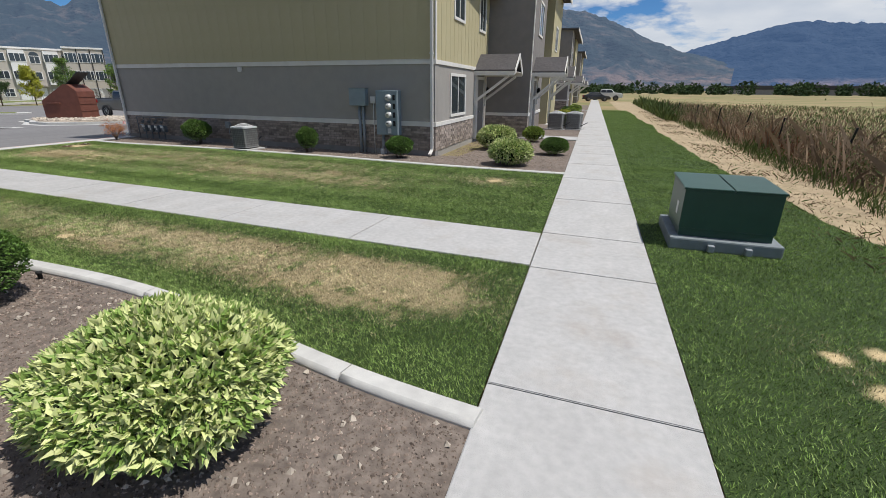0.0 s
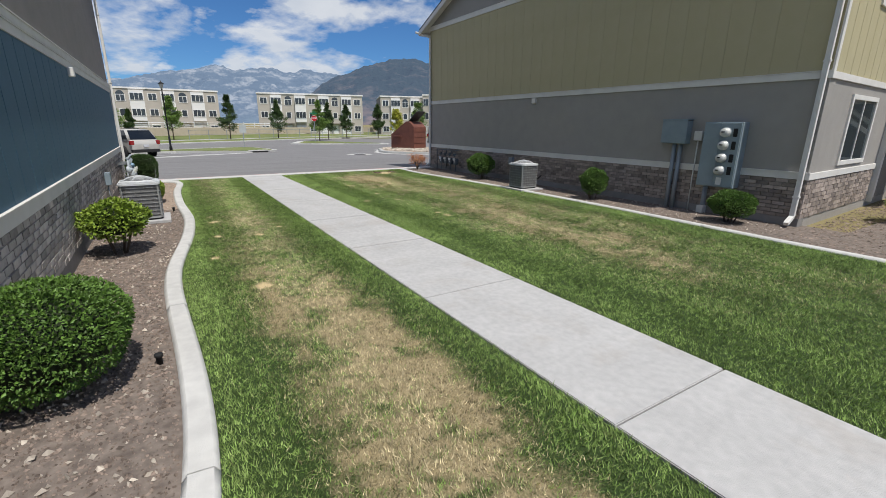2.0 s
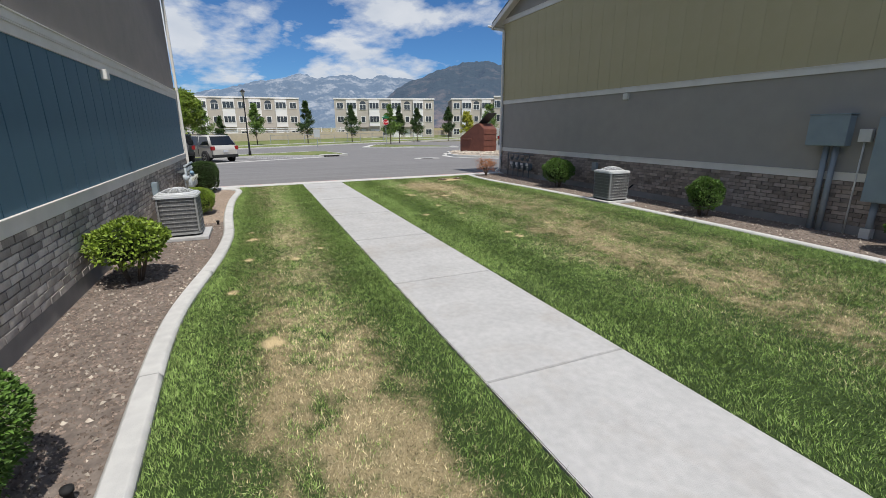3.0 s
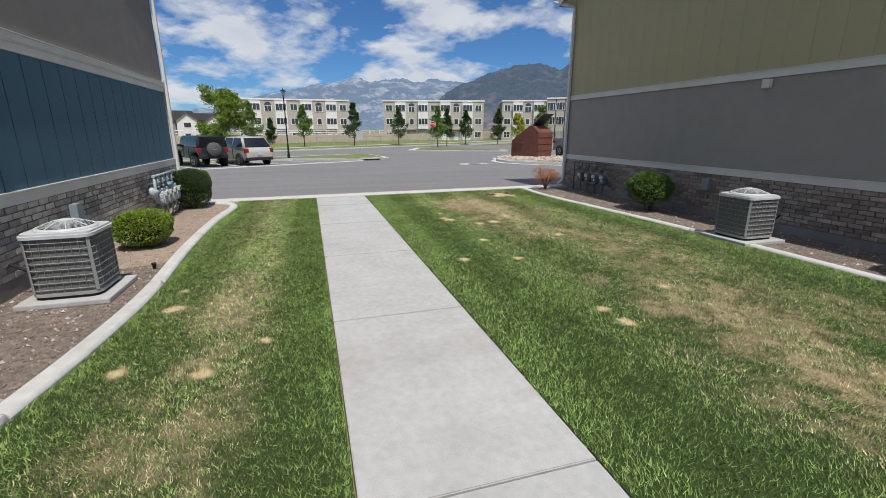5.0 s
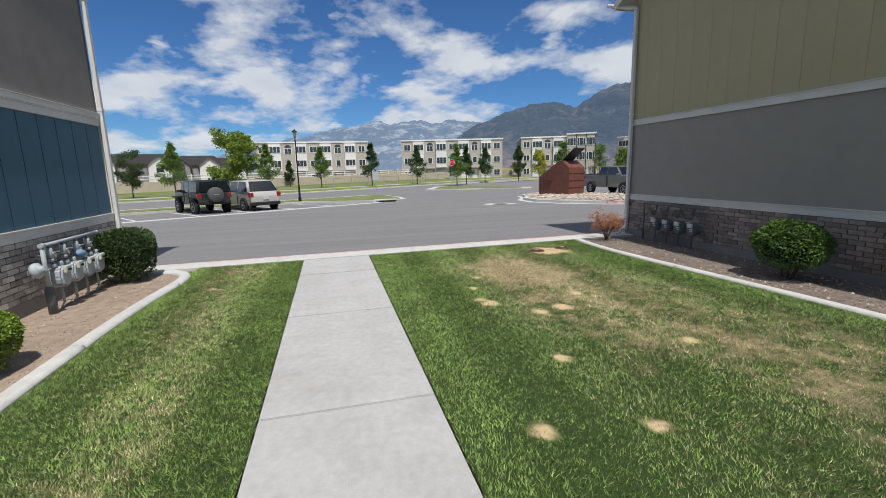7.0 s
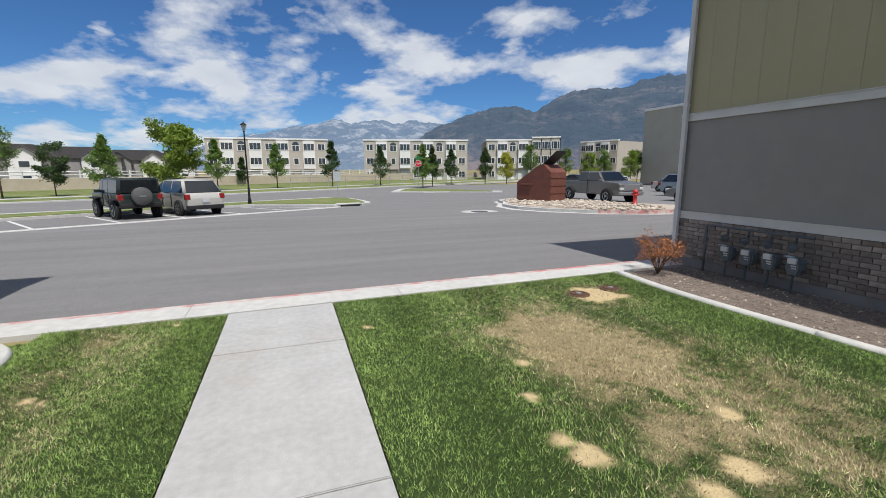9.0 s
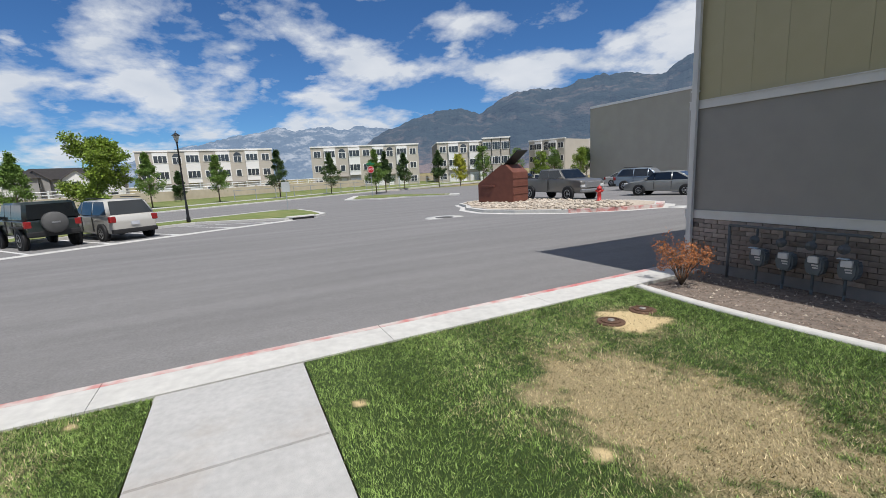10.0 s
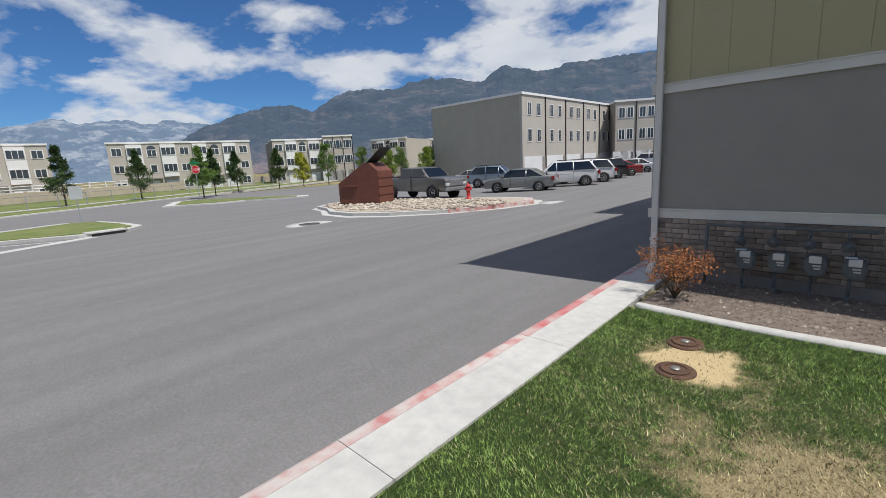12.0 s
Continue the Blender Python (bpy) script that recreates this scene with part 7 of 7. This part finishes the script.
def block(label, ax, ay, bx_, by, h, depth, z, bays, style, side=APT):
    """An apartment block with its front from a to b (left to right as seen from the front), built in its own axes: x along the front, y into the depth."""
    ang = math.atan2(by - ay, bx_ - ax)
    W = math.hypot(bx_ - ax, by - ay)
    t = thing("apartment_block", label, "apartment building", Matrix.Translation((ax, ay, z)) @ Matrix.Rotation(ang, 4, "Z"), "apartment blocks")
    part("front_wall", bx(0, W, 0.0, 0.4, 0, h), APT, t)
    part("end_wall", bx(-0.02, 0.4, 0.402, depth, 0, h), side, t, "end wall darker than the front" if side is not APT else "")
    part("end_wall", bx(W - 0.4, W + 0.02, 0.402, depth, 0, h), APT, t)
    part("back_wall", bx(0.402, W - 0.402, depth - 0.4, depth, 0, h), APT, t)
    part("flat_roof", bx(0.1, W - 0.1, 0.1, depth - 0.1, h - 0.5, h - 0.3), APT_DARK, t)
    part("parapet", bx(-0.15, W + 0.15, -0.15, 0.55, h, h + 0.32), APT_WHITE, t, "pale parapet cornice")
    part("parapet", bx(-0.15, 0.45, 0.552, depth, h, h + 0.32), APT_WHITE, t, "pale parapet cornice")

    def win(x, zc, w, hh, y=-0.02, panes=2, arch=False):
        f = part("window", bx(x - w / 2 - 0.1, x + w / 2 + 0.1, y - 0.05, y + 0.01, zc - hh / 2 - 0.1, zc + hh / 2 + 0.1), APT_WHITE, t, "white-framed window")
        for i in range(panes):
            a = x - w / 2 + i * w / panes
            part("pane", bx(a + 0.04, a + w / panes - 0.04, y - 0.065, y - 0.052, zc - hh / 2, zc + hh / 2), APT_GLASS, f)
        if arch:
            bm = profile_y([(x + w / 2 * math.cos(q), zc + hh / 2 + 0.11 + w / 2 * math.sin(q)) for q in (math.pi * i / 8 for i in range(9))], y - 0.06, y)
            part("arch_pane", bm, APT_GLASS, f)

    st = h / 3
    n = bays
    bw = W / n
    for i in range(n):
        x = (i + 0.5) * bw
        if style == "front":
            if i % 2 == 1:
                part("bay", bx(x - bw * 0.46, x + bw * 0.46, -0.6, -0.002, st * 0.98, h - 0.25), APT_WHITE, t, "white bay front")
                part("garage_door", bx(x - bw * 0.4, x + bw * 0.4, -0.04, -0.002, 0.2, st * 0.75), GARAGE, t, "white garage door")
                for lvl in (1, 2):
                    win(x, st * (lvl + 0.52), 2.3, 1.35, -0.62, 3)
            elif i % 4 == 2:
                win(x, st * 2.42, 1.5, 1.2, panes=2, arch=True)
                win(x, st * 1.5, 1.0, 1.3, panes=1)
                part("door", bx(x - 0.6, x + 0.6, -0.05, -0.002, 0.1, 2.5), APT_WHITE, t, "pale front door")
                part("awning", bx(x - 1.2, x + 1.2, -0.9, -0.01, 2.8, 3.0), APT_DARK, t)
            else:
                for lvl in (0, 1, 2):
                    win(x, st * (lvl + 0.52), 1.5, 1.3)
        else:
            for lvl in (1, 2):
                win(x - bw * 0.2, st * (lvl + 0.5), 0.95, 1.6, panes=2)
                win(x + bw * 0.2, st * (lvl + 0.5), 0.95, 1.6, panes=2)
            for s in (-0.24, 0.16):
                part("garage_door", bx(x + bw * s - 1.25, x + bw * s + 1.25, -0.05, -0.002, 0.1, 2.5), GARAGE, t, "white garage door")
            part("door", bx(x + bw * 0.42 - 0.5, x + bw * 0.42 + 0.5, -0.05, -0.002, 0.1, 2.4), APT_DARK, t)
            part("drainpipe", bx(x + bw * 0.5 - 0.08, x + bw * 0.5 + 0.08, -0.14, -0.002, 0, h), TRIM_BLACK, t, "dark drainpipe")
    return t


def front(c, az0, d0, az1, d1):
    return (*polar(*c, az0, d0), *polar(*c, az1, d1))


block("three-storey stucco apartments with white bays and flat roof", *front(C65, 98.2, 112, 85.1, 112), 9.6, 14, -1.1, 9, "front")
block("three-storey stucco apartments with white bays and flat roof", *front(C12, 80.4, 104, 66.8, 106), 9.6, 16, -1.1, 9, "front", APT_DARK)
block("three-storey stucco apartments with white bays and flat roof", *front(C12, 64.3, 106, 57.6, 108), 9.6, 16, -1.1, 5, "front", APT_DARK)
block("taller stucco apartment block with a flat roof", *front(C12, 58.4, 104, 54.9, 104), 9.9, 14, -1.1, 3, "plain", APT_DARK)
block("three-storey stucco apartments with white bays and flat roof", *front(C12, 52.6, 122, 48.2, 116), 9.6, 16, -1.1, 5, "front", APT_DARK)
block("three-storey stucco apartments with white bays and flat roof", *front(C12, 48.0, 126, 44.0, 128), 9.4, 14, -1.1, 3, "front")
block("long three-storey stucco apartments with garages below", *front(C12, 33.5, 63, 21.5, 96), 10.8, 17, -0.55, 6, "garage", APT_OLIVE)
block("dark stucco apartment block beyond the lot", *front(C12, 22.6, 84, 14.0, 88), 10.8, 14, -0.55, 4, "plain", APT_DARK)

# gabled houses far behind the wall
HOUSE_W = mat("house_siding_grey", (0.33, 0.32, 0.31), (0.28, 0.27, 0.265), 0.8, 0.9)
for az, d, w, hh in ((109.5, 118, 15, 5.2), (104.5, 124, 13, 5.0), (114.5, 112, 14, 5.2), (101.5, 135, 11, 4.8)):
    x, y = polar(*C65, az, d)
    t = thing("house", "grey two-storey house with a dark gabled roof", "house", pose(x, y, -0.9, 0, 0, 106), "far houses")
    part("wall", bx(-w / 2, w / 2, 0, 9, 0, hh), HOUSE_W, t)
    part("roof", profile_y([(-w / 2 - 0.5, hh), (w / 2 + 0.5, hh), (w / 2 - 2.5, hh + 2.2), (-w / 2 + 2.5, hh + 2.2)], -0.4, 9.4), SHINGLE, t, "dark shingled roof")
    for k in (-0.27, 0.22):
        part("gable", profile_y([(k * w - 2.2, 0), (k * w + 2.2, 0), (k * w + 2.2, hh), (k * w, hh + 1.7), (k * w - 2.2, hh)], -1.2, 0.0), APT_WHITE if k > 0 else HOUSE_W, t, "gabled front bay")
        part("gable_roof", profile_y([(k * w - 2.6, hh - 0.25), (k * w, hh + 1.75), (k * w + 2.6, hh - 0.25), (k * w + 2.6, hh), (k * w, hh + 2.05), (k * w - 2.6, hh)], -1.6, 3.0), SHINGLE, t, "dark shingled gable roof")
        for zc in (1.5, 3.9):
            f = part("window", bx(k * w - 0.8, k * w + 0.8, -1.26, -1.2, zc - 0.6, zc + 0.6), APT_WHITE, t)
            part("pane", bx(k * w - 0.7, k * w + 0.7, -1.28, -1.262, zc - 0.5, zc + 0.5), APT_GLASS, f)

# ---- field, weeds, fence posts ----
REED = mat("dry_reed", (0.37, 0.27, 0.17), (0.19, 0.13, 0.085), 1.2, 0.9, island=0.45, big=0.35)
REED_RED = mat("red_dock_weed", (0.24, 0.105, 0.055), (0.17, 0.08, 0.045), 3, 0.9, island=0.4)
WEED = mat("green_weed", (0.13, 0.17, 0.05), (0.07, 0.11, 0.03), 3, 0.9, island=0.4)


def stalks(label, n, place, hmin, hmax, w, material, lean=0.25):
    rng = np.random.default_rng(n + 3)
    x, y = place(rng, n)
    h = (hmin + (hmax - hmin) * rng.random(n)) * (0.12 + 1.75 * fbm(x, y, 0.8) ** 1.4)
    a = rng.random(n) * 6.28
    l1, l2 = rng.normal(0, lean, n), rng.normal(0, lean, n)
    V = np.empty((n, 4, 3))
    s = np.stack((np.cos(a) * w, np.sin(a) * w, 0 * a), 1)
    b = np.stack((x, y, np.full(n, -0.06)), 1)
    mid_ = b + np.stack((l1 * h * 0.4, l2 * h * 0.4, h * 0.6), 1)
    V[:, 0], V[:, 1], V[:, 2], V[:, 3] = b - s * 0.5, mid_ + s, b + np.stack((l1 * h, l2 * h, h), 1), mid_ - s
    k = np.arange(n)[:, None] * 4
    F = np.concatenate((k + [0, 1, 2], k + [0, 2, 3]), 0)
    return tagged(mesh_np("weeds", V.reshape(-1, 3), F, material), label, "weeds", kind="stuff")


def belt(o0, o1, y0, y1):
    def f(rng, n):
        y = y0 + (y1 - y0) * rng.random(n) ** 1.5
        o = o0 + (o1 - o0) * rng.random(n)
        x = main_right(y) + 0.02 * y + o - 1.15
        return x, y
    return f


stalks("dry brown reeds and tall grass along the field edge", 3600, belt(5.0, 8.5, 2.0, 45.0), 0.3, 1.1, 0.005, REED, 0.35)
stalks("dry brown grass of the field", 24000, belt(8.5, 40, 0.0, 70.0), 0.06, 0.34, 0.016, REED)
stalks("low green weeds in the field", 9000, belt(5.0, 24, 8.0, 70.0), 0.12, 0.45, 0.022, WEED)
stalks("low dry weeds at the track's edge", 5000, belt(4.6, 5.6, 2.0, 45.0), 0.1, 0.4, 0.01, WEED)
stalks("rust-red dock weeds at the field edge", 800, belt(5.2, 6.4, 14.0, 26.0), 0.4, 0.85, 0.009, REED_RED, 0.12)
bx_far = belt(4.2, 6.5, 32, 70)
stalks("green brush along the track", 3500, bx_far, 0.3, 1.0, 0.05, WEED, 0.3)
rng = np.random.default_rng(91)
for mt_, nn, lab in ((REED, 46000, "dry brown bushy weeds along the field edge"), (WEED, 17000, "grey-green bushy weeds along the field edge")):
    k = rng.integers(0, 260, nn)
    yy = 2 + 44 * rng.random(260) ** 1.4
    xx = main_right(yy) + 0.02 * yy + 3.95 + 3.2 * rng.random(260)
    hh_ = 0.3 + 0.85 * rng.random(260) ** 1.4 * np.interp(yy, [2, 14, 40], [1.0, 0.9, 0.6])
    d = rng.normal(0, 1, (nn, 3))
    P = np.stack((xx[k] + 0.26 * d[:, 0], yy[k] + 0.36 * d[:, 1], np.abs(hh_[k] * (0.5 + 0.36 * d[:, 2]))), 1)
    Vv, Ff = leaves(P, d + np.array([0, 0, 0.8]), 0.10, 0.011, rng)
    tagged(mesh_np("weeds", Vv, Ff, mt_), lab, "weeds", kind="stuff")
stalks("thin dry straw on the dirt track", 6000, belt(3.3, 5.4, 2.0, 45.0), 0.04, 0.12, 0.0025, REED, 0.9)
stalks("sparse green weeds on the dirt track", 2500, belt(3.4, 5.4, 2.0, 45.0), 0.03, 0.12, 0.008, WEED, 0.9)
for y in (6.2, 9.4, 12.4, 16.5, 20.5, 25.0, 31, 38):
    t = thing("fence_post", "thin dark leaning steel fence post in dry weeds", "fence post", pose(main_right(y) + 0.02 * y + 4.5, y, -0.06, 4 + (y * 7) % 9, -6 + (y * 5) % 13, 0), "fence posts")
    part("post", bx(-0.022, 0.022, -0.015, 0.015, 0, 1.15, 0.004), TRIM_BLACK, t)

# far woods and houses at the field's end
WOODS = mat("far_woods", (0.050, 0.085, 0.028), (0.026, 0.050, 0.018), 0.05, 0.95, island=0.35)
rng = np.random.default_rng(77)
n = 26000
k = rng.integers(0, 240, n)
az = rng.uniform(-42, 6, 240)
dist = rng.uniform(240, 420, 240)
hh = rng.uniform(2.2, 5.5, 240)
cxs, cys = -dist * np.sin(np.radians(az)), dist * np.cos(np.radians(az))
d = rng.normal(0, 1, (n, 3))
d /= np.linalg.norm(d, axis=1, keepdims=True)
r = hh[k] * rng.uniform(0.3, 0.55, n)
P = np.stack((cxs[k] + d[:, 0] * r * 1.3, cys[k] + d[:, 1] * r * 1.3, hh[k] * 0.5 + d[:, 2] * r), 1)
Vv, Ff = leaves(P, d, 1.3, 0.5, rng)
tagged(mesh_np("far_trees", Vv, Ff, WOODS), "line of dark green trees at the field's end", "trees", kind="stuff")
for az, dd in ((-12.5, 300), (-15.5, 310), (-18.0, 295), (-20.5, 320), (-9.5, 330)):
    x, y = polar(0, 0, az, dd)
    t = thing("house", "low grey farmhouse among trees beyond the field", "house", pose(x, y, -0.1, 0, 0, az), "farmhouses")
    part("wall", bx(-8, 8, 0, 8, 0, 2.6), HOUSE_W, t)
    part("roof", profile_y([(-8.6, 2.6), (8.6, 2.6), (6.5, 4.6), (-6.5, 4.6)], -0.5, 8.5), SHINGLE, t, "dark roof")

# ---- mountains ----
def mountain_mat(name, wood, rock, foot, foot_z, haze_glow, k, share):
    """Slopes of rock and woods, broken at two sizes, paler at the foot, with the air's haze added as a blue glow."""
    m = bpy.data.materials.new(name)
    m.use_nodes = True
    N, L = m.node_tree.nodes, m.node_tree.links
    bs = N["Principled BSDF"]
    bs.inputs["Roughness"].default_value, bs.inputs["Specular IOR Level"].default_value = 0.95, 0.1
    co, mp = N.new("ShaderNodeTexCoord"), N.new("ShaderNodeMapping")
    mp.inputs["Scale"].default_value = (1.0, 1.0, 2.2)
    L.new(co.outputs["Object"], mp.inputs["Vector"])

    def noise(scale, detail, rough=0.6):
        n = N.new("ShaderNodeTexNoise")
        n.inputs["Scale"].default_value, n.inputs["Detail"].default_value, n.inputs["Roughness"].default_value = scale, detail, rough
        L.new(mp.outputs[0], n.inputs["Vector"])
        return n.outputs["Fac"]

    def span(v, lo, hi):
        n = N.new("ShaderNodeMapRange")
        n.inputs["From Min"].default_value, n.inputs["From Max"].default_value = lo, hi
        L.new(v, n.inputs["Value"])
        return n.outputs[0]

    def blend(f, x, y):
        n = N.new("ShaderNodeMix")
        n.data_type = "RGBA"
        for key, v in (("Factor", f), ("A", x), ("B", y)):
            if isinstance(v, tuple):
                n.inputs[key].default_value = (*v, 1)
            else:
                L.new(v, n.inputs[key])
        return n.outputs["Result"]

    col = blend(span(noise(0.0055, 9, 0.72), share, share + 0.12), wood, rock)
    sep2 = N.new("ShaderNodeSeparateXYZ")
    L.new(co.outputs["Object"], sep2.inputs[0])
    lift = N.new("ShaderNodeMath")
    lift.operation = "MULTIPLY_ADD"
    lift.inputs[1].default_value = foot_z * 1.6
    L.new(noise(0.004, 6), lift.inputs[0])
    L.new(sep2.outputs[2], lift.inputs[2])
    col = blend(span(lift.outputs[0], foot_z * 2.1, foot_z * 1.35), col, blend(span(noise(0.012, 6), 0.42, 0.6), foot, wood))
    L.new(col, bs.inputs["Base Color"])
    bu = N.new("ShaderNodeBump")
    bu.inputs["Strength"].default_value, bu.inputs["Distance"].default_value = 1.0, 55.0
    L.new(noise(0.010, 8, 0.62), bu.inputs["Height"])
    L.new(bu.outputs[0], bs.inputs["Normal"])
    # constant emission painted as haze over the slopes
    bs.inputs["Emission Color"].default_value, bs.inputs["Emission Strength"].default_value = (*haze_glow, 1), k
    return m


# the blue emission stands for haze; base tones lean blue with it
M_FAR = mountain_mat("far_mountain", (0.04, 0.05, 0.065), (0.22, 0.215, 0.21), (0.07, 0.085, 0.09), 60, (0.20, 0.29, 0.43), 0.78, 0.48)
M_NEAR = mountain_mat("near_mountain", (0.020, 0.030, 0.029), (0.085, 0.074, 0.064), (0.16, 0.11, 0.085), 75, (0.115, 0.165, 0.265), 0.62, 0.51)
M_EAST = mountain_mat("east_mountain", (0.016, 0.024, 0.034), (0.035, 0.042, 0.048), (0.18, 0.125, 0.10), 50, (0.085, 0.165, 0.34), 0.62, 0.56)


def mountain(name, label, crest, d0, d1, material, seed, rough):
    """A range as a height field in rings round the place; crest gives (bearing, rise in degrees)."""
    caz, cel = np.array([c[0] for c in crest], float), np.array([c[1] for c in crest], float)
    o = np.argsort(caz)
    az = np.arange(caz.min(), caz.max() + 0.01, 0.12)
    el = np.interp(az, caz[o], cel[o]) + 0.30 * (fbm(az, az * 0 + seed, 1.3) - 0.5) + 0.22 * (fbm(az, az * 0 + seed + 5, 3.0) - 0.5)
    nr = 60
    top = d1 * np.tan(np.radians(np.maximum(el, 0.3)))
    V = []
    for i in range(nr):
        f = i / (nr - 1)
        dd = d0 + (d1 - d0) * f
        x, y = -dd * np.sin(np.radians(az)), dd * np.cos(np.radians(az))
        spur = 1 - np.abs(2 * fbm(x + 900 * seed, y, 1 / 420) - 1)
        gully = 1 - np.abs(2 * fbm(x, y + 900 * seed, 1 / 130) - 1)
        bell = (4 * f * (1 - f)) ** 0.7
        z = top * (f ** 1.1 + rough * bell * (spur - 0.62) * 1.3 + 0.11 * bell * (gully - 0.6))
        V.append(np.stack((x, y, np.maximum(np.minimum(z, top * (0.12 + 0.9 * f + 0.06)), -3)), 1))
    V = np.array(V)
    na = len(az)
    i, j = np.meshgrid(np.arange(nr - 1), np.arange(na - 1), indexing="ij")
    k = (i * na + j).ravel()
    F = np.stack((k, k + 1, k + na + 1, k + na), 1)
    ob = tagged(mesh_np(name, V.reshape(-1, 3), F, material), label, "mountains", kind="structure")
    for p in ob.data.polygons:
        p.use_smooth = True


mountain("backdrop_far_range", "pale snow-streaked mountain range with painted blue haze on the horizon", [(125, 0.6), (110, 1.2), (100, 2.5), (94, 4.1), (91.2, 4.6), (88.5, 5.2), (85.7, 5.6), (83.9, 6.1), (82.2, 5.6), (80, 6.0), (78.3, 6.1), (76.5, 5.6), (74.3, 6.0), (72, 5.8), (70, 5.5), (66, 5.0), (60, 4), (52, 3)], 3300, 4500, M_FAR, 3.0, 0.35)
mountain("backdrop_near_range", "dark brown and green rocky mountain range with painted haze", [(75, 2.6), (73, 4.4), (70.1, 5.8), (68.3, 6.4), (66.3, 7.1), (63.8, 7.4), (61.5, 7.6), (59.3, 6.8), (57.3, 7.8), (55.1, 8.9), (52.5, 9.0), (49, 9.1), (45.5, 9.9), (41.9, 9.9), (38.5, 9.3), (35.7, 10.7), (31.6, 9.9), (28.3, 10.3), (23.3, 10.4), (18.9, 10.5), (12, 9.6), (7.1, 8.1), (5.3, 7.9), (1.6, 6.7), (-1.5, 5.2), (-5, 3.9), (-10, 2.4)], 2000, 3700, M_NEAR, 11.0, 0.40)
mountain("backdrop_east_range", "mountain range with painted blue haze beyond the field", [(6, 2.0), (0, 3.0), (-5, 3.8), (-9, 5.0), (-13, 6.0), (-15.1, 6.1), (-16.8, 5.9), (-20.6, 5.5), (-26, 5.6), (-34, 5.0), (-45, 4.0), (-60, 3.0), (-80, 2)], 2900, 4300, M_EAST, 21.0, 0.35)

# ---- brick skirts ----
brick_wall("wall_south_brick", "brown brick skirt wall on a concrete foundation", X0, X1, YS, -1, 0.13, Z_B1[0] - 0.002, (-16.6, -10.4))
brick_wall("wall_blue_brick", "grey-brown brick skirt wall, lightened for bounced light, on a concrete foundation", LW, LE, 0.96, 1, 0.16, LB1[0] - 0.002, (-11.0, -4.6), face=BRICK_GREY_LIFTED, rest=BRICK_GREY_LIFTED_FAR)
